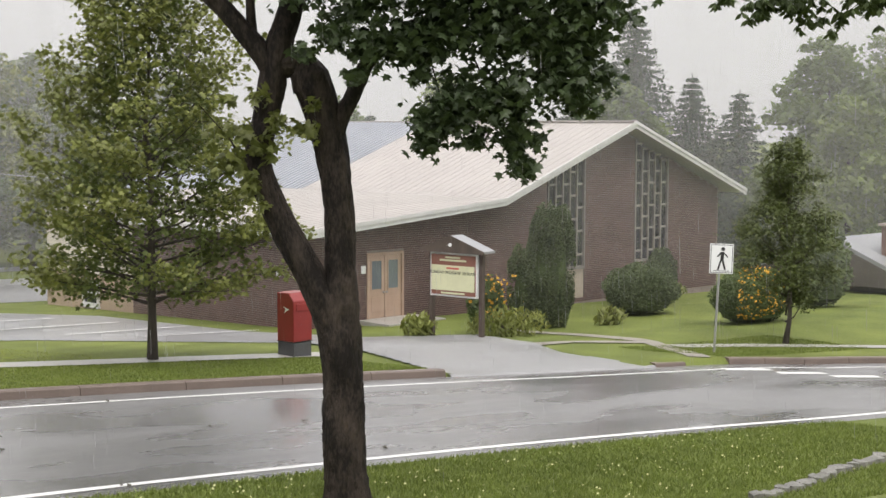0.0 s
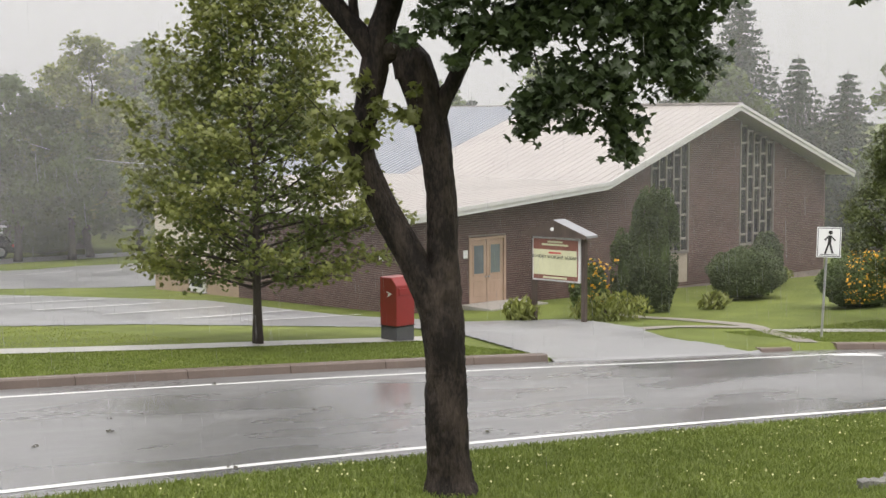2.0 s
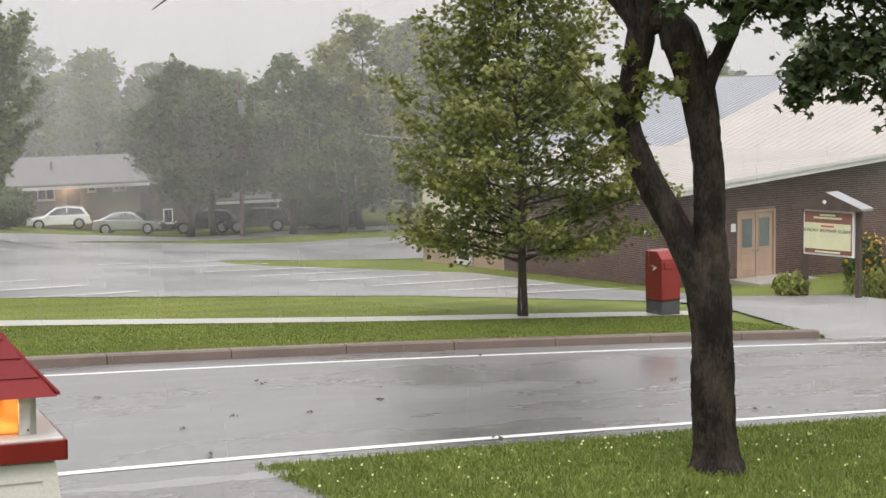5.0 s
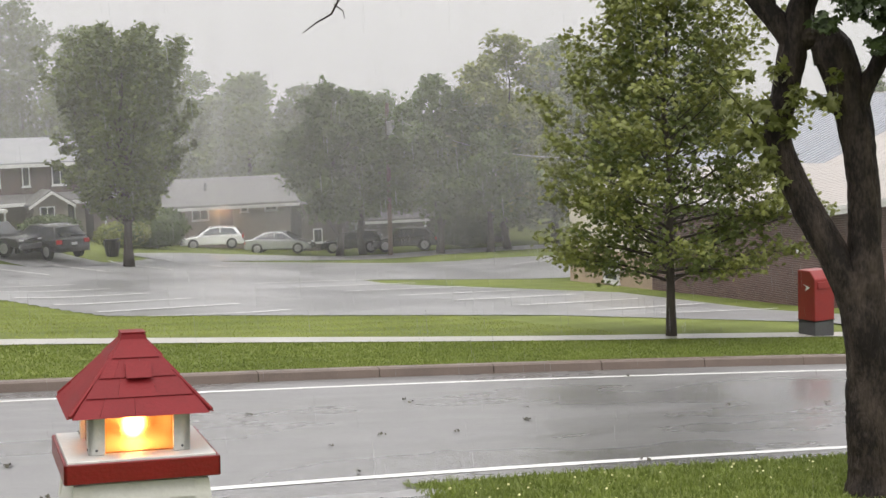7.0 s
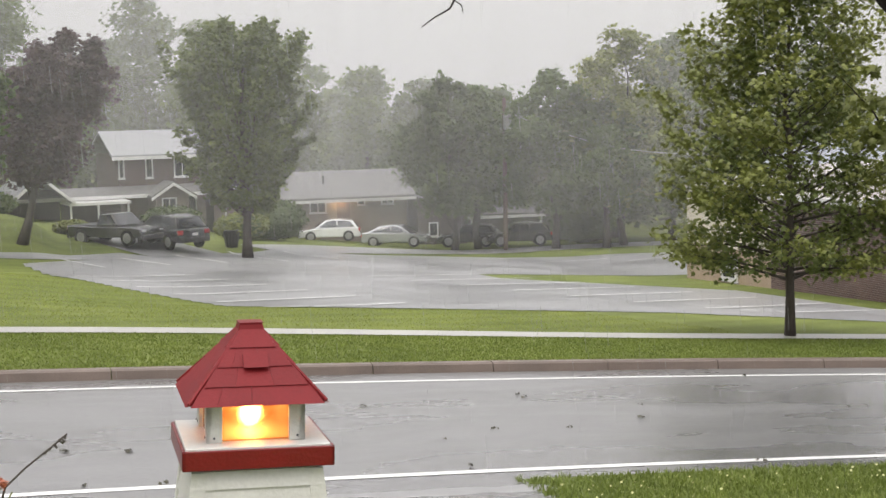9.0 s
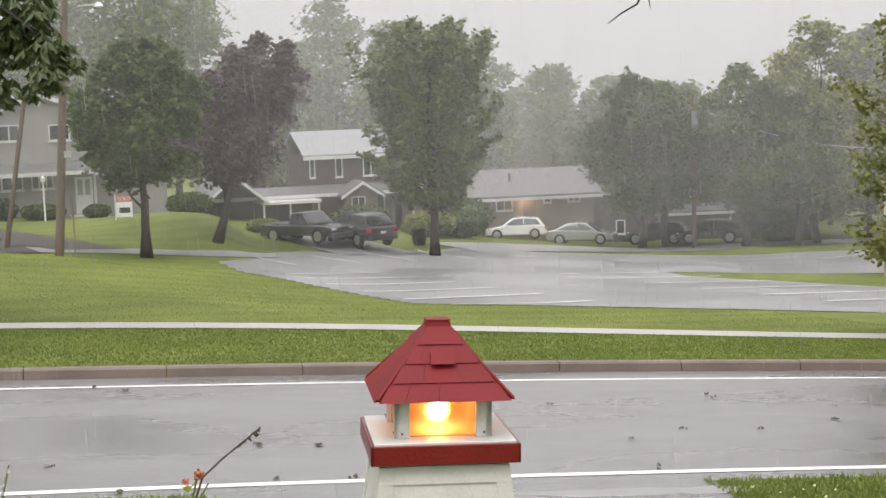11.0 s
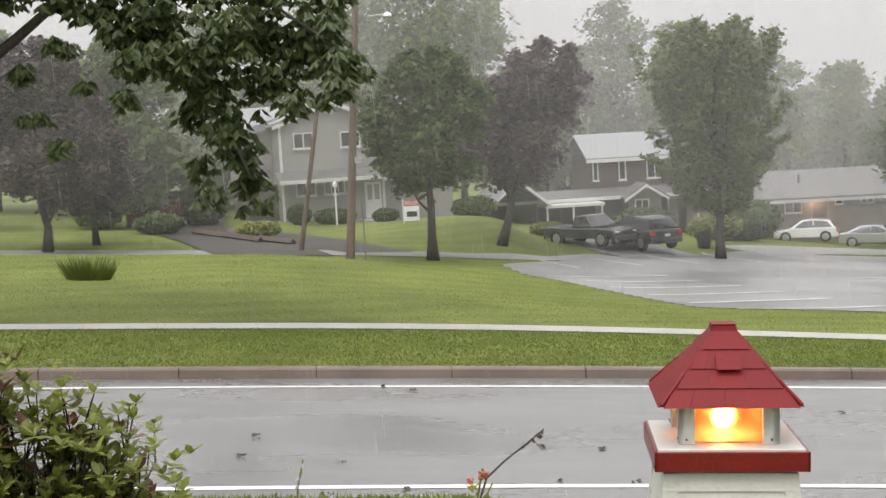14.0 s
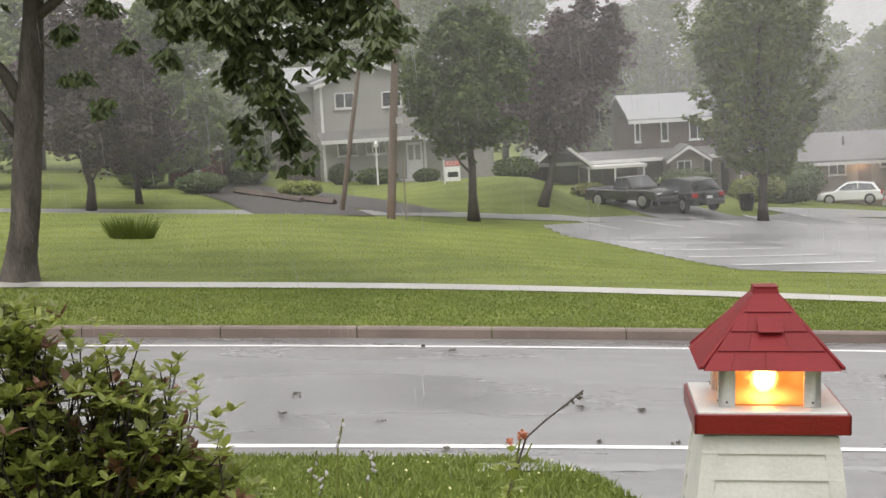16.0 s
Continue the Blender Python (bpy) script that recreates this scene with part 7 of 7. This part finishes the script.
# low stone edging in the near lawn
rs = random.Random(9)
for i in range(22):
    u = i / 21
    x, y = 14.6 + 5.6 * u, 9.75 + 0.95 * u + rs.uniform(-0.05, 0.05)
    z = ground(x, y)
    w, dp, h = rs.uniform(0.12, 0.2), rs.uniform(0.1, 0.16), rs.uniform(0.06, 0.11)
    st_ = thing("edging_stone", (x, y, z), "flat grey stone in a low lawn edging", "stone", "stone edging")
    s = Shape()
    ring = [(math.cos(a) * w * rs.uniform(0.8, 1.1), math.sin(a) * dp * rs.uniform(0.8, 1.1)) for a in np.linspace(0, 6.28, 8)[:-1]]
    s.add([(x + p, y + q, z - 0.03) for p, q in ring] + [(x + p * 0.85, y + q * 0.85, z + h * rs.uniform(0.8, 1.1)) for p, q in ring], [tuple(range(7, 14))] + [(j, (j + 1) % 7, 7 + (j + 1) % 7, 7 + j) for j in range(7)])
    part("stone", s, "rock", st_)
def lawn_edge(q):
    """Where the near lawn gives way to the driveway."""
    return 0.9 + 0.3 * (13.4 - q) if q < 13.4 else 0.9 - 0.9 * (q - 13.4)


structure("driveway", sheet(0.2, 5.6, 6.0, 14.19, 0.1, 0.15, lambda x, y: ground(x, y) + 0.012, lambda x, q: x > lawn_edge(q), along=True), "asphalt", "wet cracked asphalt driveway", smooth=True)
structure("driveway_lip", sheet(-0.2, 5.8, 13.55, 13.85, 0.3, 0.15, lambda x, y: grade(x) + 0.075 + 0.02 * noise.noise((x * 3, y, 0)), along=True), "lot", "worn wet concrete lip of the driveway")

# ---- grass ----
def blades(n, area, hmin, hmax, seed, ok=None, width=0.012):
    r = np.random.RandomState(seed)
    x0, x1, q0, q1 = area
    s = Shape()
    v, f = [], []
    for i in range(n):
        x, q = r.uniform(x0, x1), r.uniform(q0, q1)
        y = q - bow(x)
        if ok and not ok(x, q):
            continue
        z = ground(x, y)
        a, h = r.uniform(0, 6.28), r.uniform(hmin, hmax)
        lx, ly = r.normal(0, 0.5) * h, r.normal(0, 0.5) * h
        dx, dy = math.cos(a) * width, math.sin(a) * width
        o = len(v)
        v += [(x - dx, y - dy, z - 0.01), (x + dx, y + dy, z - 0.01), (x + dx * 0.7 + lx * 0.4, y + dy * 0.7 + ly * 0.4, z + h * 0.6), (x - dx * 0.7 + lx * 0.4, y - dy * 0.7 + ly * 0.4, z + h * 0.6), (x + lx, y + ly, z + h)]
        f += [(o, o + 1, o + 2, o + 3), (o + 3, o + 2, o + 4)]
    s.v, s.f = v, f
    return s


g1 = part("lawn_grass", blades(90000, (5.5, 22, 9.0, 14.15), 0.035, 0.085, 61, None, 0.008), "blade")
tagged(g1, "short wet blades of lawn grass by the road", "grass", kind="stuff")
g2 = part("lawn_grass", blades(46000, (-4, 2.4, 9.0, 14.15), 0.035, 0.085, 62, lambda x, q: x < lawn_edge(q), 0.008), "blade")
tagged(g2, "short wet blades of lawn grass by the road", "grass", kind="stuff")
g3 = part("verge_grass", blades(105000, (-10, 34, 21.55, 24.78), 0.02, 0.045, 63, lambda x, q: not 19.6 < x < 28.2, 0.010), "blade")
tagged(g3, "wet mown grass of the roadside verge", "grass", kind="stuff")
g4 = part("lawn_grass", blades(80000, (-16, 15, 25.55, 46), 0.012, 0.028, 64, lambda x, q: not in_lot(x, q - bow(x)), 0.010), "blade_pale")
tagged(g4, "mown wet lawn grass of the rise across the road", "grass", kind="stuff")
r6 = np.random.RandomState(66)
cx = r6.uniform(-3, 20, 900)
cq = r6.uniform(10.5, 13.9, 900)
keep = (cx < 0.8) | (cx > 5.6)
cl = np.array([(x, q - bow(x), ground(x, q - bow(x)) + 0.075) for x, q in zip(cx[keep], cq[keep])])
tagged(part("clover_flowers", leaf_cloud(cl, 0.028, r6, 1.0), "clover"), "tiny pale yellow clover heads in the lawn", "flower", kind="stuff")


# ---- rain ----
rain_mat = bpy.data.materials.new("falling_rain")
rain_mat.use_nodes = True
rn, rk = rain_mat.node_tree.nodes, rain_mat.node_tree.links
rn.remove(rn["Principled BSDF"])
r_diff, r_tran, r_clear = rn.new("ShaderNodeBsdfDiffuse"), rn.new("ShaderNodeBsdfTranslucent"), rn.new("ShaderNodeBsdfTransparent")
r_diff.inputs["Color"].default_value = r_tran.inputs["Color"].default_value = (0.93, 0.935, 0.93, 1)
r_a, r_b = rn.new("ShaderNodeMixShader"), rn.new("ShaderNodeMixShader")
r_a.inputs[0].default_value, r_b.inputs[0].default_value = 0.5, 0.3
rk.new(r_diff.outputs[0], r_a.inputs[1])
rk.new(r_tran.outputs[0], r_a.inputs[2])
rk.new(r_clear.outputs[0], r_b.inputs[1])
rk.new(r_a.outputs[0], r_b.inputs[2])
rk.new(r_b.outputs[0], rn["Material Output"].inputs["Surface"])


def rain(n, near, far, top, w, l, seed):
    """Falling streaks of rain in a ring sector in front of the house."""
    r = np.random.RandomState(seed)
    d = np.sqrt(r.uniform(near ** 2, far ** 2, n))
    a = np.radians(r.uniform(-66, 24, n))
    x, y = -np.sin(a) * d, np.cos(a) * d
    z = -4.0 + r.rand(n) * (top + 4.0)
    t = r.uniform(0, 6.283, n)
    wx, wy = np.cos(t) * w / 2, np.sin(t) * w / 2
    ll_ = l * r.uniform(0.6, 1.4, n)
    sx = -0.06 * ll_
    v = np.empty((n, 4, 3))
    for i, (sg, up) in enumerate(((-1, 0), (1, 0), (1, 1), (-1, 1))):
        v[:, i, 0], v[:, i, 1], v[:, i, 2] = x + sg * wx + up * sx, y + sg * wy, z + up * ll_
    s = Shape()
    s.v = v.reshape(-1, 3).tolist()
    s.f = (np.arange(n)[:, None] * 4 + np.arange(4)).tolist()
    ob = part("rain", s, rain_mat)
    return tagged(ob, "steady fall of fine grey rain", "rain", kind="stuff")


def haze_sheet_material(name, share):
    """A sheet standing in for distant rain haze: it scatters daylight over a share of its area, in upright shafts."""
    m = bpy.data.materials.new(name)
    m.use_nodes = True
    n, k = m.node_tree.nodes, m.node_tree.links
    n.remove(n["Principled BSDF"])
    tc, mp, tex = n.new("ShaderNodeTexCoord"), n.new("ShaderNodeMapping"), n.new("ShaderNodeTexNoise")
    mp.inputs["Scale"].default_value = (1, 1, 0.07)
    tex.inputs["Scale"].default_value, tex.inputs["Detail"].default_value = 0.7, 3
    amount = n.new("ShaderNodeMapRange")
    amount.inputs["From Min"].default_value, amount.inputs["From Max"].default_value = 0.3, 0.7
    amount.inputs["To Min"].default_value, amount.inputs["To Max"].default_value = share * 0.75, share * 1.25
    att = n.new("ShaderNodeAttribute")
    att.attribute_name = "thickness"
    mul = n.new("ShaderNodeMath")
    mul.operation = "MULTIPLY"
    di, tr, cl = n.new("ShaderNodeBsdfDiffuse"), n.new("ShaderNodeBsdfTranslucent"), n.new("ShaderNodeBsdfTransparent")
    di.inputs["Color"].default_value = tr.inputs["Color"].default_value = (0.93, 0.93, 0.92, 1)
    a, b = n.new("ShaderNodeMixShader"), n.new("ShaderNodeMixShader")
    a.inputs[0].default_value = 0.5
    k.new(tc.outputs["Object"], mp.inputs["Vector"])
    k.new(mp.outputs[0], tex.inputs["Vector"])
    k.new(tex.outputs["Fac"], amount.inputs["Value"])
    k.new(amount.outputs[0], mul.inputs[0])
    k.new(att.outputs["Fac"], mul.inputs[1])
    k.new(di.outputs[0], a.inputs[1])
    k.new(tr.outputs[0], a.inputs[2])
    k.new(mul.outputs[0], b.inputs[0])
    k.new(cl.outputs[0], b.inputs[1])
    k.new(a.outputs[0], b.inputs[2])
    k.new(b.outputs[0], n["Material Output"].inputs["Surface"])
    return m


def rain_haze_sheet(dist, share, seed):
    """A wavering see-through sheet added across the view as haze, fading at its foot so no edge shows."""
    s = Shape()
    thick = []
    heights = ((0.05, 0.0), (0.7, 0.35), (1.8, 0.8), (3.5, 1.0), (12, 1.0), (26, 0.8), (40, 0.0))
    cols = 150
    for i in range(cols + 1):
        a = radians(-75 + 108 * i / cols)
        d = dist + 3.0 * noise.noise((i * 0.05, seed, 0)) + 1.0 * noise.noise((i * 0.2, seed, 5))
        x, y = -math.sin(a) * d, math.cos(a) * d
        z = ground(x, y)
        for h, t in heights:
            s.v.append((x, y, z + h))
            thick.append(t)
    n = len(heights)
    s.f = [(i * n + j, (i + 1) * n + j, (i + 1) * n + j + 1, i * n + j + 1) for i in range(cols) for j in range(n - 1)]
    ob = part("rain_haze_sheet", s, haze_sheet_material("distant_haze", share), smooth=True)
    ob.data.attributes.new("thickness", "FLOAT", "POINT").data.foreach_set("value", thick)
    return tagged(ob, "translucent grey sheet standing in for rain haze, fading near the ground", "rain", kind="stuff")


# Six see-through sheets imitate the haze of the distance, mostly denser farther out.
for k, (dist, share) in enumerate(((41, 0.04), (50, 0.05), (61, 0.045), (74, 0.055), (88, 0.12), (98, 0.15))):
    rain_haze_sheet(dist, share, 3.7 * k)
rain(2600, 7, 24, 8, 0.0022, 0.16, 71)
rain(5000, 20, 55, 11, 0.0045, 0.4, 72)
